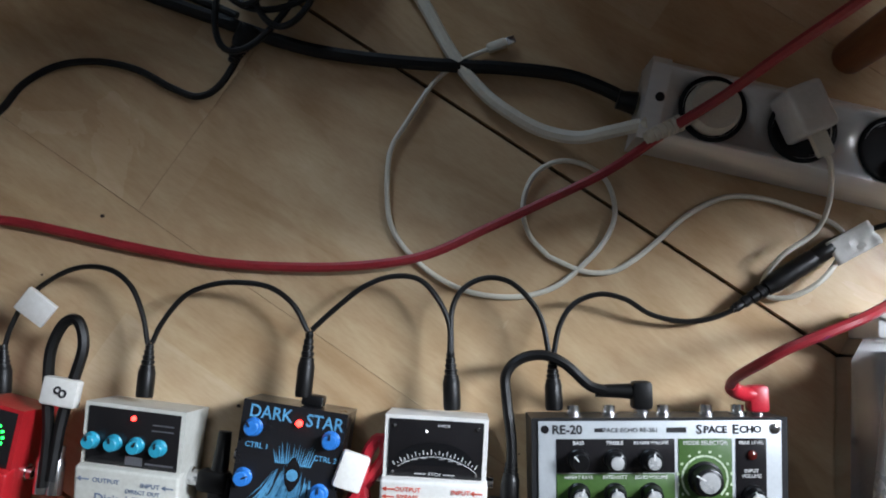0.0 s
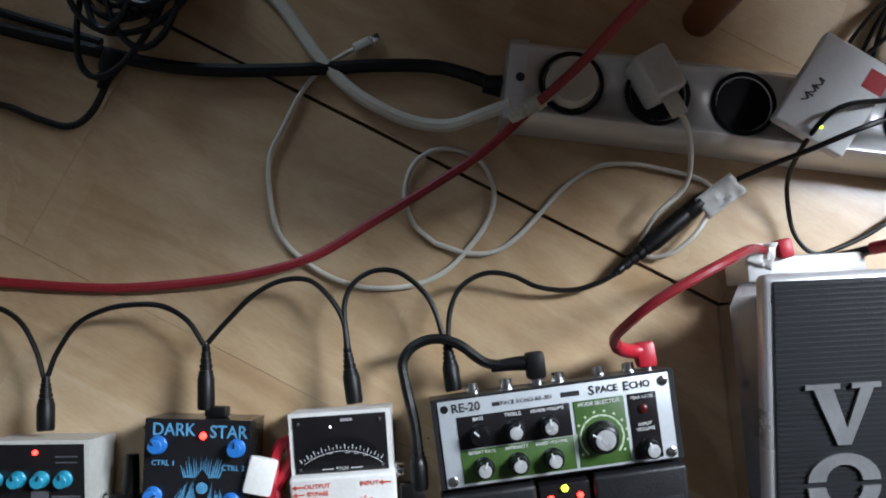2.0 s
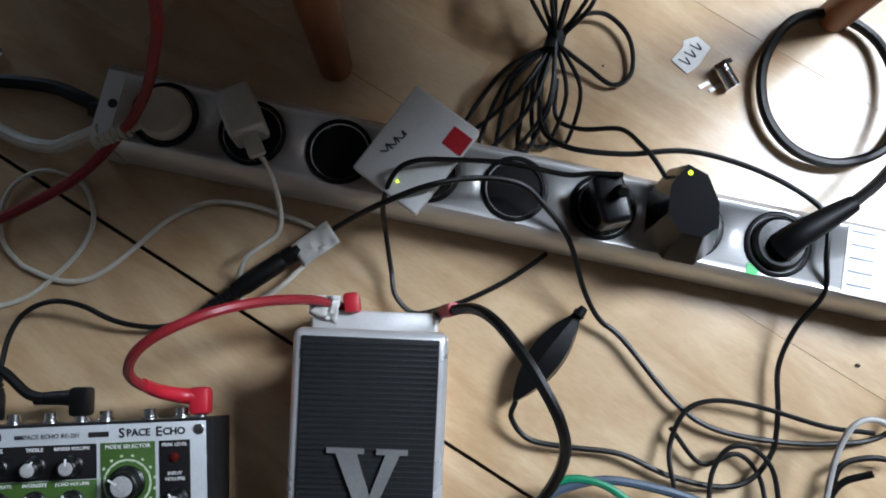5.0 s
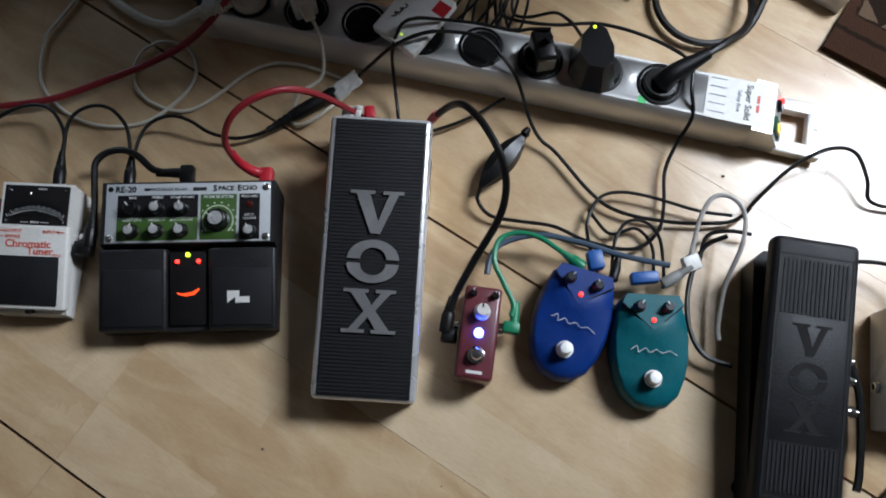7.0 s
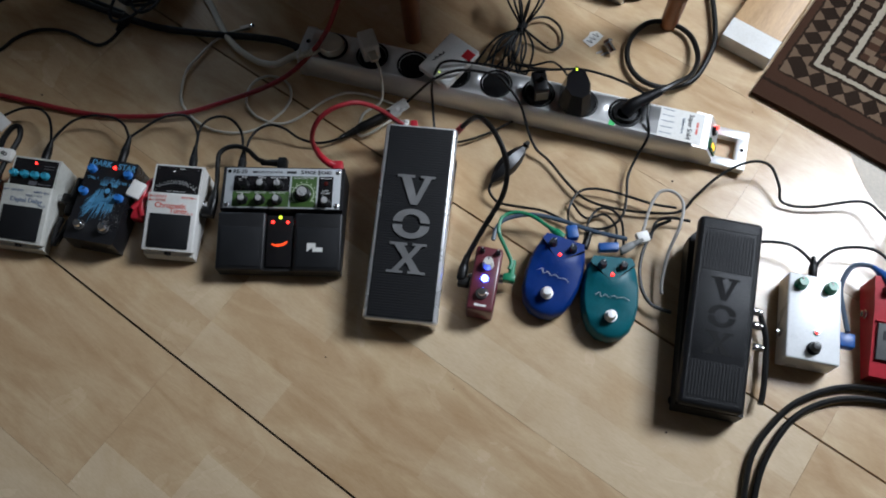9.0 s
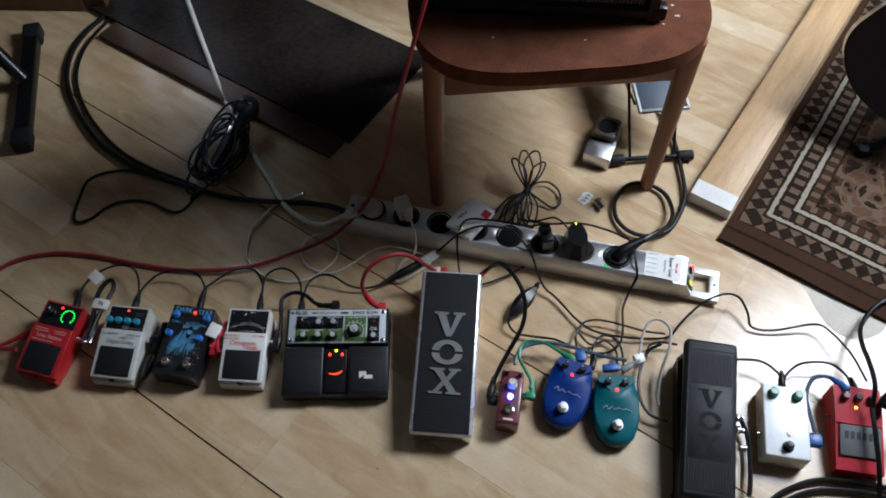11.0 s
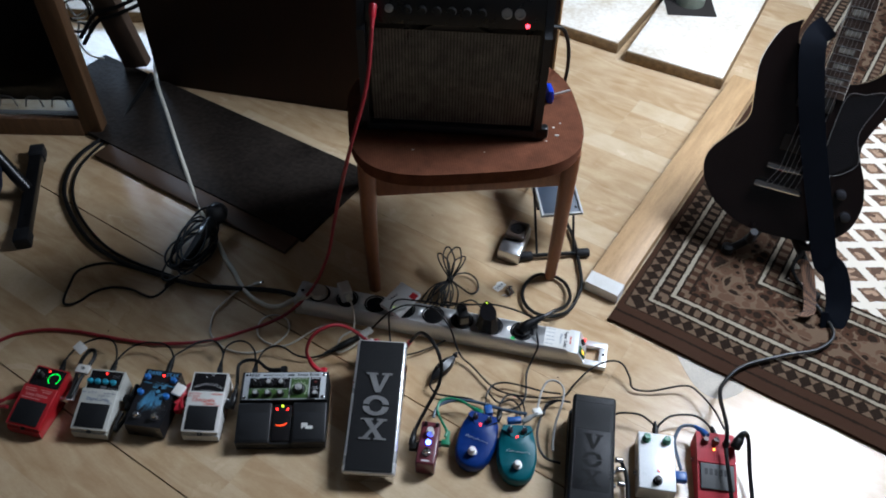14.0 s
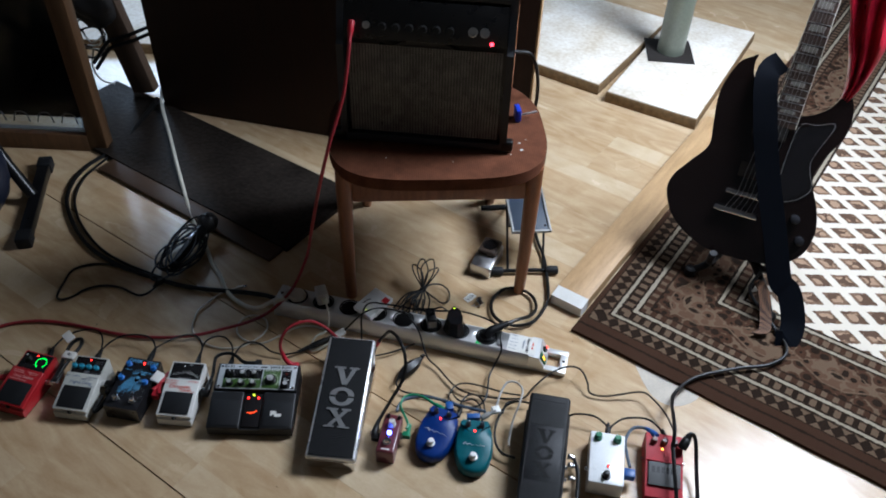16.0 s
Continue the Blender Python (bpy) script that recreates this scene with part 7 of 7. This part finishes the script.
cable("black lead curling round the side of the black wah pedal", [(0.875, 0.150, 0.03), (0.855, 0.140, 0.02), (0.842, 0.112), (0.836, 0.078), (0.840, 0.047), (0.854, 0.026), (0.880, 0.018)], 0.016, 0.0026, CABLE)
cable("thin black lead coming round the black wah pedal", [(0.850, 0.125), (0.858, 0.152), (0.880, 0.160), (0.905, 0.158)], 0.016, 0.0022, CABLE)
t = tagged(new("daisy_chain_cable"), "thin black power lead linking the white and red pedals", "cable")
lead([(0.985, 0.128, 0.02), (1.002, 0.131), (1.039, 0.130), (1.062, 0.112), (1.066, 0.098)], 0.030, 0.0022, CABLE, t)
lead([(1.070, 0.098), (1.078, 0.112), (1.104, 0.132), (1.148, 0.136), (1.172, 0.117), (1.178, 0.095)], 0.030, 0.0022, CABLE, t)
barrel(t, (1.066, 0.086, 0.028), (1.068, 0.116, 0.032), 0.0058)
barrel(t, (1.182, 0.086, 0.030), (1.178, 0.112, 0.034), 0.0058)
t = tagged(new("patch_cable"), "blue-plugged patch cable joining the white and red pedals", "cable")
lead([(1.104, 0.010), (1.100, 0.045), (1.100, 0.074), (1.117, 0.104), (1.143, 0.107), (1.156, 0.090)], 0.036, 0.0034, SLATE, t)
part("plug", box(-0.011, 0.011, -0.010, 0.010, -0.008, 0.008, 0.003), BLUEP, t, "blue plug", m=pose(1.104, 0.000, 0.026, 0, 0, -5))
barrel(t, (1.160, 0.078, 0.052), (1.142, 0.106, 0.040), 0.0068, BLUEP)
t = tagged(new("patch_cable"), "short black patch cable with silver plugs beside a wah pedal", "cable")
lead([(0.997, 0.030), (1.004, 0.000), (1.003, -0.040), (0.998, -0.080), (0.994, -0.095)], 0.018, 0.0040, CABLE, t)
for y in (0.030, 0.010, -0.020):
    part("plug", lathe([(0.0048, 0.0), (0.006, 0.002), (0.006, 0.009), (0.0045, 0.011), (0.0045, 0.014)], 14), CHROME, t, "silver plug", m=at(0.984, y, 0.022, 0, 90, -5))
t = tagged(new("instrument_cable"), "thick black instrument cable from the red pedal to the guitar", "cable")
lead([(1.186, 0.045, 0.065), (1.188, 0.075, 0.085), (1.192, 0.120, 0.075), (1.200, 0.165, 0.05), (1.217, 0.215, 0.03), (1.272, 0.273), (1.364, 0.309), (1.445, 0.332), (1.490, 0.38), (1.47, 0.46, 0.02), (1.42, 0.52, 0.06), (1.44, 0.55, 0.10)], 0.018, 0.0040, CABLE, t)
lead([(1.186, 0.045, 0.065), (1.184, 0.005, 0.062), (1.186, -0.05, 0.045), (1.188, -0.10, 0.015), (1.180, -0.14)], 0.008, 0.0040, CABLE, t)
t = tagged(new("instrument_cable"), "thick black instrument cable looping in front of the pedals", "cable")
lead([(1.205, 0.062, 0.066), (1.222, 0.075, 0.075), (1.234, 0.070, 0.06), (1.236, 0.02, 0.03), (1.232, -0.06), (1.215, -0.125)], 0.012, 0.0042, CABLE, t)
barrel(t, (1.204, 0.050, 0.060), (1.224, 0.078, 0.076), 0.0095)
lead([(1.26, -0.070), (1.19, -0.058), (1.114, -0.056), (1.060, -0.075), (1.022, -0.105), (0.985, -0.16), (0.97, -0.24)], 0.008, 0.0042, CABLE, t)
lead([(1.26, -0.085), (1.18, -0.072), (1.110, -0.072), (1.058, -0.092), (1.024, -0.125), (0.995, -0.18), (0.98, -0.25)], 0.008, 0.0042, CABLE, t)

# red patch plug beside the drawn-on pedal, black plugs at pedal sides
t = tagged(new("patch_cable"), "short red patch cable with white tape at a pedal's side", "cable")
lead([(0.116, 0.080), (0.130, 0.100), (0.140, 0.118), (0.134, 0.128), (0.126, 0.112), (0.128, 0.085), (0.134, 0.070)], 0.036, 0.0045, REDPLASTIC, t)
part("plug", box(-0.007, 0.009, -0.012, 0.012, -0.008, 0.008, 0.003), REDPLASTIC, t, "red plug", m=pose(0.122, 0.078, 0.028))
part("tape_flag", box(-0.010, 0.010, -0.013, 0.013, -0.003, 0.004, 0.002), WHITEPAINT, t, "white tape", m=pose(0.118, 0.106, 0.046, 0, 14, -15))
t = tagged(new("patch_cable"), "black patch cable with angled plugs between pedals", "cable")
elbow(t, 0.012, 0.088, 0.028, -92, CABLE, 1.1)
lead([(0.012, 0.060), (0.010, 0.040), (0.012, 0.020), (0.018, 0.030), (0.024, 0.055), (0.028, 0.075)], 0.024, 0.0042, CABLE, t)
part("plug", box(-0.009, 0.007, -0.016, 0.012, -0.008, 0.008, 0.003), CABLE, t, m=pose(0.025, 0.080, 0.026))

# bits lying on the floor
t = thing("paper_tag", 0.755, 0.472, 0, -35, "small torn white paper tag with handwriting", "tag")
ob = part("paper", prism([(-0.010, -0.014), (0.007, -0.016), (0.010, -0.004), (0.009, 0.015), (-0.005, 0.016), (-0.012, 0.006), (-0.009, 0.001)], 0.0006, 0.0012, 0), WHITEPAINT, t)
part("hand_writing", joined(*[tube([(-0.006, -0.010 + 0.008 * i, 0.0013), (0.004, -0.008 + 0.008 * i, 0.0013), (-0.002, -0.005 + 0.008 * i, 0.0013)], 0.0006, 4, 4) for i in range(3)]), PRINT_BLACK, t, "black scrawl")
t = thing("jack_socket", 0.782, 0.452, 0, 30, "loose bare metal jack socket lying on the floor", "connector")
part("barrel", cyl(0.0065, -0.010, 0.010, 0, 0, 16), CHROME, t, m=at(0, 0, 0.0068, 90))
part("nut", cyl(0.009, 0.0, 0.004, 0, 0, 6), CHROME, t, m=at(0, 0.012, 0.008, 90))
part("lug", joined(box(-0.016, -0.004, -0.004, -0.001, 0.0005, 0.0015, 0), box(-0.022, -0.012, 0.002, 0.005, 0.0005, 0.0015, 0)), BRUSHED, t)
t = thing("floor_crumbs", 0, 0, 0, 0, "dark specks and crumbs scattered on the floor", "crumbs")
rg = random.Random(11)
specks = [(-0.099, 0.274), (0.421, -0.093), (0.883, 0.228), (0.683, 0.458)] + [(rg.uniform(-0.3, 1.4), rg.uniform(-0.2, 1.2)) for _ in range(26)]
bms = []
for x, y in specks:
    r = rg.uniform(0.0006, 0.0017)
    b = bmesh.new()
    bmesh.ops.create_icosphere(b, subdivisions=1, radius=r)
    b.transform(Matrix.Translation((x, y, r * 0.45)) @ Matrix.Diagonal((1.3, 1, 0.5, 1)))
    bms.append(b)
tagged(part("crumb", joined(*bms), mat("dark_crumb", (0.05, 0.03, 0.02), 0.9), t), kind="stuff")
tagged(t, kind="stuff")

# ---- the boards of the floor, last ----
rows = math.radians(GRAIN)
ux, uy = Vector((math.cos(rows), math.sin(rows), 0)), Vector((-math.sin(rows), math.cos(rows), 0))
PITCH = 0.2052
k0 = 0.4141
shapes = {}
for length in (1.2,):
    for gap in (0.0002, 0.0028):
        bm = box(0.0001, length - 0.0001, gap, PITCH - 0.00005, -0.008, 0.0, 0.00015, 1)
        me = bpy.data.meshes.new("board")
        bmesh.ops.recalc_face_normals(bm, faces=bm.faces)
        bm.to_mesh(me)
        bm.free()
        me.materials.append(MAPLE)
        shapes[length, gap] = me
ROOM = ((-2.2, 0, 0, -1, 0), (3.4, 0, 0, 1, 0), (0, -2.4, 0, 0, -1), (0, 3.4, 0, 0, 1))


def trimmed(m, mesh):
    """A board cut off at the walls, in its own coordinates; None where nothing is left."""
    bm = bmesh.new()
    bm.from_mesh(mesh)
    bm.transform(m)
    for x, y, z, nx, ny in ROOM:
        geom = bm.verts[:] + bm.edges[:] + bm.faces[:]
        if not geom:
            break
        bmesh.ops.bisect_plane(bm, geom=geom, plane_co=(x, y, z), plane_no=(nx, ny, 0), clear_outer=True)
    left = len(bm.faces)
    bm.transform(m.inverted())
    me = bpy.data.meshes.new("board_end")
    bm.to_mesh(me)
    bm.free()
    me.materials.append(MAPLE)
    return me if left else None


rng = random.Random(4)
for r in [*range(-17, 18), *range(-23, -17), *range(18, 24)]:
    s = -3.2 + rng.choice((0.0, 0.35, 0.6, 0.85, 1.05)) - 2.4
    v = k0 + r * PITCH
    mesh = shapes[1.2, 0.0028 if r in (0, -2) else 0.0002]
    while s < 5.0:
        m = Matrix.Translation(ux * s + uy * v) @ pose(0, 0, 0, 0, 0, GRAIN)
        ends = [m @ Vector((a, b, 0)) for a in (0, 1.2) for b in (0, PITCH)]
        inside = [-2.2 < e.x < 3.4 and -2.4 < e.y < 3.4 for e in ends]
        near = any(-2.5 < e.x < 3.7 and -2.7 < e.y < 3.7 for e in ends)
        cut = mesh if all(inside) else (trimmed(m, mesh) if near else None)
        if cut:
            ob = new("floorboard", cut)
            ob.parent = floor
            ob.matrix_basis = m
        s += 1.2
